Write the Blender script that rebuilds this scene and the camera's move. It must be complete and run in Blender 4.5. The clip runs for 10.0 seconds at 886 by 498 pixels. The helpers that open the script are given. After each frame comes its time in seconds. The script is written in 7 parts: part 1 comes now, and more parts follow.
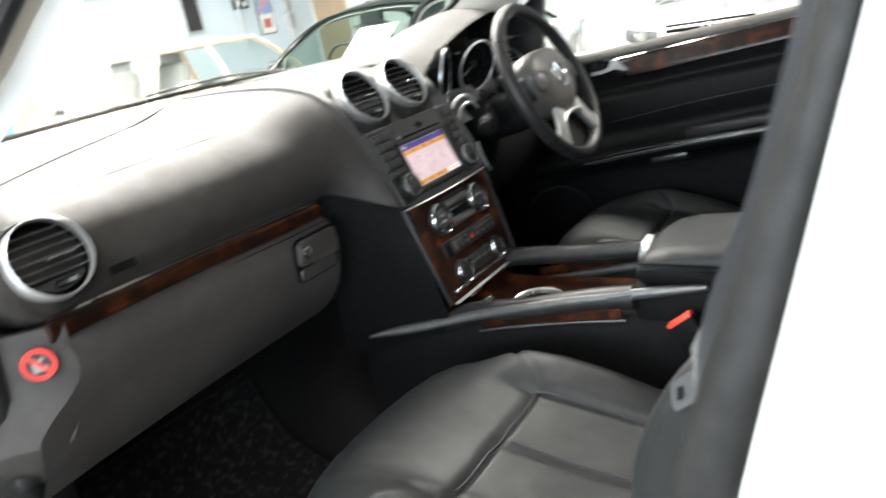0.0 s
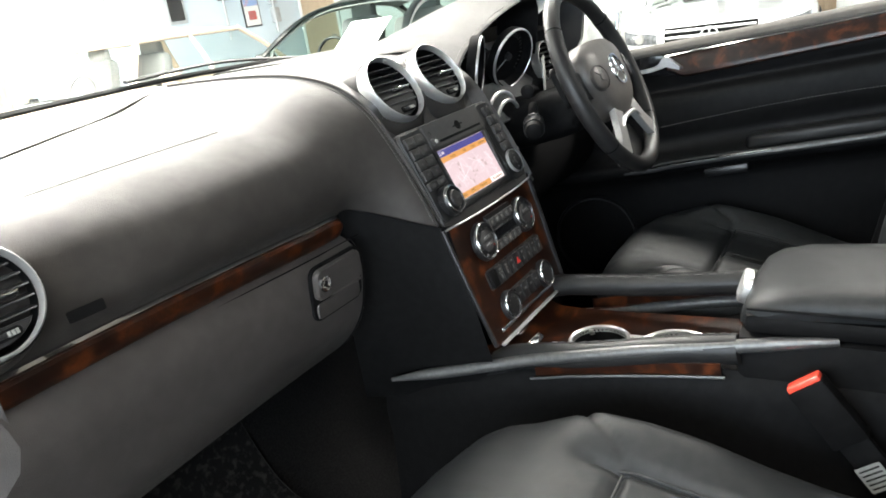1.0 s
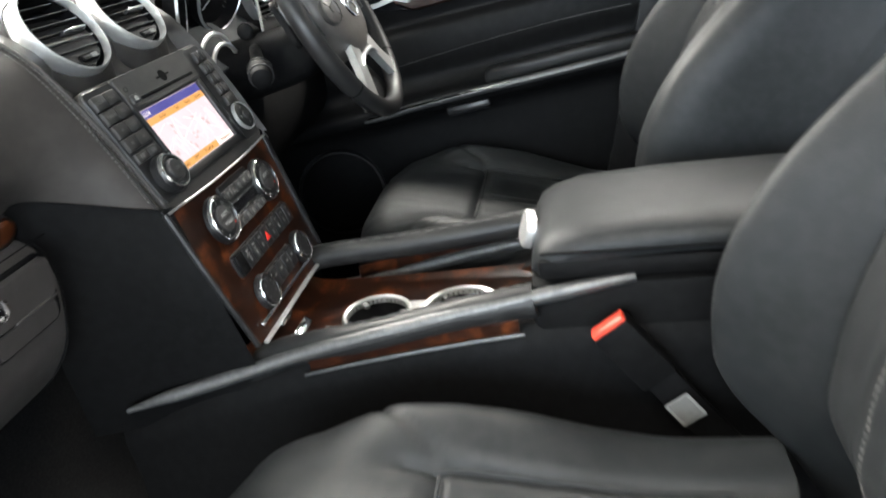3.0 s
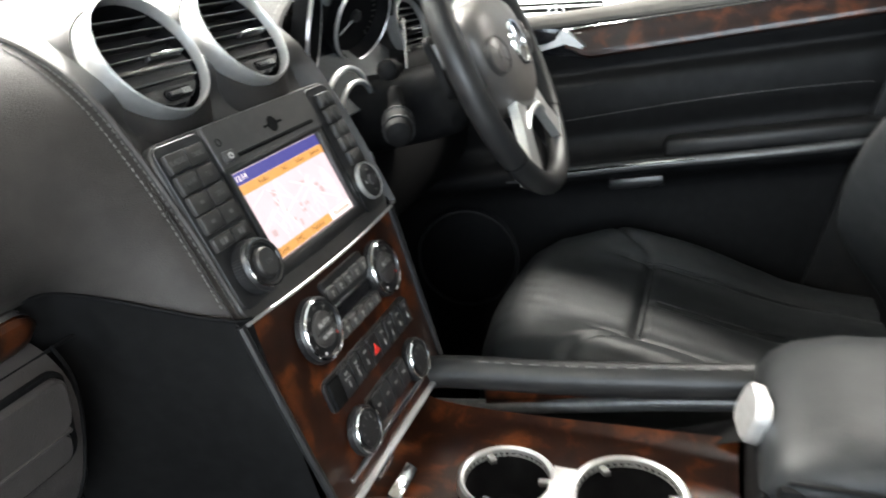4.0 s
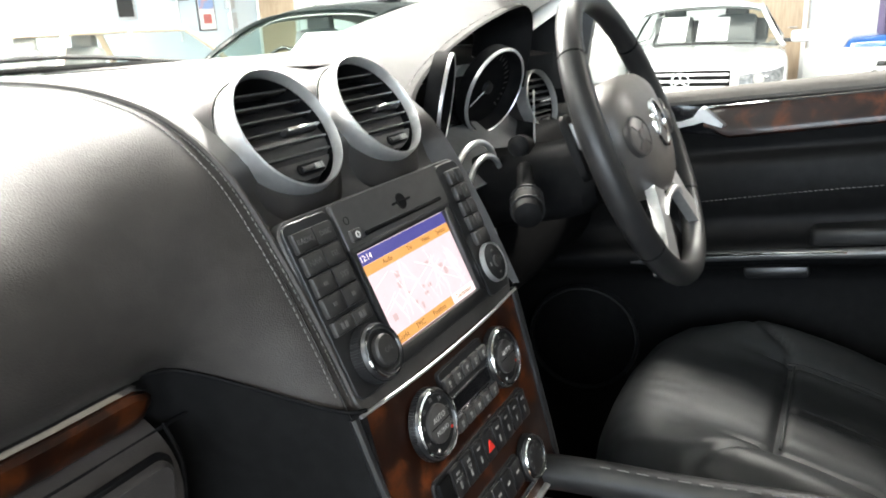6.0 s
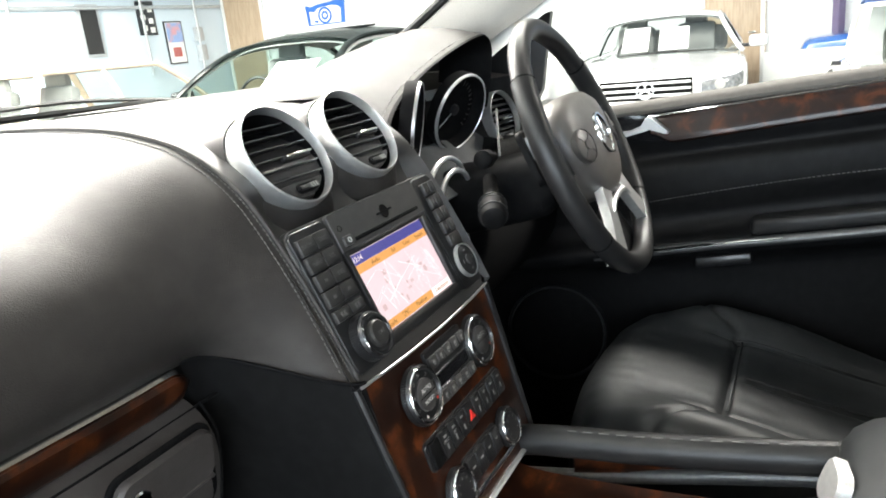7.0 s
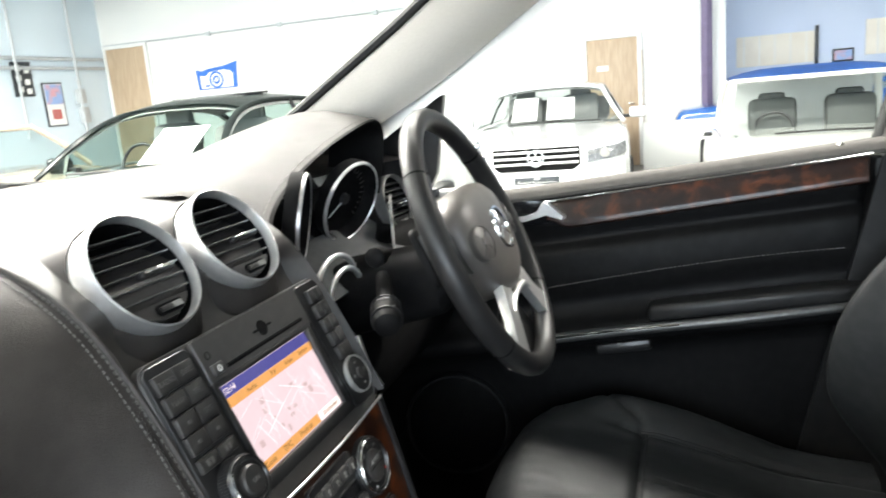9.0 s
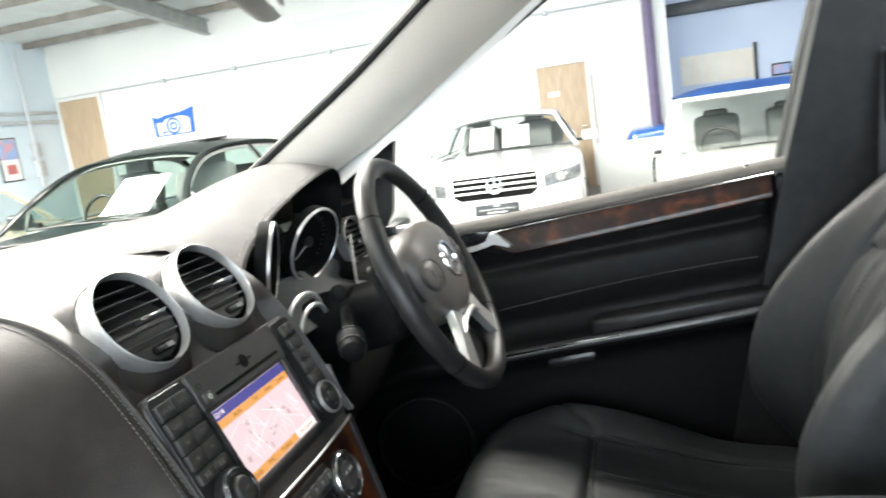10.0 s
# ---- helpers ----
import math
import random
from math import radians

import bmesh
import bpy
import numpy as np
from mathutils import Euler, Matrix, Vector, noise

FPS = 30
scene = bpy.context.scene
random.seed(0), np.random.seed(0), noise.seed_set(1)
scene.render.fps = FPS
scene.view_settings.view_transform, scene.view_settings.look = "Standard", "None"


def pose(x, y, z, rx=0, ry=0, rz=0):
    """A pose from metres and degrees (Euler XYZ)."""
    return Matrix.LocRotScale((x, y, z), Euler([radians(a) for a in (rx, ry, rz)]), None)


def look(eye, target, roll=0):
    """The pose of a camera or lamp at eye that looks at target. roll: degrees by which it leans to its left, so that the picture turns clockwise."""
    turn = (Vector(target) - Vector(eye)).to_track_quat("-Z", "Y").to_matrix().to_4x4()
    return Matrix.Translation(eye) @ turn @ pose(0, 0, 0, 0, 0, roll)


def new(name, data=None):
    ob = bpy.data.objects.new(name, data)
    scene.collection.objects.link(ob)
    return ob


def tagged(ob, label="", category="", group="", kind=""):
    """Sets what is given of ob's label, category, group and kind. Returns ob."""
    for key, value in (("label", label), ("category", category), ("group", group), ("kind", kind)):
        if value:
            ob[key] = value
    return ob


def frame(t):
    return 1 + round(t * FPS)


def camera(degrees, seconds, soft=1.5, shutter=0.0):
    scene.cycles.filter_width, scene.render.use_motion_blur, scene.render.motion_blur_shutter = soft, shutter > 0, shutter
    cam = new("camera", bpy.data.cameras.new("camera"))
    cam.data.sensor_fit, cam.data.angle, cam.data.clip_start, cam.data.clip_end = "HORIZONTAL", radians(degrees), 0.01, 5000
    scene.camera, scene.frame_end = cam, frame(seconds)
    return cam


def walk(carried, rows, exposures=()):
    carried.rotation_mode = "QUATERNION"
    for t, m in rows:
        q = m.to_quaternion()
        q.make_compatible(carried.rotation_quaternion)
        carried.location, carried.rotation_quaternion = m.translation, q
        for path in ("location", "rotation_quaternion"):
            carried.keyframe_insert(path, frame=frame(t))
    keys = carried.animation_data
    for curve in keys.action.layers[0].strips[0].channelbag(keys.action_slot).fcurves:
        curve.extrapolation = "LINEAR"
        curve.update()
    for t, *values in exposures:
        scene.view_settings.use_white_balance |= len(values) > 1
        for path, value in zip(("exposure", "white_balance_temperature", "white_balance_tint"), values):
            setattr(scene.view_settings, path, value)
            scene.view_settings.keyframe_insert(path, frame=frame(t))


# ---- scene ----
cam = camera(62.3, 10.0, soft=1.7, shutter=0.4)
PATH = [
    (0, (-1.12, -0.81, 1.385), (0.425, 0.293, 0.755), -10.5),
    (0.2, (-1.133, -0.775, 1.381), (0.342, 0.371, 0.723), -7.7),
    (0.5, (-1.089, -0.722, 1.375), (0.411, 0.421, 0.71), -6.7),
    (0.7, (-1.045, -0.656, 1.368), (0.496, 0.408, 0.727), -7.6),
    (1, (-0.968, -0.593, 1.364), (0.606, 0.462, 0.724), -8.7),
    (1.3, (-0.959, -0.557, 1.379), (0.674, 0.329, 0.694), -6.8),
    (1.5, (-0.994, -0.532, 1.378), (0.744, 0.182, 0.692), -8.1),
    (2, (-1.073, -0.477, 1.38), (0.708, -0.17, 0.522), -8.8),
    (2.2, (-1.076, -0.487, 1.35), (0.686, -0.306, 0.421), -8.8),
    (3.3, (-0.709, -0.496, 1.315), (1.049, -0.026, 0.485), -8.5),
    (3.5, (-0.664, -0.463, 1.32), (1.09, 0.022, 0.49), -7.4),
    (3.8, (-0.591, -0.404, 1.316), (1.139, 0.180, 0.551), -6.2),
    (4, (-0.556, -0.373, 1.313), (1.172, 0.29, 0.556), -4.2),
    (4.3, (-0.512, -0.337, 1.309), (1.185, 0.400, 0.603), -1.2),
    (4.5, (-0.495, -0.326, 1.309), (1.182, 0.52, 0.624), -0.8),
    (4.8, (-0.466, -0.295, 1.303), (1.184, 0.600, 0.673), 3.5),
    (5, (-0.458, -0.282, 1.294), (1.192, 0.654, 0.661), 4.3),
    (5.5, (-0.447, -0.272, 1.291), (1.191, 0.671, 0.637), 3.5),
    (5.7, (-0.466, -0.293, 1.304), (1.178, 0.651, 0.666), 0.8),
    (6.8, (-0.621, -0.395, 1.343), (1.073, 0.52, 0.801), -6.5),
    (7, (-0.621, -0.395, 1.342), (1.082, 0.499, 0.792), -5.9),
    (7.3, (-0.600, -0.394, 1.360), (1.141, 0.427, 0.898), -4.3),
    (7.5, (-0.573, -0.391, 1.368), (1.237, 0.368, 0.981), -4.6),
    (7.8, (-0.540, -0.370, 1.364), (1.274, 0.320, 0.972), -4.2),
    (8, (-0.536, -0.353, 1.358), (1.283, 0.355, 0.925), -3.8),
    (8.5, (-0.544, -0.324, 1.366), (1.236, 0.485, 0.948), -4.0),
    (8.8, (-0.540, -0.349, 1.368), (1.260, 0.364, 0.953), -4.5),
    (9, (-0.543, -0.372, 1.372), (1.307, 0.268, 0.959), -4.9),
    (9.2, (-0.560, -0.387, 1.377), (1.287, 0.214, 0.993), -5.9),
    (9.5, (-0.588, -0.405, 1.387), (1.273, 0.226, 1.013), -7.7),
    (9.7, (-0.605, -0.405, 1.394), (1.235, 0.238, 1.051), -7.5),
    (10, (-0.648, -0.427, 1.397), (1.244, 0.124, 1.053), -8.1),
]
walk(cam, [(t, look(eye, target, roll)) for t, eye, target, roll in PATH], exposures=[(0.0, 0.16), (1.2, 0.38), (2.2, 0.6), (5.6, 0.66), (7.0, 0.48), (10.0, 0.42)])

# ---------------------------------------------------------------- world and large lights
world = bpy.data.worlds.new("world")
world.use_nodes = True
world.node_tree.nodes["Background"].inputs[0].default_value = (0.75, 0.85, 1.0, 1)
world.node_tree.nodes["Background"].inputs[1].default_value = 0.5
scene.world = world
GROUND = -0.09


def area_lamp(name, m, sx, sy, watts, colour):
    d = bpy.data.lights.new(name, "AREA")
    d.shape, d.size, d.size_y, d.energy, d.color = "RECTANGLE", sx, sy, watts, colour
    ob = new(name, d)
    ob.matrix_world = m
    return ob


# Daylight through the glazed front of the hall, and the fluorescent rows under its roof.
area_lamp("window_daylight", look((-6.4, -1.5, 2.4), (0, -1.5, 1.2)), 11.0, 2.4, 700, (0.74, 0.87, 1.0))
# Row places are chosen; the 3.4 one is put there to brighten the driver's seat.
for lx, ly, long, watts in ((-3.0, 0.8, 13.0, 760), (1.6, 6.4, 9.2, 2400), (3.4, 3.0, 15.0, 1800)):
    area_lamp("lamp_row", look((lx, ly, 4.35), (lx, ly + 0.001, 0)), 0.8, long, watts, (1.0, 0.96, 0.89))

# ---------------------------------------------------------------- helpers
BASE = {}


def thing(name, loc=(0, 0, 0), label="", category="", group="", kind=""):
    ob = new(name)
    ob.empty_display_size = 0.05
    ob.location = loc
    BASE[ob.name] = Vector(loc)
    return tagged(ob, label, category, group, kind)


def to_mesh(name, bm, mat, sharp=38):
    bmesh.ops.recalc_face_normals(bm, faces=bm.faces)
    me = bpy.data.meshes.new(name)
    bm.to_mesh(me)
    bm.free()
    me.polygons.foreach_set("use_smooth", [True] * len(me.polygons))
    me.set_sharp_from_angle(angle=radians(sharp))
    me.materials.append(mat)
    return me


def part(name, bm, mat, parent, label="", sharp=38, kind=""):
    base = BASE.get(parent.name, Vector())
    if base.length:
        bmesh.ops.translate(bm, verts=bm.verts, vec=-base)
    ob = new(name, to_mesh(name, bm, mat, sharp))
    ob.parent = parent
    BASE[ob.name] = base
    return tagged(ob, label, kind=kind)


def solid(name, bm, mat, label="", category="", kind="structure", sharp=38, group=""):
    return tagged(new(name, to_mesh(name, bm, mat, sharp)), label, category, group, kind)


def merge(*bms):
    out = bmesh.new()
    for b in bms:
        table = {v: out.verts.new(v.co) for v in b.verts}
        for f in b.faces:
            out.faces.new([table[v] for v in f.verts])
        b.free()
    return out


def moved(bm, m):
    bmesh.ops.transform(bm, matrix=m, verts=bm.verts)
    return bm


def sheet(rows, close_u=False, close_v=False, caps=False):
    """A skin over rows of points. close_u joins each row's ends, close_v the last row to the first, caps fills both end rows."""
    bm = bmesh.new()
    vs = [[bm.verts.new(p) for p in row] for row in rows]
    nu, nv = len(rows[0]), len(rows)
    for j in range(nv if close_v else nv - 1):
        for i in range(nu if close_u else nu - 1):
            a, b = vs[j], vs[(j + 1) % nv]
            bm.faces.new((a[i], a[(i + 1) % nu], b[(i + 1) % nu], b[i]))
    if caps:
        bm.faces.new(vs[0][::-1])
        bm.faces.new(vs[-1])
    return bm


def thick(bm, depth):
    """Gives a sheet a thickness along its normals."""
    bmesh.ops.recalc_face_normals(bm, faces=bm.faces)
    bmesh.ops.solidify(bm, geom=bm.faces[:], thickness=depth)
    return bm


def resample(pts, n):
    """n points spread evenly by index over a path."""
    out = []
    for i in range(n):
        t = i * (len(pts) - 1) / (n - 1)
        k = min(int(t), len(pts) - 2)
        out.append(pts[k].lerp(pts[k + 1], t - k))
    return out


def rbox(sx, sy, sz, bevel=0.004, m=None, segs=2):
    bm = bmesh.new()
    bmesh.ops.create_cube(bm, size=1)
    bmesh.ops.scale(bm, vec=(sx, sy, sz), verts=bm.verts)
    if bevel:
        bmesh.ops.bevel(bm, geom=bm.edges[:], offset=min(bevel, 0.45 * min(sx, sy, sz)), segments=segs, profile=0.5, affect="EDGES")
    return moved(bm, m) if m else bm


def box(x0, x1, y0, y1, z0, z1, bevel=0.0):
    return rbox(x1 - x0, y1 - y0, z1 - z0, bevel, pose((x0 + x1) / 2, (y0 + y1) / 2, (z0 + z1) / 2))


def lathe(profile, segs=32, m=None, close=False):
    rows = [[(r * math.cos(2 * math.pi * k / segs), r * math.sin(2 * math.pi * k / segs), h) for k in range(segs)] for r, h in profile]
    bm = sheet(rows, close_u=True, close_v=close)
    bmesh.ops.remove_doubles(bm, verts=bm.verts, dist=1e-6)
    return moved(bm, m) if m else bm


def smooth_path(pts, per=6, closed=False):
    """A Catmull-Rom line through the points."""
    p = [Vector(q) for q in pts]
    n, out = len(p), []
    for i in range(n if closed else n - 1):
        a, b, c, d = (p[(i + k) % n] if closed else p[min(max(i + k, 0), n - 1)] for k in (-1, 0, 1, 2))
        for s in range(per):
            t = s / per
            out.append(0.5 * ((2 * b) + (c - a) * t + (2 * a - 5 * b + 4 * c - d) * t * t + (3 * b - a - 3 * c + d) * t ** 3))
    if not closed:
        out.append(p[-1])
    return out


def tube(pts, r, segs=10, closed=False, flat=1.0, up=(0, 0, 1)):
    """A tube along points. r: one radius or one for each point; flat: height against width."""
    p = [Vector(q) for q in pts]
    n = len(p)
    rr = r if isinstance(r, (list, tuple)) else [r] * n
    rows = []
    for i in range(n):
        d = (p[(i + 1) % n] - p[i - 1]) if closed else (p[min(i + 1, n - 1)] - p[max(i - 1, 0)])
        d.normalize()
        s = d.cross(Vector(up))
        if s.length < 1e-4:
            s = d.cross(Vector((1, 0, 0)))
        s.normalize()
        u = s.cross(d)
        rows.append([p[i] + rr[i] * (math.cos(2 * math.pi * k / segs) * s + flat * math.sin(2 * math.pi * k / segs) * u) for k in range(segs)])
    return sheet(rows, close_u=True, close_v=closed, caps=not closed)


def rrect(w, h, r, n=5):
    """A rounded rectangle's outline round the origin."""
    out = []
    for cx, cy, a in ((w / 2 - r, h / 2 - r, 0), (-w / 2 + r, h / 2 - r, 90), (-w / 2 + r, -h / 2 + r, 180), (w / 2 - r, -h / 2 + r, 270)):
        out += [(cx + r * math.cos(radians(a + 90 * k / n)), cy + r * math.sin(radians(a + 90 * k / n))) for k in range(n + 1)]
    return out


def slab(outline, depth, m=None, bevel=0.0, z0=0.0):
    """An outline in x and y, raised from z0 by depth, with a chamfered rim."""
    c = Vector((sum(p[0] for p in outline) / len(outline), sum(p[1] for p in outline) / len(outline)))
    size = max(1e-6, max((Vector(p) - c).length for p in outline))
    rows = [[(p[0], p[1], z0) for p in outline], [(p[0], p[1], z0 + depth - bevel) for p in outline]]
    if bevel:
        k = 1 - bevel / size
        rows.append([(c.x + (p[0] - c.x) * k, c.y + (p[1] - c.y) * k, z0 + depth) for p in outline])
    bm = sheet(rows, close_u=True, caps=True)
    return moved(bm, m) if m else bm


def plate(w, h, r, depth, x, y, m, bevel=0.001, z0=0.0):
    return slab([(px + x, py + y) for px, py in rrect(w, h, r)], depth, m, bevel, z0)


def step(a, b, v):
    t = min(max((v - a) / (b - a), 0.0), 1.0)
    return t * t * (3 - 2 * t)


def lerp_path(path, v):
    """Linear reading of (v, value...) rows."""
    for a, b in zip(path, path[1:]):
        if v <= b[0]:
            k = 0 if b[0] == a[0] else min(max((v - a[0]) / (b[0] - a[0]), 0), 1)
            return [p + (q - p) * k for p, q in zip(a[1:], b[1:])]
    return list(path[-1][1:])


def facing(p, out, up=(0, 0, 1)):
    """A pose at p whose z points along out and whose y is as near up as can be."""
    z = Vector(out).normalized()
    x = Vector(up).cross(z).normalized()
    y = z.cross(x)
    return Matrix.Translation(p) @ Matrix((x, y, z)).transposed().to_4x4()


def writing(name, text, size, m, mat, parent, align="CENTER"):
    c = bpy.data.curves.new(name, "FONT")
    c.body, c.size, c.align_x, c.align_y, c.extrude, c.resolution_u = text, size, align, "CENTER", 0.0001, 2
    ob = new(name, c)
    deps = bpy.context.evaluated_depsgraph_get()
    me = bpy.data.meshes.new_from_object(ob.evaluated_get(deps))
    bpy.data.objects.remove(ob)
    bpy.data.curves.remove(c)
    me.transform(Matrix.Translation(-BASE.get(parent.name, Vector())) @ m)
    me.materials.clear()
    me.materials.append(mat)
    ob = new(name, me)
    ob.parent = parent
    return ob


# ---------------------------------------------------------------- materials
def material(name, colour, rough=0.5, metal=0.0, second=None, scale=30.0, mix=(0.4, 0.65), bump=0.0, bump_scale=400.0, bump_kind="noise",
             coat=0.0, rough_var=0.0, emit=None, emit_strength=0.0, sheen=0.0, spec=0.5, stretch=None, coarse=None, island=0.0):
    """A node material: base colour mottled with a second at one scale and a coarser one, uneven gloss, fine relief."""
    mt = bpy.data.materials.new(name)
    mt.use_nodes = True
    nt = mt.node_tree
    b = nt.nodes["Principled BSDF"]
    b.inputs["Base Color"].default_value = (*colour, 1)
    b.inputs["Roughness"].default_value, b.inputs["Metallic"].default_value = rough, metal
    b.inputs["Specular IOR Level"].default_value = spec
    b.inputs["Coat Weight"].default_value, b.inputs["Coat Roughness"].default_value = coat, 0.06
    b.inputs["Sheen Weight"].default_value = sheen
    link = nt.links.new
    tc = nt.nodes.new("ShaderNodeTexCoord")
    mp = nt.nodes.new("ShaderNodeMapping")
    if stretch:
        mp.inputs["Scale"].default_value = stretch
    link(tc.outputs["Object"], mp.inputs["Vector"])

    def noise_node(s, detail=4.0):
        n = nt.nodes.new("ShaderNodeTexNoise")
        n.inputs["Scale"].default_value, n.inputs["Detail"].default_value = s, detail
        link(mp.outputs[0], n.inputs["Vector"])
        return n

    if second:
        n = noise_node(scale)
        r = nt.nodes.new("ShaderNodeMapRange")
        r.inputs[1].default_value, r.inputs[2].default_value = mix
        link(n.outputs[0], r.inputs[0])
        m = nt.nodes.new("ShaderNodeMix")
        m.data_type = "RGBA"
        m.inputs[6].default_value, m.inputs[7].default_value = (*colour, 1), (*second, 1)
        link(r.outputs[0], m.inputs[0])
        last = m.outputs[2]
        if coarse:
            n2 = noise_node(coarse[0], 2.0)
            r2 = nt.nodes.new("ShaderNodeMapRange")
            r2.inputs[1].default_value, r2.inputs[2].default_value, r2.inputs[3].default_value, r2.inputs[4].default_value = 0.35, 0.7, 1.0, coarse[1]
            link(n2.outputs[0], r2.inputs[0])
            m2 = nt.nodes.new("ShaderNodeMix")
            m2.data_type, m2.blend_type = "RGBA", "MULTIPLY"
            m2.inputs[0].default_value = 1.0
            link(last, m2.inputs[6])
            link(r2.outputs[0], m2.inputs[7])
            last = m2.outputs[2]
        link(last, b.inputs["Base Color"])
    if rough_var:
        n = noise_node(9.0, 5.0)
        r = nt.nodes.new("ShaderNodeMapRange")
        r.inputs[1].default_value, r.inputs[2].default_value = 0.3, 0.7
        r.inputs[3].default_value, r.inputs[4].default_value = rough - rough_var, rough + rough_var
        link(n.outputs[0], r.inputs[0])
        link(r.outputs[0], b.inputs["Roughness"])
    if bump:
        if bump_kind == "cells":
            n = nt.nodes.new("ShaderNodeTexVoronoi")
            n.inputs["Scale"].default_value = bump_scale
            link(mp.outputs[0], n.inputs["Vector"])
        else:
            n = noise_node(bump_scale, 3.0)
        bp = nt.nodes.new("ShaderNodeBump")
        bp.inputs["Strength"].default_value, bp.inputs["Distance"].default_value = bump, 0.001
        link(n.outputs[0], bp.inputs["Height"])
        link(bp.outputs[0], b.inputs["Normal"])
    if emit:
        b.inputs["Emission Color"].default_value, b.inputs["Emission Strength"].default_value = (*emit, 1), emit_strength
    return mt


def glass(name, tint, rough=0.0):
    """A thin pane: mostly clear, with a mirror's share that grows at a slant."""
    mt = bpy.data.materials.new(name)
    mt.use_nodes = True
    nt = mt.node_tree
    nt.nodes.remove(nt.nodes["Principled BSDF"])
    clear, gloss, mixer, lw, power, scale = (nt.nodes.new(k) for k in ("ShaderNodeBsdfTransparent", "ShaderNodeBsdfGlossy", "ShaderNodeMixShader", "ShaderNodeLayerWeight", "ShaderNodeMath", "ShaderNodeMath"))
    clear.inputs[0].default_value = (*tint, 1)
    gloss.inputs["Roughness"].default_value = rough
    lw.inputs[0].default_value = 0.5
    power.operation, power.inputs[1].default_value = "POWER", 4.0
    scale.operation, scale.inputs[1].default_value, scale.inputs[2].default_value = "MULTIPLY_ADD", 0.12, 0.009
    nt.links.new(lw.outputs["Facing"], power.inputs[0])
    nt.links.new(power.outputs[0], scale.inputs[0])
    nt.links.new(scale.outputs[0], mixer.inputs[0])
    nt.links.new(clear.outputs[0], mixer.inputs[1])
    nt.links.new(gloss.outputs[0], mixer.inputs[2])
    nt.links.new(mixer.outputs[0], nt.nodes["Material Output"].inputs[0])
    return mt


LEATHER = material("black_leather", (0.0136, 0.0152, 0.0162), 0.45, spec=0.22, second=(0.0188, 0.0203, 0.0212), scale=60, bump=0.18, bump_scale=950, bump_kind="cells", rough_var=0.06, coarse=(6, 0.8))
GRIP = material("smooth_grip_leather", (0.012, 0.012, 0.0125), 0.4, spec=0.3, second=(0.018, 0.0178, 0.0175), scale=40, bump=0.03, bump_scale=1400, rough_var=0.04, coarse=(8, 0.85))
DASH = material("dash_vinyl", (0.032, 0.0288, 0.027), 0.47, spec=0.2, second=(0.041, 0.037, 0.0345), scale=40, bump=0.25, bump_scale=900, bump_kind="cells", rough_var=0.05, coarse=(4, 0.82))
# Seat leather's darker copy: the door's shade is put into its colour.
DOORTRIM = material("shaded_trim_leather", (0.0048, 0.0048, 0.005), 0.48, spec=0.11, second=(0.0072, 0.0072, 0.0074), scale=60, bump=0.22, bump_scale=900, bump_kind="cells", rough_var=0.06, coarse=(6, 0.8))
LOWERVINYL = material("lower_vinyl", (0.038, 0.0345, 0.033), 0.46, spec=0.4, second=(0.047, 0.0425, 0.041), scale=50, bump=0.25, bump_scale=900, bump_kind="cells", rough_var=0.06, coarse=(5, 0.8))
SURROUND = material("satin_surround", (0.045, 0.041, 0.039), 0.42, second=(0.053, 0.049, 0.046), scale=110, bump=0.08, bump_scale=1300, rough_var=0.05, coarse=(6, 0.88))
# Black plastic, set darker still to hold the shade on cheeks and footwell sides.
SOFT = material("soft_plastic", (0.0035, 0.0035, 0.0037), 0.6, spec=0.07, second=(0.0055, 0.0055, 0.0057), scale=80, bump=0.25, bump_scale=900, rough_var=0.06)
PLASTIC = material("black_plastic", (0.009, 0.009, 0.0095), 0.36, second=(0.013, 0.013, 0.0135), scale=90, bump=0.12, bump_scale=1200, rough_var=0.08)
FACE = material("satin_faceplate", (0.04, 0.038, 0.037), 0.36, second=(0.048, 0.046, 0.044), scale=120, bump=0.06, bump_scale=1500, rough_var=0.05)
BEZEL = material("grey_bezel_plastic", (0.03, 0.028, 0.0265), 0.4, second=(0.036, 0.034, 0.032), scale=120, bump=0.08, bump_scale=1500, rough_var=0.05)
KEY = material("key_plastic", (0.019, 0.018, 0.0175), 0.42, second=(0.023, 0.022, 0.021), scale=120, bump=0.06, bump_scale=1500, rough_var=0.05)
KEYPRINT = material("key_print", (0.09, 0.088, 0.085), 0.6, second=(0.075, 0.073, 0.07), scale=200)
GLOSSY = material("piano_black", (0.008, 0.008, 0.009), 0.12, second=(0.012, 0.012, 0.013), scale=50, rough_var=0.04)
DEEP = material("vent_interior", (0.004, 0.004, 0.0045), 0.7, spec=0.06, second=(0.007, 0.007, 0.007), scale=70)
SILVER = material("satin_silver", (0.7, 0.7, 0.69), 0.34, 0.85, second=(0.76, 0.76, 0.75), scale=150, bump=0.03, bump_scale=2000, rough_var=0.06)
TRIM = material("grey_silver_trim", (0.1, 0.1, 0.1), 0.38, 0.6, second=(0.13, 0.13, 0.127), scale=140, bump=0.05, bump_scale=1800, rough_var=0.07)
CHROME = material("chrome", (0.8, 0.8, 0.8), 0.09, 1.0, second=(0.74, 0.74, 0.74), scale=60, rough_var=0.03)
STITCH = material("grey_thread", (0.14, 0.135, 0.13), 0.8, second=(0.1, 0.097, 0.093), scale=300)
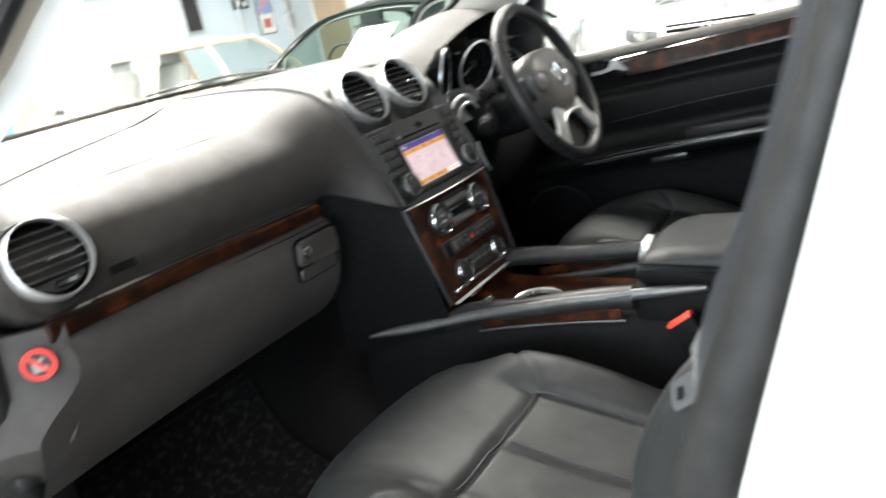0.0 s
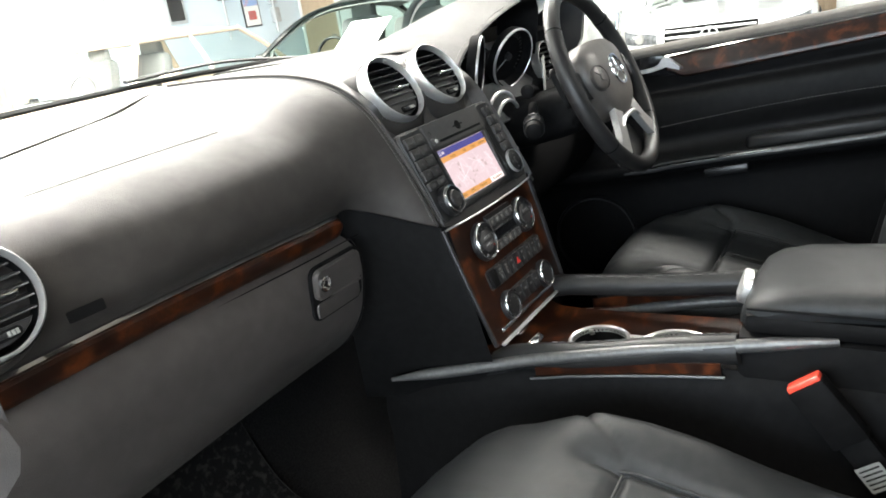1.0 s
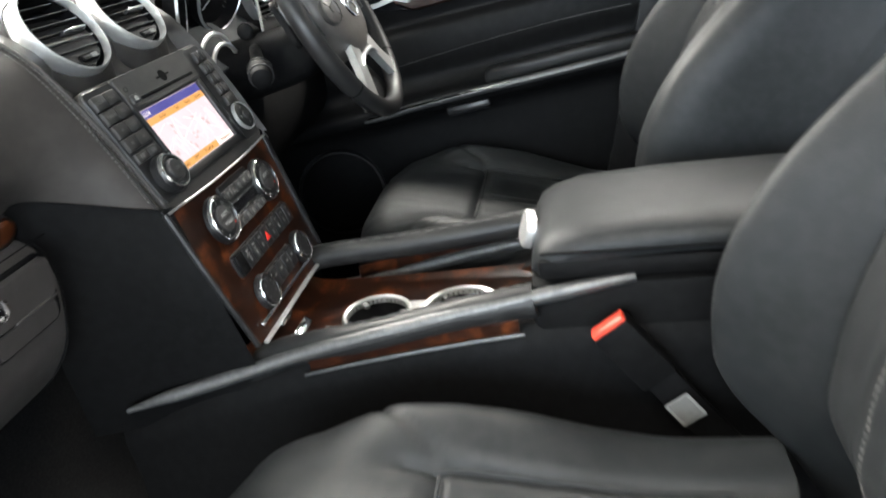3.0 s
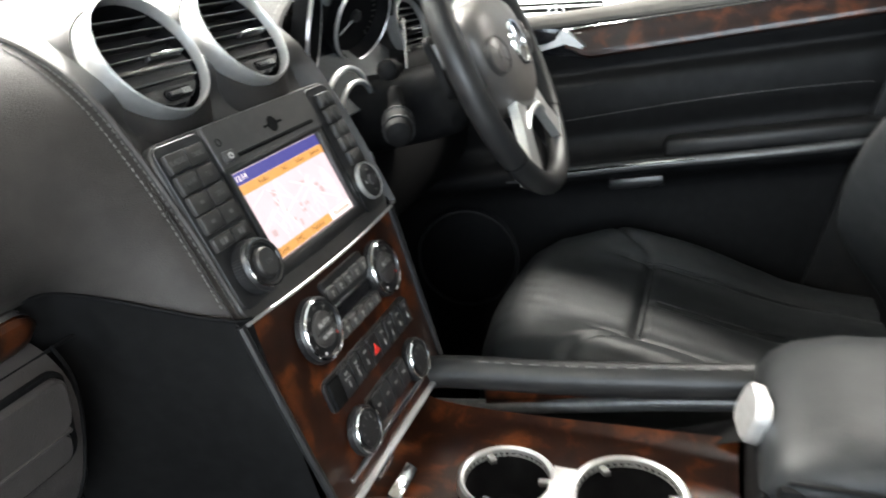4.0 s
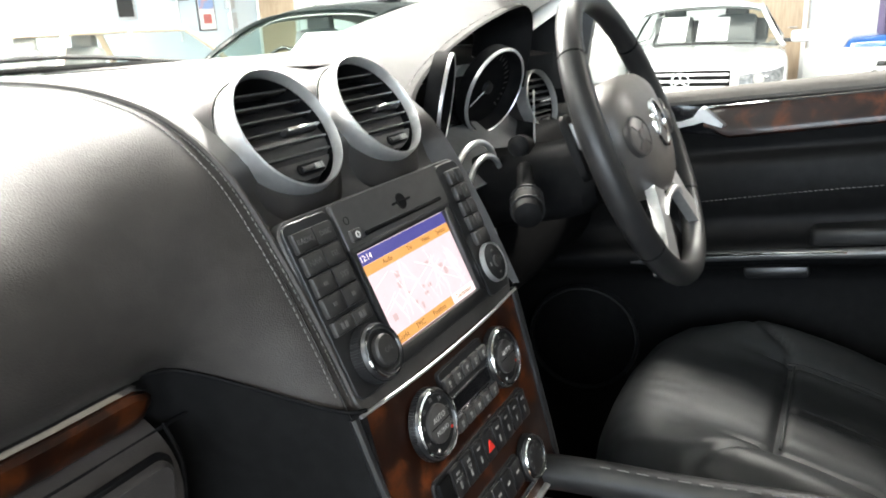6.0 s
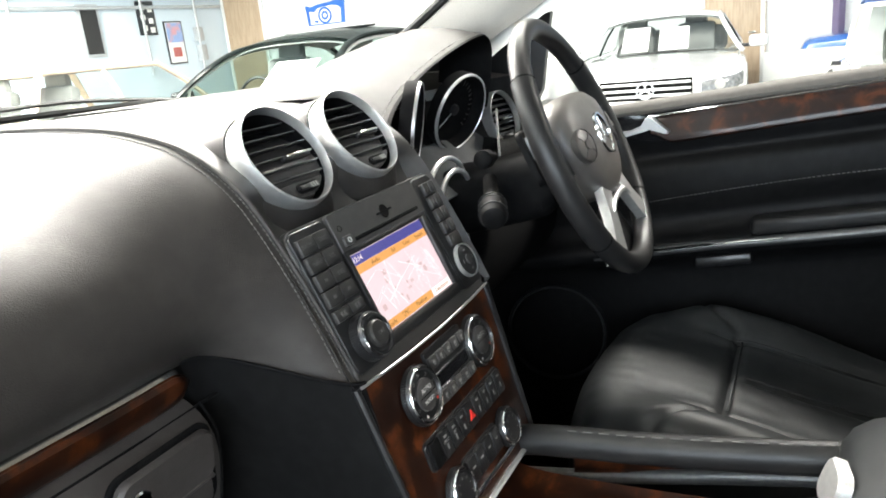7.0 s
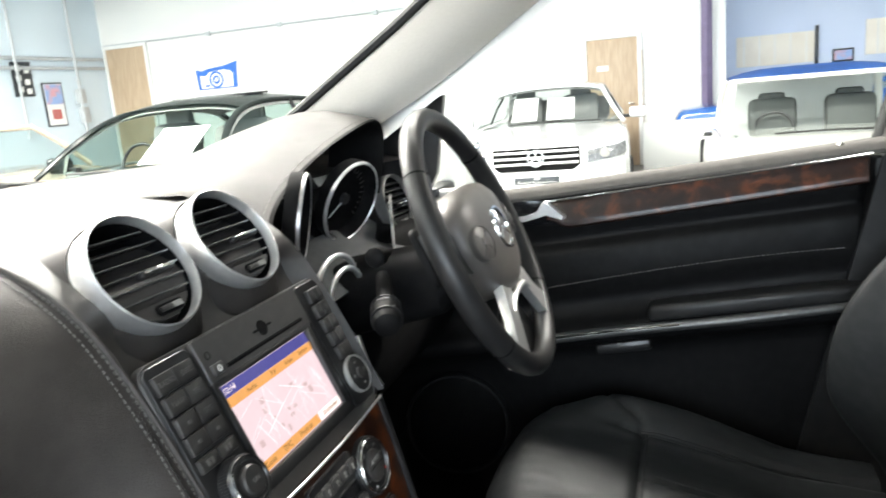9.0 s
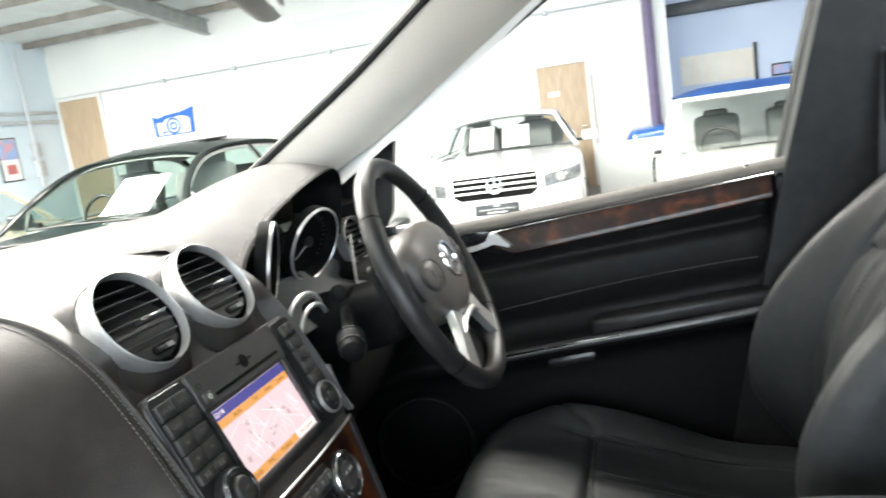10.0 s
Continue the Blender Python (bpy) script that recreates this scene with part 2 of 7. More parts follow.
CARPET = material("black_carpet", (0.004, 0.004, 0.0043), 0.95, second=(0.013, 0.0125, 0.012), scale=260, bump=0.9, bump_scale=700, spec=0.15, coarse=(5, 0.7))
MATRIB = material("mat_rib", (0.035, 0.033, 0.031), 0.8, second=(0.05, 0.047, 0.044), scale=90, bump=0.6, bump_scale=900)
MATPILE = material("mat_pile", (0.006, 0.006, 0.006), 0.95, second=(0.034, 0.032, 0.03), scale=75, mix=(0.52, 0.66), bump=1.0, bump_scale=420, bump_kind="cells", spec=0.2, coarse=(9, 0.6))
GREYTRIM = material("grey_pillar_cloth", (0.56, 0.52, 0.455), 0.85, second=(0.51, 0.47, 0.41), scale=500, bump=0.3, bump_scale=1500, coarse=(5, 0.92))
BEIGECAP = material("grey_vinyl_cap", (0.085, 0.08, 0.073), 0.65, spec=0.12, second=(0.075, 0.071, 0.065), scale=80, bump=0.3, bump_scale=700, coarse=(6, 0.9))
RUBBER = material("rubber_seal", (0.008, 0.008, 0.008), 0.55, spec=0.3, second=(0.015, 0.015, 0.015), scale=60, rough_var=0.08)
WHITEMARK = material("pale_print", (0.6, 0.6, 0.58), 0.6, second=(0.5, 0.5, 0.48), scale=200)
DIMMARK = material("dim_print", (0.22, 0.22, 0.21), 0.6, second=(0.18, 0.18, 0.17), scale=200)
RED = material("red_plastic", (0.6, 0.03, 0.02), 0.35, second=(0.5, 0.025, 0.02), scale=80, rough_var=0.05)
BUCKLE_RED = material("buckle_red", (0.75, 0.07, 0.035), 0.4, second=(0.65, 0.05, 0.03), scale=90, rough_var=0.05)
STEEL = material("buckle_steel", (0.42, 0.45, 0.48), 0.25, 0.9, second=(0.36, 0.39, 0.42), scale=120, rough_var=0.08)
WEBBING = material("belt_webbing", (0.05, 0.052, 0.056), 0.7, second=(0.035, 0.036, 0.04), scale=700, bump=0.5, bump_scale=1500)
WHITE_PAINT = material("white_car_paint", (0.72, 0.72, 0.7), 0.25, second=(0.68, 0.68, 0.66), scale=6, coat=0.8, rough_var=0.04)
PALEPLASTIC = material("pale_grey_plastic", (0.36, 0.36, 0.34), 0.5, second=(0.33, 0.33, 0.31), scale=90, bump=0.1, bump_scale=900)
GRIPGREY = material("grey_grip_plastic", (0.075, 0.077, 0.078), 0.5, spec=0.3, second=(0.088, 0.09, 0.091), scale=90, bump=0.1, bump_scale=900)
PANE = glass("window_glass", (0.93, 0.96, 0.95))


def burl_wood():
    """Dark polished burr walnut: warped rings of amber and near black under a clear coat."""
    mt = material("burr_walnut", (0.1, 0.03, 0.012), 0.35, coat=0.3, spec=0.2)
    nt = mt.node_tree
    b = nt.nodes["Principled BSDF"]
    tc = nt.nodes["Texture Coordinate"]
    n = nt.nodes.new("ShaderNodeTexNoise")
    n.inputs["Scale"].default_value, n.inputs["Detail"].default_value, n.inputs["Distortion"].default_value = 30.0, 8.0, 0.5
    n2 = nt.nodes.new("ShaderNodeTexNoise")
    n2.inputs["Scale"].default_value, n2.inputs["Detail"].default_value, n2.inputs["Distortion"].default_value = 130.0, 4.0, 1.2
    ramp = nt.nodes.new("ShaderNodeValToRGB")
    e = ramp.color_ramp.elements
    e[0].position, e[0].color = 0.3, (0.007, 0.0024, 0.0013, 1)
    e[1].position, e[1].color = 0.88, (0.16, 0.04, 0.009, 1)
    mid = e.new(0.52)
    mid.color = (0.017, 0.0053, 0.0024, 1)
    mx = nt.nodes.new("ShaderNodeMath")
    mx.operation = "MULTIPLY_ADD"
    mx.inputs[1].default_value, mx.inputs[2].default_value = 0.12, -0.06
    add = nt.nodes.new("ShaderNodeMath")
    nt.links.new(tc.outputs["Object"], n.inputs["Vector"])
    nt.links.new(tc.outputs["Object"], n2.inputs["Vector"])
    nt.links.new(n2.outputs[0], mx.inputs[0])
    nt.links.new(n.outputs[0], add.inputs[0])
    nt.links.new(mx.outputs[0], add.inputs[1])
    nt.links.new(add.outputs[0], ramp.inputs[0])
    nt.links.new(ramp.outputs[0], b.inputs["Base Color"])
    return mt


WOOD = burl_wood()
HUBGREY = material("hub_satin_plastic", (0.085, 0.077, 0.07), 0.42, second=(0.097, 0.088, 0.08), scale=60, bump=0.1, bump_scale=1200, rough_var=0.05)

# ---------------------------------------------------------------- car cabin: x to the car's right, y ahead, z up
TH = 24.5
UPPER = Matrix(((1, 0, 0, 0), (0, math.sin(radians(TH)), -math.cos(radians(TH)), 0), (0, math.cos(radians(TH)), math.sin(radians(TH)), 1.15), (0, 0, 0, 1)))
TL = 16.5
LOWER = Matrix(((1, 0, 0, 0), (0, math.sin(radians(TL)), -math.cos(radians(TL)), -0.043), (0, math.cos(radians(TL)), math.sin(radians(TL)), 1.057), (0, 0, 0, 1)))

PAD = [(0.64, 1.27), (0.45, 1.275), (0.30, 1.268), (0.20, 1.26), (0.12, 1.243), (0.064, 1.214), (0.043, 1.184), (0.035, 1.155), (0.045, 1.126), (0.066, 1.106)]
SEAM = [(0.64, 1.285), (0.45, 1.292), (0.30, 1.294), (0.20, 1.29), (0.14, 1.281), (0.09, 1.265), (0.045, 1.233), (0.012, 1.186), (-0.02, 1.127), (-0.051, 1.061)]


def dash_profile(x):
    """The padded dash's section at x, left of the middle: plain roll, swelling out to the centre stack."""
    bow = -0.028 * max(0.0, (-0.3 - x) / 0.46) ** 2
    low = 0.014 * max(0.0, (-0.3 - x) / 0.45)
    flat = step(-0.52, -0.66, x)
    bow += 0.035 * max(0.0, (-0.765 - x) / 0.035) ** 2
    bulge = (0, 0, 0, 0, 0, 0.006, 0.016, 0.02, 0.013, 0.0)
    a = smooth_path([(0, y + bow + flat * bulge[n], z - 0.6 * low * (1 if n < 6 else 0) + (low if n > 7 else 0)) for n, (y, z) in enumerate(PAD)], 4)
    for n, q in enumerate(a):
        q.z += 0.055 * max(0.0, (-0.752 - x) / 0.048) * step(0.62, 1.0, n / (len(a) - 1))
    b = smooth_path([(0, y, z) for y, z in SEAM], 4)
    out = []
    for i, (p, q) in enumerate(zip(a, b)):
        k = step(-0.31 + 0.085 * step(0.45, 1.0, i / (len(a) - 1)), -0.15, x)
        pull = 0.014 * step(0.55, 1.0, i / (len(a) - 1)) * step(-0.26, -0.15, x)
        out.append(Vector((x + pull, p.y + (q.y - p.y) * k + 0.5 * pull, p.z + (q.z - p.z) * k - 0.4 * pull)))
    return out


def build_dashboard():
    d = thing("dashboard", (0, 0.2, 0.9), "black grained dashboard with burr walnut strip and silver vents", "dashboard")
    xs = [-0.8, -0.793, -0.785] + [-0.78 + 0.02 * i for i in range(0, 23)] + [-0.33 + 0.01 * i for i in range(0, 19)]
    part("pad", sheet([dash_profile(x) for x in xs]), DASH, d, "black grained soft pad over the passenger side")
    # centre surround from seam to seam
    mid = [[Vector((x, p.y + 0.004 + 0.024 * step(1.245, 1.2, p.z) * (abs(x) < 0.143), p.z - 0.004)) for p in smooth_path([(0, y, z) for y, z in SEAM], 4)] for x in [-0.149 + 0.018 * i for i in range(18)]]
    part("centre_surround", sheet(mid), SURROUND, d, "smooth dark surround of the centre stack")
    # double row of stitches beside the seam
    for off, dy in ((-0.1535, 0.0), (-0.1605, 0.0)):
        line = smooth_path([dash_profile(off)[i] for i in range(8, 36)], 3)
        bits, n = [], Vector((-0.25, -0.8, 0.6)).normalized() * 0.0005
        for p, q in zip(line, line[1:]):
            count = max(1, round((q - p).length / 0.0045))
            for k in range(count):
                bits.append(tube([p.lerp(q, k / count) + n, p.lerp(q, (k + 0.62) / count) + n], 0.00055, 4))
        part("stitching", merge(*bits), STITCH, d, "grey twin stitching along the seam")
    line = [dash_profile(-0.15)[i] + Vector((0, -0.001, 0.001)) for i in range(4, 36)]
    part("seam_welt", tube(line, 0.0026, 6), DASH, d)
    # wood strip across the passenger side with a bright upper edge
    def strip_row(x, prof):
        p = dash_profile(min(x, -0.245))[-1]
        end = step(-0.245, -0.218, x)
        return [Vector((x, p.y + dy - 0.002 + 0.012 * end * end, p.z + dz * (1 - 0.45 * end) - 0.012 * end)) for dy, dz in prof]
    xs = [-0.738 + 0.02 * i for i in range(25)] + [-0.243 + 0.004 * i for i in range(7)]
    wood = [(0.012, -0.003), (-0.006, -0.004), (-0.0082, -0.008), (-0.0065, -0.018), (-0.001, -0.028), (0.004, -0.032), (0.012, -0.034)]
    strip = part("wood_strip", sheet([strip_row(x, wood) for x in xs], caps=True), WOOD, d, "polished dark burr walnut strip")
    edge = [(0.012, 0.003), (-0.004, 0.002), (-0.0065, -0.001), (-0.004, -0.004), (0.012, -0.004)]
    part("bright_edge", sheet([strip_row(x, edge) for x in xs[:-2]], caps=True), CHROME, strip, "bright metal edge")
    # lower dash and glovebox front
    def low_row(x):
        p = dash_profile(min(x, -0.3))[-1]
        pts = [(p.y + 0.014, p.z - 0.028), (p.y - 0.006, p.z - 0.036), (p.y - 0.024, 1.046), (p.y - 0.022, 1.0), (p.y - 0.006, 0.95), (p.y + 0.04, 0.9), (p.y + 0.12, 0.868), (p.y + 0.3, 0.85)]
        return [Vector((x, y, z)) for y, z in pts]
    def outer_end(z):
        return -0.741 + 0.016 * math.sin(math.pi * max(0.0, min(1.0, (1.12 - z) / 0.11))) - 0.06 * step(1.06, 0.99, z)
    rows = []
    for i in range(30):
        k = i / 29.0
        row = []
        for v in smooth_path(low_row(-0.76 + 0.53 * k), 3):
            x0 = outer_end(v.z)
            row.append(Vector((x0 + (-0.23 - x0) * k, v.y, v.z)))
        rows.append(row)
    part("lower_panel", sheet(rows), LOWERVINYL, d, "dark lower panel with the glovebox front")
    gap = [low_row(x)[1] + Vector((0, -0.001, -0.002)) for x in (-0.73, -0.6, -0.45, -0.3, -0.2)]
    part("glovebox_gap", tube(smooth_path(gap, 4), 0.0016, 6), DEEP, d)
    part("glovebox_gap", tube(smooth_path([Vector((-0.219 - 0.004 * i, low_row(-0.219)[i].y - 0.0005, low_row(-0.219)[i].z)) for i in range(1, 7)], 4), 0.0015, 6), DEEP, d)
    # stack cheek that faces the passenger
    top = [dash_profile(x)[-1] + Vector((0, -0.0045, 0.003)) for x in (-0.24, -0.228, -0.215, -0.2, -0.185, -0.172, -0.16, -0.149)]
    top[0].y += 0.012
    bot = [(-0.142, 0.16, 0.75), (-0.124, 0.06, 0.76), (-0.122, -0.03, 0.79), (-0.127, -0.09, 0.835)]
    rows = []
    for a, b in zip(smooth_path(top, 3), [Vector(q) for q in resample(smooth_path(bot, 6), len(smooth_path(top, 3)))]):
        rows.append([a.lerp(b, t) + Vector((-0.006, -0.004, 0)) * math.sin(math.pi * t) for t in [i / 12 for i in range(13)]])
    part("stack_cheek", sheet(rows), SOFT, d, "smooth plastic cheek of the centre stack, darkened as if in shade")
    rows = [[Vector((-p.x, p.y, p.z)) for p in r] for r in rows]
    part("stack_cheek", sheet(rows), SOFT, d, "smooth plastic cheek of the centre stack, darkened as if in shade")
    part("cheek_seam", tube([p + Vector((-0.001, -0.002, 0.001)) for p in smooth_path(top, 3)], 0.0016, 6), DEEP, d)
    # dark body behind the fascia, windscreen shelf and driver's lower dash
    shelf = [[Vector((x, y + 0.10 * (1 - (x / 0.8) ** 2) - 0.05, z)) for y, z in ((0.16, 1.262), (0.3, 1.284), (0.45, 1.289), (0.62, 1.284), (0.7, 1.26))] for x in [0.15 + 0.05 * i for i in range(13)]]
    part("windscreen_shelf", sheet(shelf), DASH, d, "black grained shelf under the windscreen")
    drv = [[Vector((x, y, z)) for y, z in ((0.2, 1.17), (0.13, 1.16), (0.10, 1.15), (0.085, 1.12), (0.06, 1.06), (0.05, 0.99), (0.09, 0.92), (0.2, 0.87), (0.4, 0.85))] for x in [0.155 + 0.04 * i for i in range(17)]]
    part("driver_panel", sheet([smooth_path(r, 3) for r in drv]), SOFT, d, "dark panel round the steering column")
    # silver slot line of the demister
    def pad_top(x, y):
        prof = dash_profile(x)
        for a, b in zip(prof, prof[1:]):
            if b.y <= y <= a.y:
                return Vector((x, y, a.z + (b.z - a.z) * (a.y - y) / max(1e-6, a.y - b.y)))
        return Vector((x, y, prof[0].z))
    line = [pad_top(x, y) + Vector((0, 0, 0.0015)) for x, y in ((-0.7, 0.195), (-0.62, 0.245), (-0.52, 0.3), (-0.42, 0.345), (-0.32, 0.39), (-0.22, 0.43), (-0.16, 0.452))]
    part("demister_slot", tube(smooth_path(line, 3), 0.0065, 8, flat=0.4), SURROUND, d, "narrow dark demister slot")
    line = [dash_profile(x)[15] + Vector((0, -0.0004, 0.0006)) for x in [-0.6 + 0.02 * i for i in range(14)]]
    part("airbag_line", tube(line, 0.0004, 5), DASH, d)
    # raised side label, plain
    p = Vector((-0.632, 0.024, 1.147))
    m = Matrix.Translation(p) @ pose(0, 0, 0, 78, 0, -4) @ pose(0, 0, 0, 0, 0, 0)
    part("badge_plate", plate(0.036, 0.011, 0.002, 0.0012, 0, 0, m, 0.0006), SOFT, d)
    return d


build_dashboard()


def build_sticker():
    s = thing("warning_sticker", (-0.76, 0.05, 1.07), "round red and white warning sticker on the dash end", "sticker")
    m = facing((-0.757, 0.0455, 1.073), (-0.62, -0.78, 0.05)) @ Matrix.Diagonal((0.92, 0.92, 1, 1))
    part("disc", lathe([(0.0, 0.0), (0.021, 0.0), (0.021, 0.0008), (0.0, 0.001)], 36, m), PLASTIC, s, "dark disc")
    part("red_ring", lathe([(0.0155, 0.0008), (0.0158, 0.0018), (0.0208, 0.0018), (0.0212, 0.0)], 36, m), RED, s, "red ring")
    part("red_bar", plate(0.034, 0.0045, 0.001, 0.0006, 0, 0, m @ pose(0, 0, 0.0012, 0, 0, -48)), RED, s)
    for bx, by, bw, bh in ((-0.004, -0.003, 0.008, 0.014), (0.005, -0.006, 0.009, 0.007), (0.004, 0.006, 0.005, 0.006)):
        part("mark", plate(bw, bh, 0.002, 0.0004, bx, by, m @ pose(0, 0, 0.0011)), DIMMARK, s, "plain pale bar")
    cap = thing("dash_end_cap", (-0.78, 0.1, 1.0), "black plastic end cap of the dashboard", "end cap")
    rows = []
    for t in [i / 10 for i in range(11)]:
        z = 1.112 - 0.19 * t
        y0 = 0.018 + 0.02 * max(0, 0.5 - t) + 0.16 * max(0, t - 0.72)
        rows.append([Vector((-0.722 - 0.045 * step(1.04, 0.96, z) - 0.0135 * k, y0 + 0.004 + 0.009 * k + 0.0008 * k * k + 0.05 * (k == 6), z)) for k in range(7)])
    part("shell", sheet(rows), DASH, cap)
    part("top_seam", tube([p + Vector((0, -0.001, 0.001)) for p in rows[0][1:6]], 0.0016, 8), DEEP, cap, "dark seam under the pad")


build_sticker()


def build_vent(m, r, label, wide=False):
    """A round vent in local axes: x across, y up, z out of the face."""
    v = thing("air_vent", (0, 0, 0), label, "air vent", "round dashboard vents")
    part("ring", lathe([(r * 0.92, -0.012), (r * 0.932, 0.001), (r * 0.952, 0.005), (r * 0.978, 0.004), (r * 0.994, 0.0), (r * 1.0, -0.006), (r * 1.004, -0.022), (r * 0.92, -0.022)], 48, close=True), SILVER, v, "satin silver ring")
    part("barrel", lathe([(0.0, -0.034), (r * 0.915, -0.034), (r * 0.924, -0.006), (r * 0.914, -0.005), (r * 0.905, -0.03), (0.0, -0.03)], 40), DEEP, v, "black barrel")
    flare = ((1.004, -0.014), (1.012, -0.006), (1.03, -0.005), (1.1, -0.012), (1.22, -0.028), (1.36, -0.05), (1.5, -0.085)) if wide else ((1.004, -0.014), (1.015, -0.005), (1.04, -0.0035), (1.08, -0.012), (1.14, -0.03), (1.22, -0.08))
    # the pod buries the ring's lower and inner side and bares its outer, upper flank
    rows = []
    for i in range(48):
        a = 2 * math.pi * i / 48
        bare = 0.013 * (0.5 + 0.5 * math.cos(a - radians(150)))
        low = max(0.0, -math.sin(a)) ** 0.7 if wide else 0.0
        rows.append([Vector((r * k * math.cos(a), r * k * math.sin(a), z + low * (max(z, -0.004 - 0.035 * (k - 1.03)) - z) * (k < 1.4) - bare)) for k, z in flare])
    part("pod", sheet(rows, close_v=True), DASH, v, "dark flared pod")
    for i in range(6):
        y = r * (0.69 - 0.21 * i)
        half = math.sqrt(max(0.0, (r * 0.91) ** 2 - y * y)) - 0.001
        blade = part("slat", rbox(2 * half, 0.0022, 0.016, 0.0009, pose(0, y, -0.013, 12)), PLASTIC, v)
        # Lighter strip painted along each slat where its front edge catches light.
        part("slat_glint", rbox(2 * half - 0.002, 0.0013, 0.001, 0.0003, pose(0, y - 0.0017, -0.0049, 12)), TRIM, blade, "painted light line on the lit front edge")
    lip = [(-0.66, -0.5), (0.66, -0.5), (0.6, -0.58), (0.42, -0.71), (0.15, -0.8), (-0.15, -0.8), (-0.42, -0.71), (-0.6, -0.58)]
    part("lower_bezel", slab([(x * r, y * r) for x, y in lip], 0.006, pose(0, 0, -0.01), 0.0012), PLASTIC, v)
    part("thumb_slot", plate(r * 0.6, r * 0.18, r * 0.085, 0.002, 0.1 * r, -0.64 * r, pose(0, 0, -0.0045), 0.0006), DEEP, v)
    part("thumb_wheel", rbox(r * 0.46, r * 0.08, 0.003, 0.001, pose(0.1 * r, -0.64 * r, -0.002)), PLASTIC, v)
    part("wheel_mark", merge(*[rbox(r * 0.05, r * 0.09, 0.001, 0, pose(r * (0.15 + 0.07 * k), -0.645 * r, 0)) for k in range(3)]), DIMMARK, v)
    part("tab", rbox(r * 0.72, r * 0.1, 0.008, 0.002, pose(0.22 * r, -0.06 * r, 0.0)), PLASTIC, v)
    part("tab_edge", rbox(r * 0.66, r * 0.05, 0.002, 0.0008, pose(0.24 * r, -0.045 * r, 0.0045)), CHROME, v, "bright tab edge")
    v.matrix_basis = m
    return v


build_vent(facing((-0.0635, 0.056, 1.2495), (-0.005, -1, 0.63)), 0.0548, "round silver-ringed air vent above the head unit", True)
build_vent(facing((0.0625, 0.053, 1.2525), (0.005, -1, 0.66)), 0.0545, "round silver-ringed air vent above the head unit", True)
build_vent(facing((-0.7125, 0.024, 1.1905), (0.0, -1, 0.4)), 0.05, "round silver-ringed air vent at the dash end")
build_vent(facing((0.66, 0.122, 1.19), (-0.1, -1, 0.25)), 0.052, "round silver-ringed air vent by the driver's door")


# ---------------------------------------------------------------- glovebox handle
def build_glovebox_handle():
    g = thing("glovebox_handle", (-0.28, 0.04, 1.02), "black glovebox handle with a bright round lock", "handle")
    m = facing((-0.29, 0.0405, 1.031), (0.0, -1, -0.1))
    part("recess", plate(0.102, 0.076, 0.014, 0.004, 0, 0, m, 0.001), DEEP, g)
    part("lever", plate(0.094, 0.042, 0.011, 0.011, 0, 0.013, m, 0.003), LOWERVINYL, g)
    part("grip_edge", rbox(0.06, 0.003, 0.008, 0.001, m @ pose(0.012, -0.008, 0.008)), SURROUND, g)
    part("pocket", plate(0.09, 0.022, 0.007, 0.006, 0, -0.024, m, 0.002), LOWERVINYL, g)
    part("lock_ring", lathe([(0.0, 0.0), (0.0105, 0.0), (0.0105, 0.0135), (0.009, 0.0145), (0.0, 0.0135)], 28, m @ pose(-0.032, 0.014, 0)), CHROME, g, "bright lock cylinder")
    part("keyhole", rbox(0.0022, 0.008, 0.001, 0, m @ pose(-0.032, 0.014, 0.0146)), DEEP, g)


build_glovebox_handle()


# ---------------------------------------------------------------- head unit


def emissive(name, colour, strength, vary=0.0, scale=60.0):
    mt = material(name, (0.01, 0.01, 0.01), 0.15)
    b = mt.node_tree.nodes["Principled BSDF"]
    b.inputs["Emission Strength"].default_value = strength
    b.inputs["Emission Color"].default_value = (*colour, 1)
    if vary:
        nt = mt.node_tree
        n = nt.nodes.new("ShaderNodeTexNoise")
        n.inputs["Scale"].default_value = scale
        mx = nt.nodes.new("ShaderNodeMix")
        mx.data_type = "RGBA"
        mx.inputs[6].default_value, mx.inputs[7].default_value = (*colour, 1), (*[c * (1 - vary) for c in colour], 1)
        nt.links.new(nt.nodes["Texture Coordinate"].outputs["Object"], n.inputs["Vector"])
        nt.links.new(n.outputs[0], mx.inputs[0])
        nt.links.new(mx.outputs[2], b.inputs["Emission Color"])
    return mt


MAP_BG = emissive("map_background", (0.86, 0.66, 0.69), 0.95, 0.15, 60)
MAP_BLUE = emissive("map_header", (0.09, 0.085, 0.32), 0.9, 0.2, 60)
MAP_ORANGE = emissive("map_bar", (0.85, 0.4, 0.12), 0.95, 0.2, 50)
MAP_ROAD = emissive("map_road", (0.97, 0.84, 0.86), 1.0)
MAP_DARK = emissive("map_block", (0.72, 0.52, 0.52), 0.8)
MAP_TEXT = emissive("map_text", (0.36, 0.17, 0.05), 0.7)
MAP_WHITE = emissive("map_label", (1.0, 0.86, 0.82), 1.1)


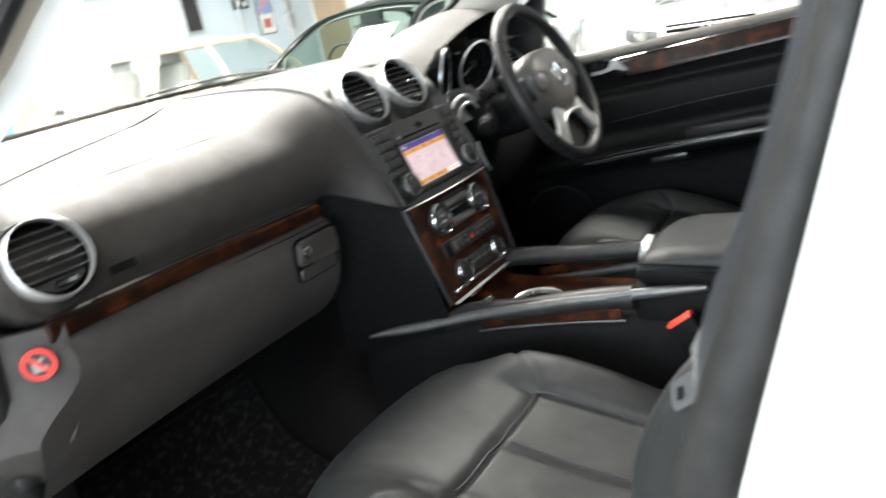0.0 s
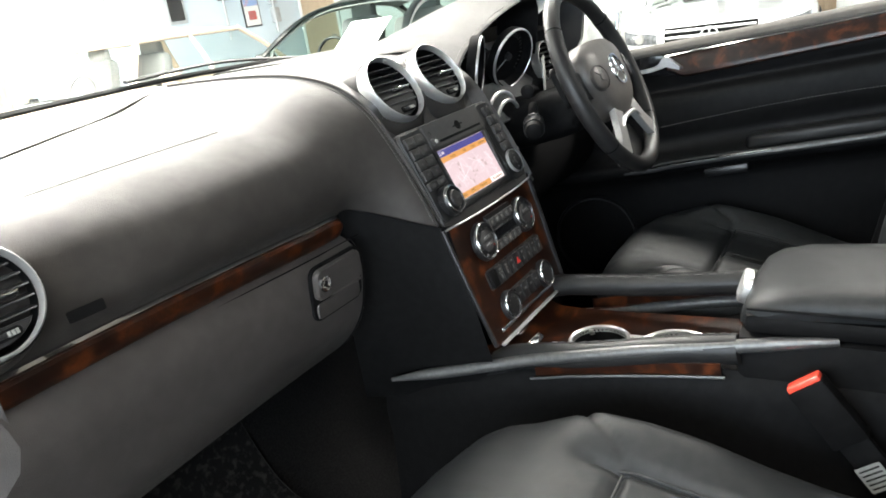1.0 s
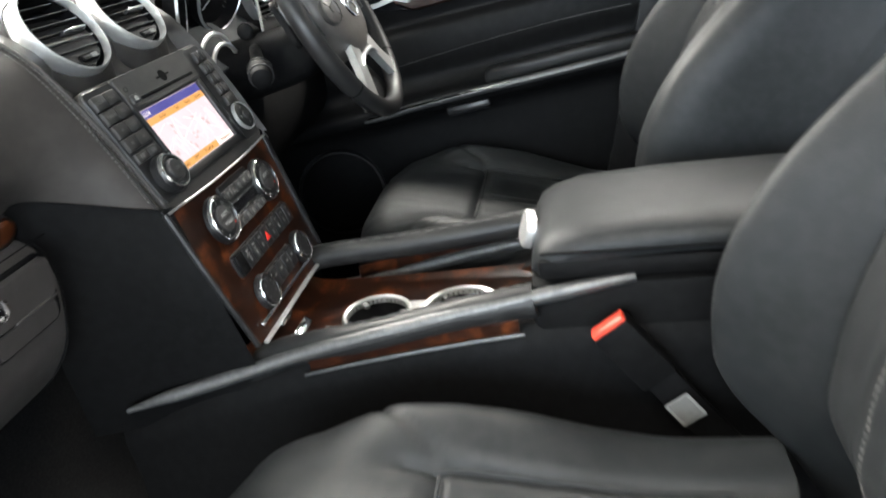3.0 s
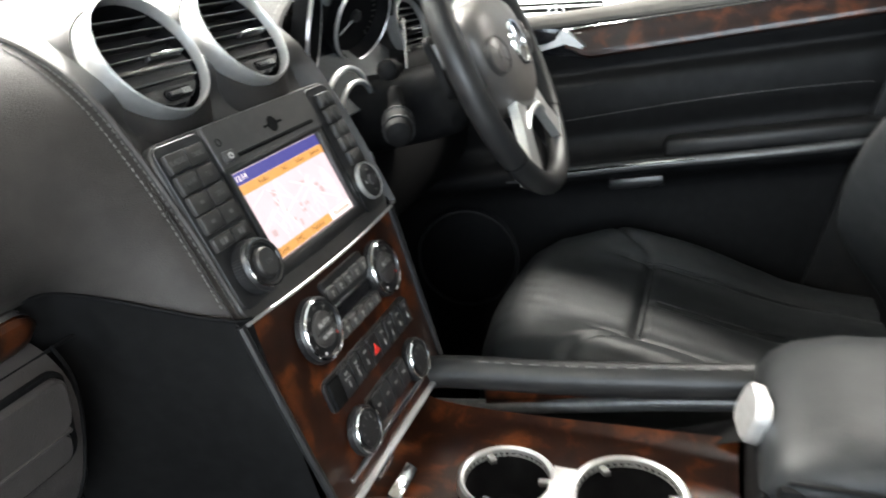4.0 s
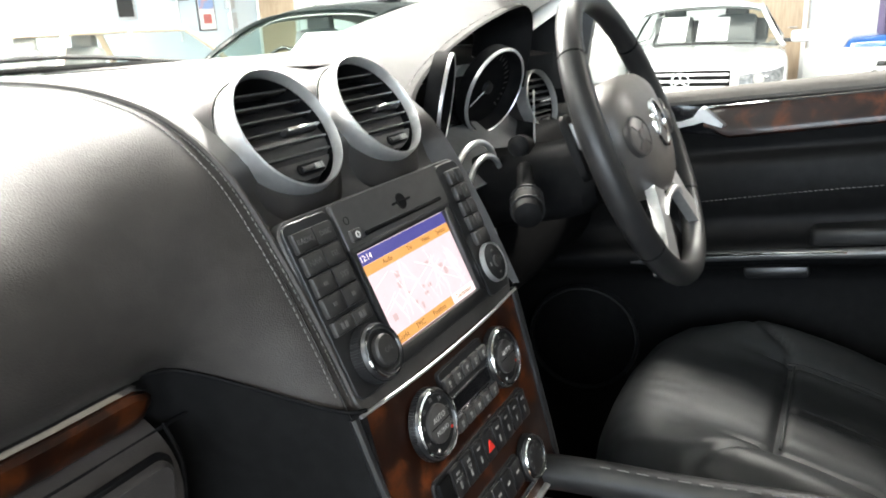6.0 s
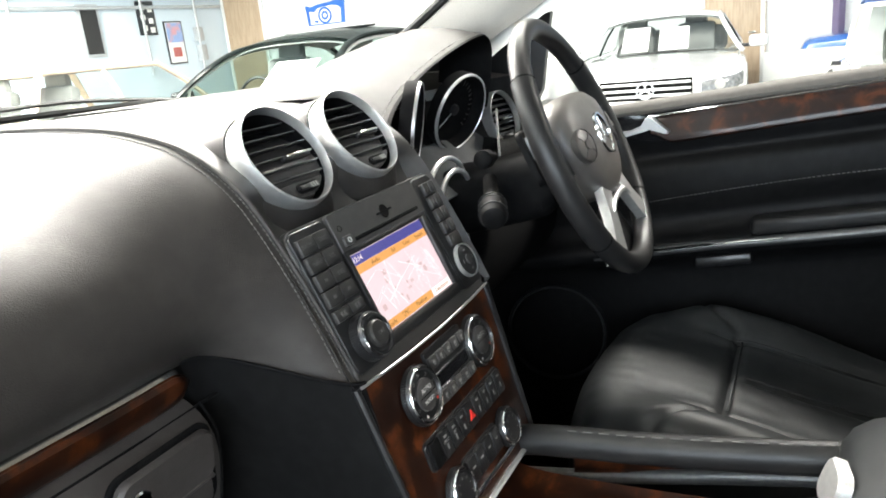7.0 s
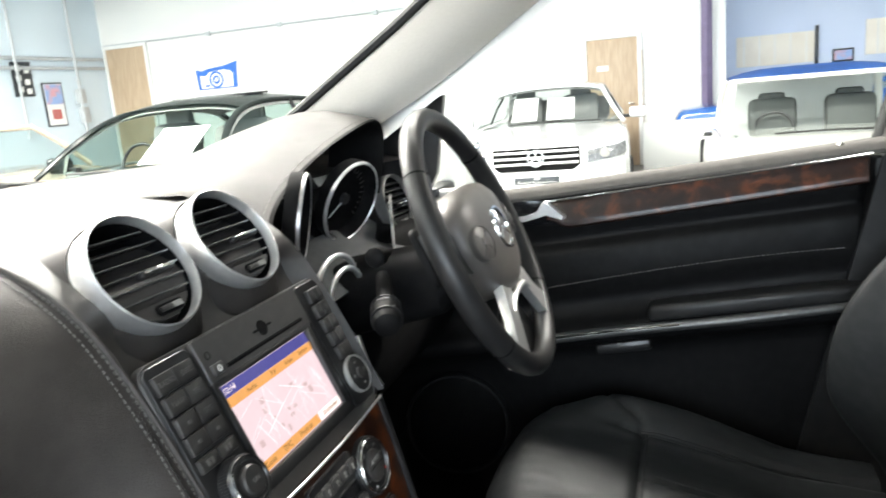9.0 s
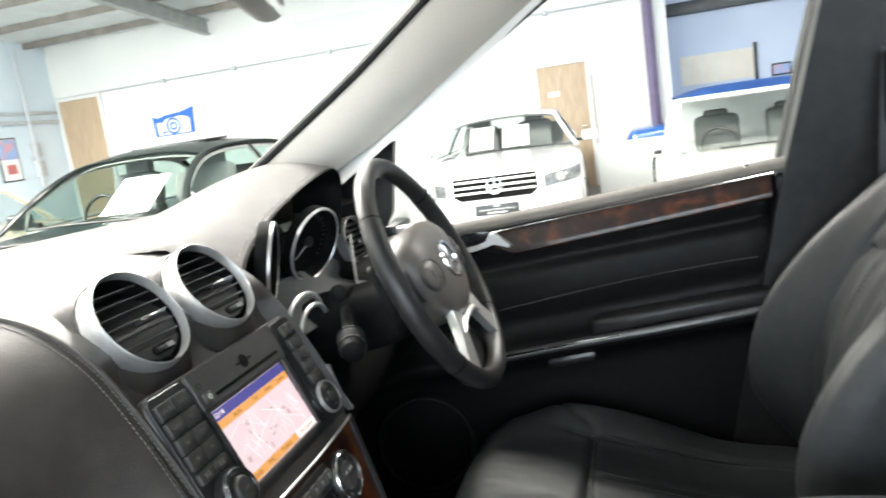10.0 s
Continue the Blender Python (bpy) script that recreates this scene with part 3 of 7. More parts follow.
def build_head_unit():
    h = thing("head_unit", (0, -0.01, 1.12), "dark navigation head unit with a lit map screen", "head unit")
    at = lambda x, s, z=0.0: UPPER @ pose(x, s, z)  # noqa: E731
    part("bezel", slab([(x, y - 0.0275) for x, y in rrect(0.277, 0.154, 0.014)], 0.01, UPPER @ pose(0, -0.004, -0.006), 0.0015), BEZEL, h, "dark grey plastic bezel")
    part("button_field", slab([(x - 0.108, y - 0.0275) for x, y in rrect(0.056, 0.14, 0.008)], 0.003, UPPER @ pose(0, 0, 0.0035), 0.0008), PLASTIC, h)
    part("button_field", slab([(x + 0.112, y - 0.0275) for x, y in rrect(0.044, 0.14, 0.008)], 0.003, UPPER @ pose(0, 0, 0.0035), 0.0008), PLASTIC, h)
    part("faceplate", slab([(x + 0.004, y + 0.0235) for x, y in rrect(0.166, 0.041, 0.003)], 0.0055, UPPER @ pose(0, 0, 0.0035), 0.001), FACE, h, "satin grey faceplate")
    part("screen_frame", merge(
        rbox(0.162, 0.006, 0.007, 0.0015, at(0.002, 0.0035, 0.006)), rbox(0.162, 0.012, 0.007, 0.0015, at(0.002, -0.0875, 0.006)),
        rbox(0.006, 0.09, 0.007, 0.0015, at(-0.0755, -0.041, 0.006)), rbox(0.01, 0.09, 0.007, 0.0015, at(0.0775, -0.041, 0.006))), PLASTIC, h)
    scr = part("screen", plate(0.1445, 0.0815, 0.001, 0.0006, 0, -0.0405, UPPER @ pose(0, 0, 0.0042), 0.0), MAP_BG, h, "lit map screen")
    z = 0.0050
    part("header_bar", plate(0.144, 0.0105, 0.0005, 0.0001, 0, -0.0055, at(0, 0, z), 0), MAP_BLUE, scr)
    part("menu_bar", plate(0.144, 0.0085, 0.0005, 0.0001, 0, -0.0152, at(0, 0, z), 0), MAP_ORANGE, scr)
    part("foot_bar", plate(0.1, 0.0085, 0.0005, 0.0001, -0.022, -0.0763, at(0, 0, z), 0), MAP_ORANGE, scr)
    part("foot_button", plate(0.042, 0.0085, 0.0005, 0.0001, 0.0505, -0.0763, at(0, 0, z), 0), MAP_WHITE, scr)
    rnd = random.Random(5)
    roads = []
    for _ in range(34):
        x, y, a, l = rnd.uniform(-0.06, 0.06), rnd.uniform(-0.066, -0.026), rnd.choice((20, 24, 110, 114, 75, 150)) + rnd.uniform(-4, 4), rnd.uniform(0.012, 0.045)
        dx, dy = math.cos(radians(a)) * l / 2, math.sin(radians(a)) * l / 2
        k = 1.0
        for cx, cy in ((x + dx, y + dy), (x - dx, y - dy)):
            if abs(cx) > 0.07:
                k = min(k, (0.07 - abs(x)) / abs(dx))
            if not -0.0715 < cy < -0.02:
                k = min(k, abs((-0.0715 if cy < -0.04 else -0.02) - y) / max(1e-4, abs(dy)))
        roads.append(rbox(l * max(0.1, k), rnd.choice((0.0003, 0.0005, 0.0009)), 0.00008, 0, at(x, y, z) @ pose(0, 0, 0.0002, 0, 0, a)))
    part("map_road", merge(*roads), MAP_ROAD, scr, kind="stuff")
    part("map_blocks", merge(*[plate(rnd.uniform(0.003, 0.008), rnd.uniform(0.003, 0.007), 0.0012, 0.00005, rnd.uniform(-0.06, 0.06), rnd.uniform(-0.066, -0.026), at(0, 0, z), 0) for _ in range(12)]), MAP_DARK, scr, kind="stuff")
    writing("clock", "12:14", 0.0075, at(-0.06, -0.0055, z + 0.0003), MAP_WHITE, scr)
    for word, x in (("Guide", -0.058), ("TMC", -0.03), ("Position", 0.003)):
        writing("menu_word", word, 0.0068, at(x, -0.0763, z + 0.0003), MAP_TEXT, scr)
    writing("menu_word", "Destination", 0.0065, at(0.051, -0.0763, z + 0.0003), MAP_TEXT, scr)
    for word, x in (("Audio", -0.035), ("Tel", 0.0), ("Video", 0.028), ("System", 0.056)):
        writing("menu_word", word, 0.006, at(x, -0.0152, z + 0.0003), MAP_TEXT, scr)
    # left keys
    names = [("RADIO", -0.1215, 0.0265), ("DISC", -0.0985, 0.0265), ("NAVI", -0.1215, 0.009), ("TEL", -0.0985, 0.009), ("", -0.1215, -0.008), ("SYS", -0.0985, -0.008), ("", -0.1215, -0.0245), ("", -0.0985, -0.0245)]
    for word, x, s in names:
        b = part("button", rbox(0.0221, 0.0158, 0.006, 0.0016, at(x, s, 0.0085)), KEY, h)
        if word:
            writing("key_word", word, 0.0062, at(x, s, 0.0117), KEYPRINT, b)
        else:
            part("key_mark", rbox(0.004, 0.003, 0.0003, 0, at(x, s, 0.0117)), KEYPRINT, b)
    for x in (-0.1215, -0.0985):
        b = part("button", rbox(0.0221, 0.0115, 0.006, 0.0016, at(x, -0.0415, 0.0083)), KEY, h)
        part("key_mark", merge(rbox(0.003, 0.005, 0.0003, 0, at(x - 0.003, -0.0415, 0.0117)), rbox(0.003, 0.005, 0.0003, 0, at(x + 0.002, -0.0415, 0.0115))), KEYPRINT, b)
    for i, s in enumerate((0.0265, 0.0095, -0.007, -0.0225, -0.039)):
        for k in range(2 if i < 4 else 1):
            part("button", rbox(0.0125 if i < 4 else 0.026, 0.0145, 0.006, 0.0015, at(0.1085 + 0.0135 * k + (0 if i < 4 else 0.0065), s, 0.0085)), KEY, h)
            part("key_mark", rbox(0.0014, 0.006, 0.0003, 0, at(0.1085 + 0.0135 * k, s, 0.0117)), KEYPRINT, h)
    # left knob
    k = part("volume_knob", lathe([(0.0, 0.0), (0.0225, 0.0), (0.0222, 0.011), (0.0205, 0.014), (0.0165, 0.015), (0.0155, 0.013), (0.0, 0.013)], 44, at(-0.1045, -0.072, 0.006)), PLASTIC, h, "ribbed rotary knob")
    part("knob_ring", lathe([(0.0186, 0.0125), (0.0191, 0.0158), (0.0201, 0.0158), (0.0208, 0.0125)], 44, at(-0.1045, -0.072, 0.006)), CHROME, k, "bright ring")
    part("knob_cap", lathe([(0.0128, 0.012), (0.0125, 0.017), (0.011, 0.0185), (0.0, 0.019)], 32, at(-0.1045, -0.072, 0.006)), KEY, k)
    part("knob_ribs", merge(*[rbox(0.0012, 0.0022, 0.01, 0, at(-0.1045, -0.072, 0.012) @ pose(0, 0, 0, 0, 0, 6 * i) @ pose(0.0225, 0, 0)) for i in range(60)]), PLASTIC, k)
    writing("key_word", "ON", 0.006, at(-0.1045, -0.072, 0.0255), KEYPRINT, k)
    # right dial
    dial = part("select_dial", lathe([(0.0, 0.0), (0.0195, 0.0), (0.0185, 0.006), (0.016, 0.0075), (0.0, 0.0075)], 40, at(0.1145, -0.068, 0.006)), PLASTIC, h, "round select key pad")
    part("dial_ring", lathe([(0.0185, 0.004), (0.019, 0.007), (0.0202, 0.007), (0.0206, 0.002)], 40, at(0.1145, -0.068, 0.006)), SILVER, dial)
    part("dial_centre", lathe([(0.006, 0.006), (0.006, 0.0095), (0.0, 0.0105)], 24, at(0.1145, -0.068, 0.006)), FACE, dial)
    part("dial_marks", merge(*[rbox(0.002, 0.004, 0.0004, 0, at(0.1145, -0.068, 0.0137) @ pose(0, 0, 0, 0, 0, a) @ pose(0.0115, 0, 0)) for a in (0, 90, 180, 270)]), DIMMARK, dial)
    # disc slot, card slot, eject key
    part("disc_slot", rbox(0.127, 0.004, 0.003, 0.0012, at(0.011, 0.0125, 0.0085)), DEEP, h)
    part("card_slot", merge(rbox(0.03, 0.0022, 0.002, 0.0008, at(0.0125, 0.025, 0.0088)), lathe([(0.0, 0.0), (0.008, 0.0), (0.007, 0.0012), (0.0, 0.0012)], 24, at(0.0125, 0.025, 0.0084))), DEEP, h)
    b = part("eject_button", rbox(0.0145, 0.010, 0.005, 0.0015, at(-0.065, 0.0145, 0.0095)), FACE, h)
    part("key_mark", lathe([(0.0016, 0), (0.0016, 0.0004), (0.0028, 0.0004), (0.0028, 0)], 20, at(-0.065, 0.0145, 0.012), close=True), WHITEMARK, b)
    part("round_mark", lathe([(0.0028, 0), (0.0028, 0.0004), (0.0034, 0.0004), (0.0034, 0)], 20, at(-0.068, 0.028, 0.009), close=True), SOFT, h)
    # bright line between the unit and the climate panel
    part("bright_line", tube(smooth_path([(-0.141, -0.0485, 1.0555), (-0.07, -0.0515, 1.0535), (0, -0.0525, 1.053), (0.07, -0.0515, 1.0535), (0.141, -0.0485, 1.0555)], 5), 0.0016, 8), SILVER, h, "bright metal line")


build_head_unit()


# ---------------------------------------------------------------- climate panel
def knob(parent, x, s, r, name, dial=False):
    m = LOWER @ pose(x, s, 0.005) @ Matrix.Diagonal((1, 1, 0.54, 1))
    k = part(name, lathe([(0.0, 0.0), (r, 0.0), (r * 0.99, 0.012), (r * 0.93, 0.0165), (r * 0.84, 0.0172), (r * 0.8, 0.014), (0.0, 0.014)], 48, m), PLASTIC, parent, "ribbed knob with bright ring")
    part("knob_ring", lathe([(r * 0.875, 0.013), (r * 0.885, 0.0186), (r * 0.91, 0.0192), (r * 0.935, 0.0165)], 48, m), CHROME, k, "bright ring")
    part("knob_ribs", merge(*[rbox(0.0012, r * 0.05, 0.011, 0, m @ pose(0, 0, 0.006, 0, 0, 5 * i) @ pose(r, 0, 0)) for i in range(72)]), PLASTIC, k)
    if dial:
        part("knob_cap", lathe([(r * 0.55, 0.013), (r * 0.54, 0.0185), (r * 0.48, 0.02), (0.0, 0.0205)], 36, m), FACE, k)
        part("cap_split", rbox(r * 1.0, 0.0006, 0.0004, 0, m @ pose(0, 0, 0.0206)), DEEP, k)
        writing("key_word", "AUTO", 0.0066, m @ pose(0, r * 0.18, 0.0208), WHITEMARK, k)
        if x < 0:
            writing("key_word", "MONO", 0.0058, m @ pose(0, -r * 0.2, 0.0208), WHITEMARK, k)
        for i, word in enumerate(("16", "18", "20", "22", "24", "26", "28")):
            a = radians(205 - 38 * i)
            writing("scale_number", word, 0.005, m @ pose(r * 0.69 * math.cos(a), r * 0.69 * math.sin(a), 0.0146), DIMMARK, k)
        part("hot_dot", lathe([(0, 0), (0.0016, 0), (0.0012, 0.0008), (0, 0.001)], 14, m @ pose(r * 0.6, -r * 0.4, 0.0142)), RED, k)
        part("cold_dot", lathe([(0, 0), (0.0016, 0), (0.0012, 0.0008), (0, 0.001)], 14, m @ pose(-r * 0.3, -r * 0.66, 0.0142)), WHITEMARK, k)
    else:
        part("knob_cap", lathe([(r * 0.72, 0.013), (r * 0.68, 0.0185), (0.0, 0.019)], 36, m), PLASTIC, k)
        part("knob_marks", merge(*[rbox(0.0008, 0.003, 0.0004, 0, m @ pose(0, 0, 0.019, 0, 0, a) @ pose(0, r * 0.52, 0)) for a in range(-120, 121, 40)]), DIMMARK, k)


def build_climate_panel():
    c = thing("climate_panel", (0, -0.07, 0.96), "dark burr walnut climate panel with knobs and black keys", "control panel")
    at = lambda x, s, z=0.0: LOWER @ pose(x, s, z)  # noqa: E731
    rows = []
    for i in range(13):
        s = -0.004 - 0.19 * i / 12
        w = 0.1425 - 0.012 * i / 12 - 0.004 * (i / 12) ** 3
        rows.append([LOWER @ Vector((w * k, s, 0.004 * (1 - (k * k) ** 3))) for k in [-1.02, -1, -0.97, -0.8, -0.5, -0.2, 0, 0.2, 0.5, 0.8, 0.97, 1, 1.02]])
    part("wood_panel", sheet(rows), WOOD, c, "polished dark burr walnut panel")
    for sx in (-1, 1):
        part("side_strip", tube([LOWER @ Vector((sx * (0.1445 - 0.0125 * i / 12 - 0.004 * (i / 12) ** 3), -0.002 - 0.19 * i / 12, 0.001)) for i in range(13)], 0.004, 8), PLASTIC, c)
    part("foot_strip", tube([LOWER @ Vector((x, -0.1955, 0.006)) for x in (-0.118, -0.06, 0.0, 0.06, 0.118)], 0.0036, 8, flat=0.6), SILVER, c, "bright strip at the panel's foot")
    # upper key block with the display
    part("key_block", slab([(x + 0.001, y - 0.045) for x, y in rrect(0.082, 0.058, 0.004)], 0.004, at(0, 0, 0.004), 0.0008), PLASTIC, c)
    part("display", plate(0.07, 0.0125, 0.001, 0.001, 0.002, -0.0505, at(0, 0, 0.0076), 0), GLOSSY, c, "dark display window")
    for s in (-0.0425, -0.0585):
        part("display_edge", rbox(0.071, 0.0014, 0.0016, 0.0005, at(0.002, s, 0.0088)), CHROME, c)
    for i in range(5):
        for s in (-0.0295, -0.0665):
            b = part("button", rbox(0.0148, 0.0125, 0.005, 0.0014, at(-0.031 + 0.0163 * i, s, 0.009)), FACE, c)
            part("key_mark", merge(rbox(0.004, 0.003, 0.0003, 0, at(-0.031 + 0.0163 * i, s + 0.001, 0.0117)), rbox(0.0025, 0.0015, 0.0003, 0, at(-0.031 + 0.0163 * i, s - 0.0025, 0.0117))), DIMMARK, b)
    knob(c, -0.067, -0.0475, 0.0295, "temperature_knob", True)
    knob(c, 0.067, -0.0475, 0.0295, "temperature_knob", True)
    # middle row of switches with the hazard key
    part("switch_bed", slab([(x, y - 0.1045) for x, y in rrect(0.182, 0.031, 0.006)], 0.003, at(0, 0, 0.0035), 0.0008), PLASTIC, c)
    for i in range(9):
        x = -0.0784 + 0.0196 * i
        b = part("switch", rbox(0.0182, 0.027, 0.006, 0.0016, at(x, -0.1045, 0.0075)), PLASTIC if i != 0 else SOFT, c)
        if i == 4:
            tri = slab([(0.0, 0.0055), (-0.0062, -0.0048), (0.0062, -0.0048)], 0.0008, at(x, -0.1045, 0.0104))
            part("hazard_triangle", tri, RED, b, "red hazard triangle")
        elif i:
            part("key_mark", rbox(0.006, 0.0022, 0.0003, 0, at(x, -0.097, 0.0106)), DIMMARK, b)
            part("key_mark", rbox(0.0025, 0.006, 0.0003, 0, at(x, -0.108, 0.0106)), DIMMARK, b)
    for x, word in ((-0.0392, "ESP"), (-0.0588, "SPORT")):
        writing("key_word", word, 0.004, at(x, -0.102, 0.0107), DIMMARK, c)
    # lower row
    part("switch_bed", slab([(x, y - 0.1515) for x, y in rrect(0.088, 0.031, 0.006)], 0.003, at(0, 0, 0.0035), 0.0008), PLASTIC, c)
    for i in range(4):
        x = -0.03 + 0.02 * i
        b = part("switch", rbox(0.0186, 0.027, 0.006, 0.0016, at(x, -0.1515, 0.0075)), PLASTIC, c)
        part("key_mark", rbox(0.006, 0.0025, 0.0003, 0, at(x, -0.149, 0.0106)), DIMMARK, b)
    knob(c, -0.064, -0.1535, 0.0225, "heating_knob")
    knob(c, 0.064, -0.1535, 0.0225, "heating_knob")
    # bright strip of the lower drawer
    part("bright_strip", rbox(0.21, 0.006, 0.004, 0.0015, at(-0.002, -0.1775, 0.006)), CHROME, c, "bright metal strip")
    part("drawer_catch", rbox(0.035, 0.009, 0.01, 0.003, at(-0.055, -0.2, 0.004)), CHROME, c, "bright drawer catch")


build_climate_panel()


# ---------------------------------------------------------------- instruments and steering
def build_binnacle():
    b = thing("instrument_hood", (0.37, 0.15, 1.2), "black stitched hood over the two round gauges", "instrument hood")
    lip = smooth_path([(0.138, 0.07, 1.2), (0.165, 0.082, 1.228), (0.204, 0.096, 1.254), (0.274, 0.105, 1.282), (0.382, 0.105, 1.315), (0.5, 0.105, 1.338), (0.56, 0.105, 1.341), (0.588, 0.108, 1.32), (0.585, 0.112, 1.275), (0.575, 0.12, 1.22)], 5)
    rows = []
    for j in range(9):
        k = j / 8
        row = []
        for p in lip:
            floor_z = 1.287
            z = p.z + (floor_z - p.z) * step(0.62, 1.0, k) if p.z > floor_z else p.z + (floor_z - p.z) * step(0.0, 0.22, k)
            row.append(Vector((0.37 + (p.x - 0.37) * (1 + 0.18 * k), p.y + 0.34 * k, z + 0.02 * math.sin(math.pi * min(1, k * 1.5)) * step(1.24, 1.29, p.z))))
        rows.append(row)
    part("hood_skin", sheet(rows), DASH, b, "black grained hood skin")
    inner = [[Vector((0.37 + (p.x - 0.37) * s, p.y + dy, 1.2 + (p.z - 1.2) * s)) for p in lip] for s, dy in ((1.0, 0.0), (0.985, -0.004), (0.96, 0.004), (0.93, 0.03), (0.9, 0.09))]
    part("hood_lip", sheet(inner), SOFT, b)
    bits = [tube([lip[i] + Vector((0, 0.007, 0.0035)), lip[i].lerp(lip[i + 1], 0.55) + Vector((0, 0.007, 0.0035))], 0.0006, 5) for i in range(len(lip) - 1)]
    part("stitching", merge(*bits), STITCH, b)
    c = thing("instrument_cluster", (0.37, 0.16, 1.22), "dark instrument cluster with two silver-ringed gauges", "gauges")
    part("back_panel", rbox(0.34, 0.02, 0.09, 0.01, pose(0.375, 0.18, 1.2, -18)), DEEP, c)
    for x, turn, drop in ((0.285, 0.4, -0.2), (0.431, -0.2, -0.4)):
        m = facing((x, 0.1, 1.227), (turn, -1, drop))
        g = part("gauge", lathe([(0.0, -0.02), (0.055, -0.02), (0.06, 0.0), (0.058, 0.001), (0.053, -0.018), (0.0, -0.018)], 48, m), DEEP, c, "dark round gauge")
        part("gauge_ring", lathe([(0.0585, -0.005), (0.059, 0.0005), (0.0603, 0.002), (0.062, 0.001), (0.0628, -0.0025)], 56, m), SILVER, g, "thin satin silver ring")
        part("gauge_tube", lathe([(0.0626, -0.002), (0.0628, -0.012), (0.0615, -0.02)], 48, m), DEEP, g, "black tube")
        part("scale_ticks", merge(*[rbox(0.0012, 0.006 if i % 2 else 0.009, 0.0006, 0, m @ pose(0, 0, -0.0172) @ pose(0, 0, 0, 0, 0, 130 - 260 * i / 24) @ pose(0, 0.045, 0)) for i in range(25)]), SURROUND, g)
        part("needle", rbox(0.0018, 0.04, 0.0012, 0.0004, m @ pose(0, 0, -0.014, 0, 0, 128) @ pose(0, 0.02, 0)), WHITEMARK, g, "pale needle")
        part("needle_cap", lathe([(0, 0), (0.009, 0), (0.008, 0.006), (0, 0.007)], 24, m @ pose(0, 0, -0.017)), PLASTIC, g)
    part("mid_display", plate(0.05, 0.055, 0.01, 0.004, 0, 0, facing((0.372, 0.145, 1.205), (0, -1, 0.3)), 0.001), GLOSSY, c)
    # pale lower fascia beneath the gauges
    rows = [[Vector((x, 0.055 + 0.03 * k + 0.02 * abs((x - 0.37) / 0.22) ** 2, 1.128 + 0.022 * k - 0.012 * abs((x - 0.37) / 0.22) ** 2)) for k in range(4)] for x in [0.18 + 0.02 * i for i in range(23)]]
    part("lower_fascia", thick(sheet(rows), 0.003), GRIPGREY, c, "satin grey fascia under the gauges")
    rows = [[Vector((0.515 + 0.03 * k, 0.075 + 0.012 * k, z)) for k in range(5)] for z in (1.125, 1.15, 1.18, 1.21)]
    part("side_fascia", thick(sheet(rows), 0.003), PALEPLASTIC, c, "pale satin fascia beside the gauges")
    for r, zz in ((0.056, 1.145), (0.044, 1.138)):
        arc = [(0.25 + r * math.cos(radians(a)), 0.045 - 0.012 * (r < 0.05), zz + 0.75 * r * math.sin(radians(a))) for a in range(25, 186, 10)]
        part("trim_arc", tube(arc, 0.0035, 8), SILVER, c, "satin silver arc")


build_binnacle()

WHEEL = facing((0.352, -0.119, 1.185), (0.06, -1, 0.434))


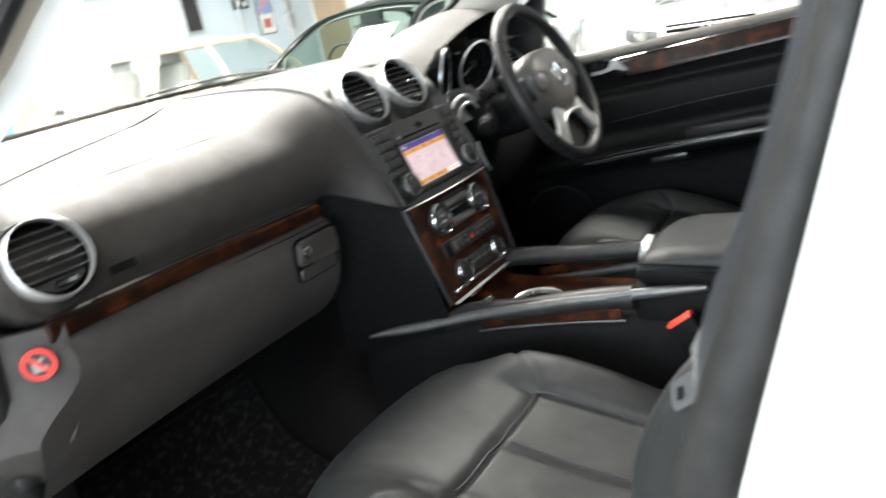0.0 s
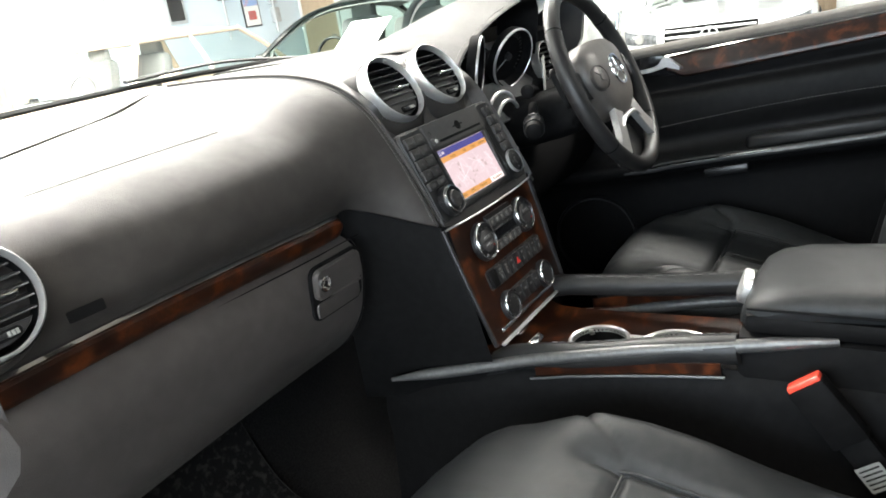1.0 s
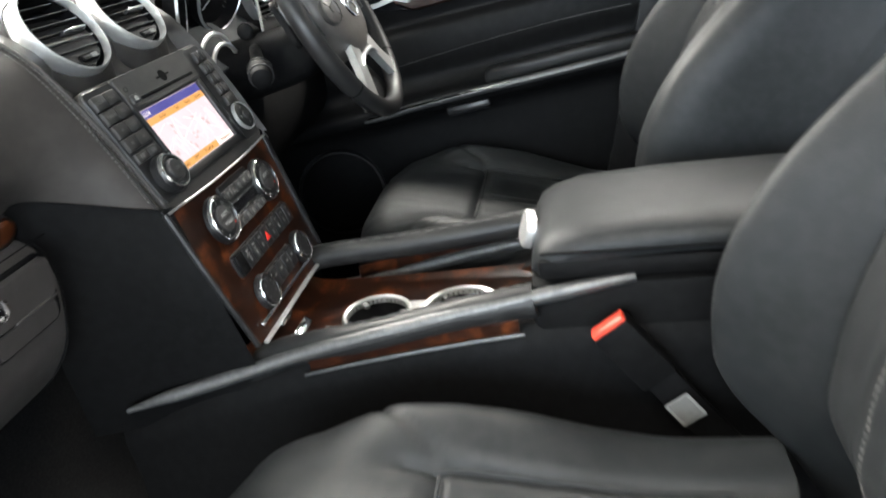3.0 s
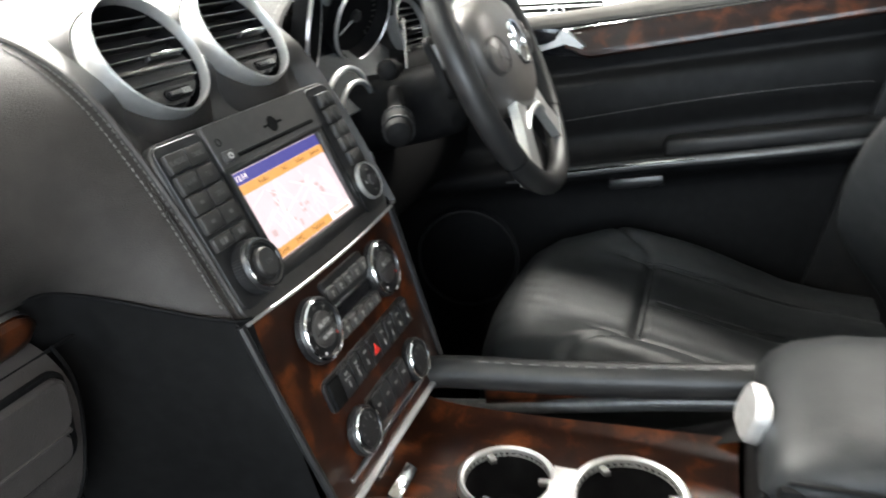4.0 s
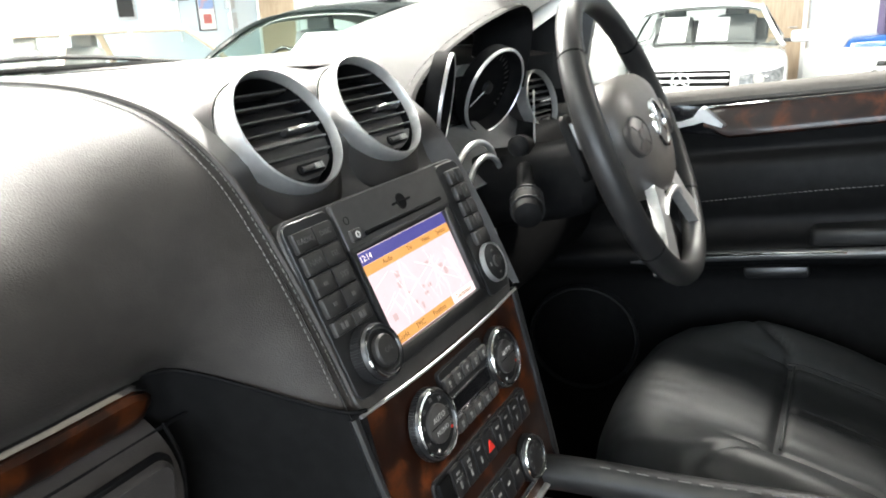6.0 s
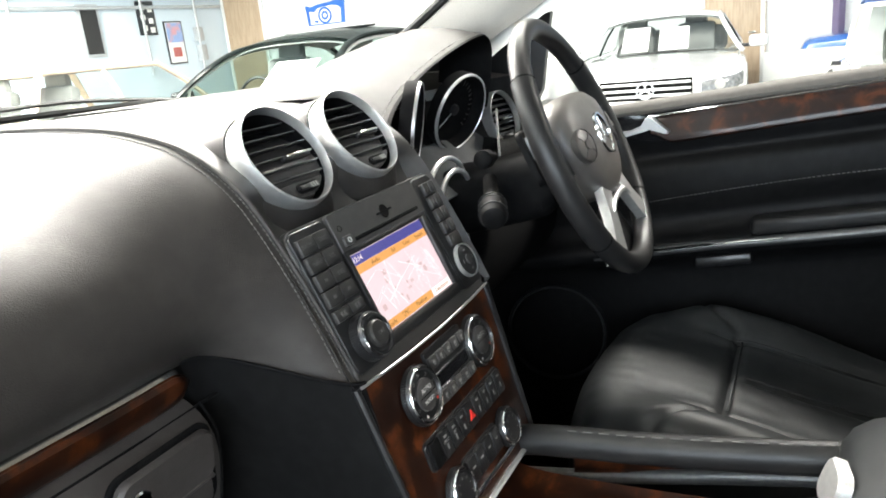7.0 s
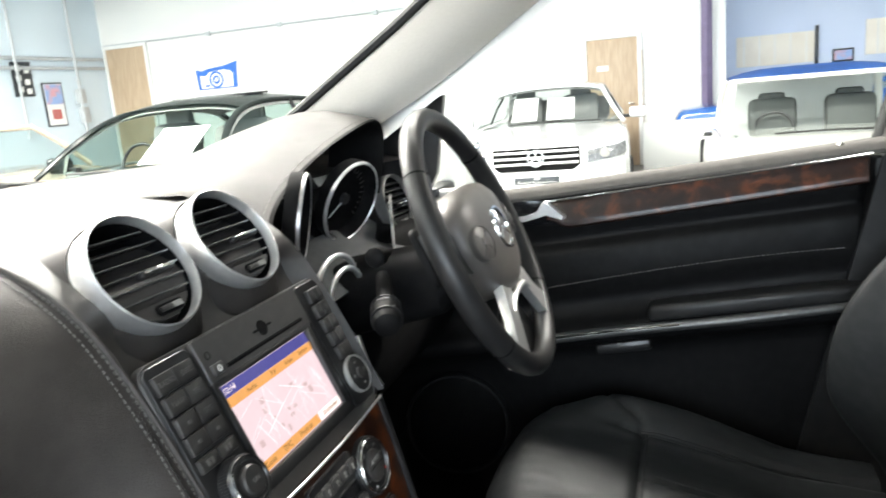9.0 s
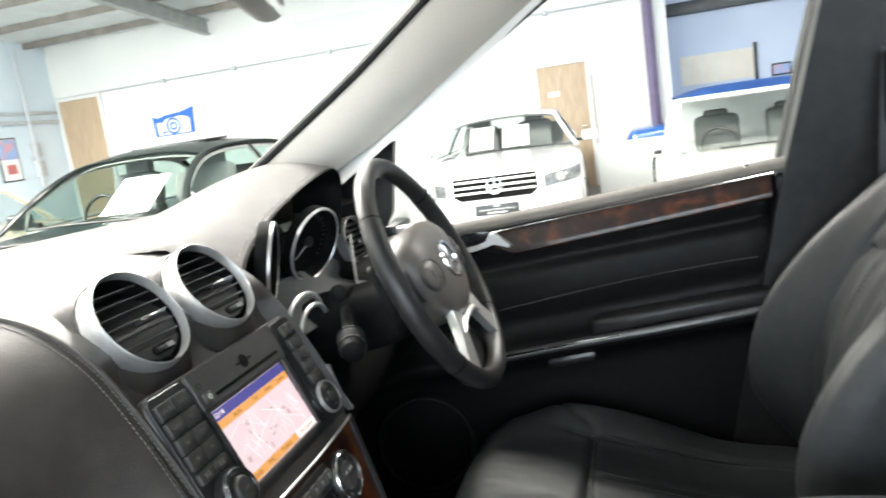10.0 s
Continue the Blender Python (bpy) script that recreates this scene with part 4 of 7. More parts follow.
def build_wheel():
    w = thing("steering_wheel", (0, 0, 0), "black leather steering wheel with silver lower spokes", "steering wheel")
    R = 0.1715
    def rim(a0, a1, n, r, flat=1.0):
        return tube([(R * math.cos(radians(a0 + (a1 - a0) * i / n)), R * math.sin(radians(a0 + (a1 - a0) * i / n)), 0) for i in range(n + 1)], r, 14, up=(0, 0, 1))
    part("rim_grip", rim(-38, 38, 18, 0.0152), GRIP, w, "leather rim")
    part("rim_grip", rim(142, 218, 18, 0.0152), GRIP, w, "leather rim")
    part("rim_top", rim(38.3, 141.7, 28, 0.0142), GRIP, w, "smooth upper rim")
    part("rim_foot", rim(218.3, 321.7, 28, 0.0145), GRIP, w, "leather lower rim")
    for a in (38, 142, 218, 322):
        p = Vector((R * math.cos(radians(a)), R * math.sin(radians(a)), 0))
        t = Vector((-math.sin(radians(a)), math.cos(radians(a)), 0)) * 0.0012
        part("rim_joint", tube([p - t, p + t], 0.0153, 16, up=(0, 0, 1)), DEEP, w)
    hub = smooth_path([(-0.105, 0.028, 0), (-0.09, 0.058, 0), (-0.045, 0.072, 0), (0.045, 0.072, 0), (0.09, 0.058, 0), (0.105, 0.028, 0), (0.098, -0.018, 0), (0.062, -0.058, 0), (0.0, -0.076, 0), (-0.062, -0.058, 0), (-0.098, -0.018, 0)], 5, True)
    rows = [[Vector((p.x * s, p.y * s, z)) for p in hub] for s, z in ((0.97, -0.03), (1.0, -0.012), (0.995, 0.002), (0.95, 0.012), (0.82, 0.02), (0.55, 0.026), (0.25, 0.028), (0.02, 0.0285))]
    part("airbag_cover", sheet(rows, close_u=True, caps=True), HUBGREY, w, "dark padded hub cover")
    e = part("hub_ring", lathe([(0.026, 0.0), (0.027, 0.003), (0.0295, 0.003), (0.03, 0.0)], 40, pose(0, 0.004, 0.0275), close=True), CHROME, w, "plain bright ring")
    part("hub_mark", merge(*[rbox(0.0035, 0.026, 0.003, 0.001, pose(0, 0.004, 0.0285) @ pose(0, 0, 0, 0, 0, a) @ pose(0, 0.0135, 0)) for a in (0, 120, 240)]), CHROME, e)
    for sx in (-1, 1):
        # upper side arms with a round key pad
        arm = [[Vector((sx * x, y, z)) for x, y, z in row] for row in (
            [(0.07, 0.045, -0.016), (0.07, 0.045, -0.004), (0.07, -0.03, -0.004), (0.07, -0.03, -0.016)],
            [(0.12, 0.026, -0.016), (0.12, 0.026, -0.003), (0.12, -0.016, -0.003), (0.12, -0.016, -0.016)],
            [(0.165, 0.018, -0.008), (0.165, 0.018, 0.0), (0.165, -0.012, 0.0), (0.165, -0.012, -0.008)])]
        part("side_arm", sheet(arm, close_u=True, caps=True), PLASTIC, w)
        m = pose(sx * 0.083, 0.004, 0.016, 0, sx * 14, 0)
        k = part("key_pad", lathe([(0.0, 0.0), (0.0215, 0.0), (0.021, 0.006), (0.0185, 0.008), (0.0, 0.0085)], 36, m), HUBGREY, w, "round key pad")
        part("pad_ring", lathe([(0.0205, 0.003), (0.0215, 0.0075), (0.0228, 0.0065), (0.023, 0.0)], 36, m), SURROUND, k)
        part("pad_split", merge(*[rbox(0.0009, 0.017, 0.0008, 0, m @ pose(0, 0, 0.0084, 0, 0, a) @ pose(0, 0.011, 0)) for a in (45, 135, 225, 315)]), SURROUND, k)
        part("pad_centre", lathe([(0.0, 0.0), (0.0065, 0.0), (0.006, 0.0028), (0, 0.003)], 20, m @ pose(0, 0, 0.008)), HUBGREY, k)
        # silver forked spokes below
        leg = [(0.024, -0.062), (0.058, -0.046), (0.084, -0.092), (0.124, -0.128), (0.092, -0.152), (0.056, -0.104)]
        part("silver_spoke", slab([(sx * x, y) for x, y in (leg if sx < 0 else leg[::-1])], 0.012, pose(0, 0, -0.001), 0.003), SILVER, w, "broad satin silver spoke")
        web = [(sx * 0.0, -0.085), (sx * 0.055, -0.1), (sx * 0.088, -0.148), (sx * 0.04, -0.17), (sx * 0.0, -0.172)]
        part("spoke_web", slab(web if sx > 0 else web[::-1], 0.006, pose(0, 0, -0.022), 0.002), PLASTIC, w)
    part("spoke_bridge", tube(smooth_path([(-0.06, -0.092, 0.008), (-0.03, -0.079, 0.011), (0.03, -0.079, 0.011), (0.06, -0.092, 0.008)], 5), 0.0045, 10), SILVER, w, "bright bridge between the spokes")
    part("boss", lathe([(0.07, -0.05), (0.075, -0.03), (0.06, -0.005), (0.0, 0.0)], 36), PLASTIC, w)
    w.matrix_basis = WHEEL
    return w


build_wheel()


def build_column():
    c = thing("steering_column", (0.37, -0.02, 1.15), "black steering column shroud with stalks", "steering column")
    ring = rrect(0.12, 0.09, 0.032, 6)
    rows = [[Vector((0.369 + x * s, y0, 1.13 + dz + y * s)) for x, y in ring] for y0, s, dz in ((0.1, 1.15, -0.03), (0.03, 1.08, -0.016), (-0.03, 1.05, -0.004), (-0.065, 1.0, 0.004), (-0.078, 0.8, 0.01))]
    part("shroud", sheet(rows, close_u=True, caps=True), DEEP, c, "matt black shroud")
    # thick stalk towards the passenger
    p = Vector((0.285, -0.002, 1.152))
    d = (Vector((0.163, -0.056, 1.128)) - p).normalized()
    far = (Vector((0.163, -0.056, 1.128)) - p).length
    pts = [p + d * t for t in (0, 0.05, far - 0.05, far - 0.046, far - 0.034, far - 0.01, far - 0.003, far)]
    s = part("combination_stalk", tube(pts, [0.009, 0.010, 0.011, 0.0165, 0.018, 0.0165, 0.0145, 0.008], 18), SOFT, c, "thick black stalk")
    for k in (0.044, 0.036, 0.016):
        part("stalk_band", tube([p + d * (far - k), p + d * (far - k + 0.0015)], 0.0186, 18), PLASTIC, s)
    part("stalk_mark", rbox(0.004, 0.002, 0.0006, 0, facing(p + d * (far - 0.026) + Vector((-0.006, -0.012, 0.0135)), (-0.4, -0.6, 0.7))), DIMMARK, s)
    d2 = Vector((-1, -0.15, 0.12)).normalized()
    p2 = Vector((0.31, 0.0, 1.178))
    part("short_stalk", tube([p2 + d2 * t for t in (0, 0.02, 0.032, 0.04, 0.06, 0.064)], [0.006, 0.007, 0.008, 0.0125, 0.0125, 0.007], 14), SOFT, c, "short black stalk")
    for sx in (-1, 1):
        m = WHEEL @ pose(sx * 0.118, 0.02, -0.04, 0, 0, 0)
        part("shift_paddle", slab(rrect(0.032, 0.075, 0.013), 0.008, m, 0.003), SOFT, c, "dark shift paddle")
        part("paddle_edge", rbox(0.004, 0.03, 0.006, 0.0015, m @ pose(sx * 0.008, 0.012, 0.009)), TRIM, c)
    part("pedal_bracket", tube(smooth_path([(0.26, 0.03, 1.08), (0.24, 0.01, 1.05), (0.25, -0.0, 1.02)], 4), 0.004, 8), SILVER, c)


build_column()


# ---------------------------------------------------------------- centre console
def build_console():
    c = thing("centre_console", (0, -0.25, 0.6), "black centre console with walnut top, cup holders and grab rails", "console")
    for sx in (-1, 1):
        # side wall from tunnel to rail
        rows = []
        for y, zt in ((0.13, 0.765), (0.05, 0.79), (-0.04, 0.812), (-0.14, 0.835), (-0.25, 0.852), (-0.35, 0.865), (-0.45, 0.87), (-0.55, 0.872), (-0.7, 0.872), (-0.9, 0.872)):
            zt -= 0.034 * step(-0.06, -0.12, y) * (1 - step(-0.38, -0.43, y)) if sx > 0 else 0.0
            xo = (0.142 if y > -0.05 else 0.125) - (0.014 if sx < 0 else 0.0)
            rows.append([Vector((sx * x, y, z)) for x, z in ((xo - 0.045, zt - 0.004), (xo - 0.012, zt), (xo - 0.002, zt - 0.012), (xo + 0.004, zt - 0.04), (xo + 0.0, zt - 0.1), (xo + 0.008, zt - 0.2), (xo + 0.02, 0.42))])
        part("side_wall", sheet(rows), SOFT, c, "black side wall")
        # silver blade along the edge
        blade = smooth_path([(-0.178, 0.082, 0.803), (-0.166, 0.035, 0.812), (-0.15, -0.036, 0.824), (-0.134, -0.14, 0.847), (-0.13, -0.239, 0.868), (-0.128, -0.33, 0.887), (-0.126, -0.408, 0.901), (-0.122, -0.48, 0.913), (-0.116, -0.54, 0.92)], 5)
        n = len(blade)
        blade = [Vector((-sx * p.x - (0.017 * sx if sx < 0 else 0.0), p.y, p.z + (0.003 if sx < 0 else -0.035))) for p in blade]
        rad = [0.003 + 0.005 * step(0, 0.18, i / n) * (1 - 0.75 * step(0.82, 1.0, i / n)) for i in range(n)]
        part("blade_trim", tube(blade, rad, 12, flat=1.15), TRIM, c, "satin grey blade along the edge")
        # padded grab rail
        top = smooth_path([(0.1, -0.05, 0.81), (0.1, -0.062, 0.85), (0.1, -0.09, 0.872), (0.1, -0.14, 0.88), (0.101, -0.23, 0.886), (0.102, -0.33, 0.896), (0.103, -0.43, 0.908)], 5)
        if sx < 0:
            top = smooth_path([(0.098, -0.055, 0.79), (0.099, -0.072, 0.82), (0.1, -0.11, 0.842), (0.1, -0.16, 0.852), (0.1, -0.231, 0.862), (0.1, -0.352, 0.888), (0.1, -0.43, 0.9)], 5)
        top = [Vector((sx * p.x, p.y, p.z)) for p in top]
        part("grab_rail", tube(top, [(0.0165 if sx < 0 else 0.015) + 0.0025 * step(0, 0.3, i / len(top)) for i in range(len(top))], 14, flat=1.05), GRIP, c, "padded leather grab rail")
        g = [p + Vector((-sx * 0.006, 0, 0.0195 if sx < 0 else 0.0178)) for p in top[16:]]
        part("stitching", merge(*[tube([g[i], g[i].lerp(g[i + 1], 0.6)], 0.0006, 5) for i in range(len(g) - 1)]), STITCH, c)
        # wood side inlay under the blade
        io = 0.126 if sx > 0 else 0.112
        inlay = [[Vector((sx * (io + dx), y, z + dz)) for dx, dz in ((0.0, 0.012), (0.0035, 0.009), (0.0035, -0.006), (0.0, -0.009))] for y, z in ((-0.15, 0.832), (-0.2, 0.842), (-0.28, 0.856), (-0.36, 0.868), (-0.41, 0.874))]
        il = part("wood_inlay", sheet(inlay, caps=True), WOOD, c, "burr walnut side inlay")
        part("inlay_edge", tube([Vector((sx * (io + 0.0025), y, z - 0.0105)) for y, z in ((-0.14, 0.829), (-0.2, 0.842), (-0.28, 0.856), (-0.36, 0.868), (-0.415, 0.875))], 0.002, 6), TRIM, il)
    # sloping foot of the stack and wood deck
    deck = []
    spine = smooth_path([(-0.06, 0.845, 0.112), (-0.085, 0.832, 0.105), (-0.11, 0.829, 0.098), (-0.16, 0.831, 0.092), (-0.25, 0.834, 0.09), (-0.33, 0.837, 0.09), (-0.42, 0.84, 0.09)], 12)
    for y, z, w in spine:
        deck.append([Vector((x * w, y, z + 0.01 * (abs(x) ** 4))) for x in [-1 + 0.05 * i for i in range(41)]])
    deck = sheet(deck)
    wells = ((-0.014, -0.213, 0.047), (-0.008, -0.326, 0.054))
    inside = [f for f in deck.faces if any((f.calc_center_median().xy - Vector((x, y))).length < r * 0.93 for x, y, r in wells)]
    bmesh.ops.delete(deck, geom=inside, context="FACES")
    part("wood_deck", deck, WOOD, c, "polished amber and dark burr walnut deck")
    for i, (x, y, r) in enumerate(((-0.014, -0.213, 0.047), (-0.008, -0.326, 0.054))):
        m = pose(x, y, 0.836)
        cup = part("cup_holder", lathe([(0.0, -0.05), (r * 0.8, -0.05), (r * 0.9, 0.001), (r * 0.87, 0.004), (r * 0.78, -0.046), (0.0, -0.046)], 40, m), DEEP, c, "black cup holder")
        part("cup_ring", lathe([(r * 0.86, 0.0), (r * 0.88, 0.008), (r * 0.94, 0.010), (r, 0.008), (r * 1.03, 0.0)], 48, m), SILVER, cup, "satin silver ring")
        for a in (40, 160, 280):
            part("cup_lug", rbox(0.012, 0.008, 0.006, 0.002, m @ pose(0, 0, 0.003, 0, 0, a) @ pose(r * 0.76, 0, 0)), TRIM, cup)
    part("cup_bridge", rbox(0.05, 0.026, 0.004, 0.0015, pose(-0.011, -0.266, 0.8415)), SILVER, c, "satin silver bridge")
    part("tunnel", box(-0.1, 0.1, -0.9, 0.15, 0.42, 0.78, 0.01), CARPET, c)
    # chrome ash lid by the foot
    part("ash_lid", rbox(0.05, 0.014, 0.006, 0.003, pose(-0.045, -0.118, 0.842, 30)), CHROME, c, "bright ashtray lid edge")


build_console()


def build_armrest():
    a = thing("armrest", (0, -0.6, 0.9), "black leather armrest box with a bright button", "armrest")
    lid = []
    for y, zt, w in ((-0.426, 0.925, 0.07), (-0.429, 0.946, 0.085), (-0.438, 0.961, 0.094), (-0.455, 0.971, 0.099), (-0.49, 0.979, 0.102), (-0.58, 0.984, 0.103), (-0.72, 0.985, 0.103), (-0.84, 0.982, 0.102), (-0.87, 0.97, 0.1)):
        prof = [(-0.96, -0.034), (-1.0, -0.024), (-0.97, -0.013), (-0.86, -0.0045), (-0.6, -0.001), (-0.3, 0.001), (0, 0.0015), (0.3, 0.001), (0.6, -0.001), (0.86, -0.0045), (0.97, -0.013), (1.0, -0.024), (0.96, -0.034)]
        lid.append([Vector((w * x, y, max(zt + z * (1.0 if zt > 0.95 else 0.5), 0.922))) for x, z in prof])
    part("lid", sheet(lid, close_u=True, caps=True), LEATHER, a, "padded leather lid")
    part("lid_base", box(-0.1, 0.1, -0.86, -0.435, 0.922, 0.948, 0.008), SOFT, a)
    part("box", box(-0.104, 0.104, -0.88, -0.425, 0.82, 0.921, 0.012), SOFT, a, "black box")
    m = facing((-0.006, -0.426, 0.945), (-0.15, 1, 0.35))
    part("release_button", slab(rrect(0.05, 0.04, 0.014), 0.011, m, 0.003), SILVER, a, "pale silver release button")
    line = [(-0.104, y, 0.958) for y in (-0.44, -0.55, -0.7, -0.85)]
    part("lid_seam", tube(line, 0.0016, 6), DEEP, a)


build_armrest()


# ---------------------------------------------------------------- seats
def build_seat(x0, z0, label, lean=0.0, y0=-0.055, rise=0.0, v0=0.04, roll=0.085, group="front seats"):
    """A front seat in its own axes: x across (inner side +), y ahead, z up; the origin under the cushion's middle."""
    s = thing("front_seat", (0, 0, 0), label, "car seat", group)
    HW = 0.243
    def top(u, v):
        """Height of the cushion over u across and v back from its front edge."""
        a = abs(u)
        z = rise * (1 - v / 0.45) - 0.03 * step(0.2, 0.5, v)
        z += 0.03 * step(0.09, 0.19, a) * step(0.10, 0.24, v) * (1 - 0.9 * step(0.32, 0.55, v))
        z -= 0.012 * math.exp(-((a - 0.128) / 0.007) ** 2) * step(0.2, 0.27, v)
        z -= 0.010 * math.exp(-((v - 0.278) / 0.006) ** 2) * (1 - step(0.12, 0.135, a))
        z -= 0.007 * math.exp(-((u) / 0.005) ** 2) * step(0.27, 0.3, v)
        crease = 0.28 - 0.1 * step(0.128, 0.235, a)
        z -= 0.009 * math.exp(-((v - crease) / 0.008) ** 2) * step(0.124, 0.14, a) * (1 - step(0.21, 0.235, a))
        z += 0.002 * noise.noise(Vector((u * 16 + 7 * x0, v * 9, 1.0))) + 0.0012 * noise.noise(Vector((u * 45, v * 28 + 9 * x0, 4.0)))
        return z
    rows = []
    vs = [v0 + v for v in (0.0, 0.002, 0.006, 0.014, 0.026, 0.042, 0.06)] + [v0 + 0.075 + (0.5355 - v0) / 63 * i for i in range(64)]
    us = [-1 + 2 * i / 72 for i in range(73)]
    for v in vs:
        front = min(1.0, (v - v0) / roll)
        drop = 0.2 * (1 - max(0.0, 1 - (1 - front) ** 2.8) ** (1 / 2.8))
        hw = HW * (0.93 + 0.07 * step(v0, v0 + 0.12, v))
        row = [Vector((-hw + 0.012, -v, -0.26)), Vector((-hw, -v, -0.17 - 0.3 * drop))]
        for u in us:
            a = abs(u)
            edge = 0.07 * (1 - math.sqrt(max(0.0, 1 - max(0.0, (a - 0.76) / 0.24) ** 2)))
            corner = (1 - step(v0, 0.3, v)) * a ** 4
            row.append(Vector((u * hw * (1 - 0.1 * corner), -v + 0.03 * (1 - u * u) * (1 - front) - 0.04 * corner, max(top(u * hw, v) - drop - edge * 1.4 - 0.015 * corner, -0.24))))
        row += [Vector((hw, -v, -0.17 - 0.3 * drop)), Vector((hw - 0.012, -v, -0.26))]
        rows.append(row)
    part("cushion", sheet(rows), LEATHER, s, "black leather cushion with raised bolsters", 60)
    for sx in (-1, 1):
        pipe = [Vector((sx * 0.128, -v, top(0.128, v) + 0.0075)) for v in [0.275 + 0.02 * i for i in range(15)]]
        part("piping", tube(pipe, 0.0018, 6), LEATHER, s)
    part("piping", tube([Vector((u, -0.284, top(u, 0.292) + 0.004)) for u in [-0.115 + 0.023 * i for i in range(11)]], 0.0018, 6), LEATHER, s)
    part("piping", tube([Vector((0.006, -v, top(0.012, v) + 0.0015)) for v in [0.3 + 0.03 * i for i in range(9)]], 0.0015, 6), LEATHER, s)
    part("seat_base", box(-0.225, 0.225, -0.52, -0.06, -0.36, -0.15, 0.02), PLASTIC, s, "black seat base")
    part("seat_rail", merge(box(-0.2, -0.16, -0.56, 0.02, -0.40, -0.355, 0.005), box(0.16, 0.2, -0.56, 0.02, -0.40, -0.355, 0.005)), TRIM, s)
    # backrest: sections from the foot upward; bolsters reach forward
    def back_row(h):
        """h: 0 at the foot, 1 at the shoulder."""
        z = -0.09 + 0.58 * h
        yb = -0.562 - 0.05 * h - 0.155 * step(0.35, 1.0, h) * h - lean * h * h
        hw = 0.235 - 0.02 * step(0.6, 1.0, h) - 0.05 * step(0.9, 1.0, h)
        bol = 0.09 * math.sin(math.pi * min(1.0, 0.12 + h * 0.9)) ** 0.8
        yb -= 0.07 * (1 - step(0.0, 0.3, h))
        row = []
        for i in range(121):
            u = -1 + 2 * i / 120
            a = abs(u)
            y = yb - 0.05 + bol * step(0.58, 0.86, a)
            y -= 0.09 * (1 - math.sqrt(max(0.0, 1 - max(0.0, (a - 0.8) / 0.2) ** 2)))
            y -= 0.015 * math.exp(-((a - 0.6) / 0.022) ** 2) + 0.0025 * math.exp(-((a - 0.88) / 0.012) ** 2)
            inner = step(0.06, 0.14, h) * (1 - step(0.68, 0.70, h)) * (a < 0.5)
            y += inner * (0.0035 * math.exp(-((a - 0.2) / 0.05) ** 2) - 0.003 * math.exp(-((a - 0.1) / 0.016) ** 2) - 0.003 * math.exp(-((a - 0.31) / 0.016) ** 2))
            y -= 0.012 * math.exp(-((h - 0.71 + 0.02 * (a / 0.5) ** 2) / 0.011) ** 2) * (a < 0.61)
            y += 0.006 * step(0.72, 0.78, h) * (1 - step(0.3, 0.5, a))
            y += 0.002 * noise.noise(Vector((u * 5 + 7 * x0, h * 5, 2.0))) + 0.0012 * noise.noise(Vector((u * 12, h * 16, 6.0 + x0)))
            row.append(Vector((u * hw, y, z)))
        for u in (0.98, 0.9, 0.6, 0.0, -0.6, -0.9, -0.98):
            row.append(Vector((u * hw, yb - 0.19 - 0.02 * (1 - u * u), z - 0.02)))
        return row
    hs = [0, 0.02] + [0.04 + 0.0155 * i for i in range(60)] + [0.97, 0.985, 1.0]
    rows = [back_row(h) for h in hs]
    part("backrest", sheet(rows, close_u=True, caps=True), LEATHER, s, "black leather backrest with deep bolsters", 60)
    for sx in (-1, 1):
        pipe = [Vector((sx * 0.6 * 0.235, back_row(h)[60 + sx * 36].y + 0.006, -0.09 + 0.58 * h)) for h in [0.05 + 0.06 * i for i in range(15)]]
        part("piping", tube(pipe, 0.0018, 6), LEATHER, s)
        seam = [Vector((sx * 0.2 * 0.235, back_row(h)[60 + sx * 12].y + 0.0004, -0.09 + 0.58 * h)) for h in [0.15 + 0.012 * i for i in range(44)]]
        part("stitching", merge(*[tube([q, q.lerp(r, 0.6)], 0.0007, 5) for q, r in zip(seam, seam[1:])]), STITCH, s, "grey stitches on the pleat")
    s.matrix_basis = pose(x0, y0, z0)
    return s


build_seat(-0.412, 0.824, "black leather passenger seat with stitched cushion and bolsters")
build_seat(0.43, 0.81, "black leather driver's seat with stitched cushion and bolsters", 0.02, -0.02, 0.05, 0.078, 0.06)


def build_buckle():
    b = thing("belt_buckle", (-0.135, -0.55, 0.75), "black seat belt buckle with a red push button", "belt buckle")
    a, e = Vector((-0.134, -0.635, 0.715)), Vector((-0.135, -0.508, 0.884))
    d = (e - a).normalized()
    m = facing(e, d, up=(1, 0, 0))
    part("stalk", rbox(0.038, 0.009, 0.14, 0.003, m @ pose(0, 0, -0.14)), SOFT, b, "black strap stalk")
    part("casing", rbox(0.046, 0.024, 0.085, 0.005, m @ pose(0, 0, -0.043)), SOFT, b, "black casing")
    part("red_button", rbox(0.041, 0.017, 0.008, 0.002, m @ pose(0, 0, 0.001)), BUCKLE_RED, b, "red push button")
    part("data_label", plate(0.03, 0.034, 0.001, 0.0006, 0, 0, facing(a.lerp(e, 0.4) + Vector((-0.0165, 0, 0)), (-1, 0, 0), up=d), 0), DIMMARK, b, "pale printed label")
    part("label_bars", merge(*[rbox(0.024, 0.002, 0.0004, 0, facing(a.lerp(e, 0.4) + Vector((-0.0172, 0, 0)), (-1, 0, 0), up=d) @ pose(0, -0.012 + 0.006 * i, 0)) for i in range(5)]), SOFT, b)


build_buckle()


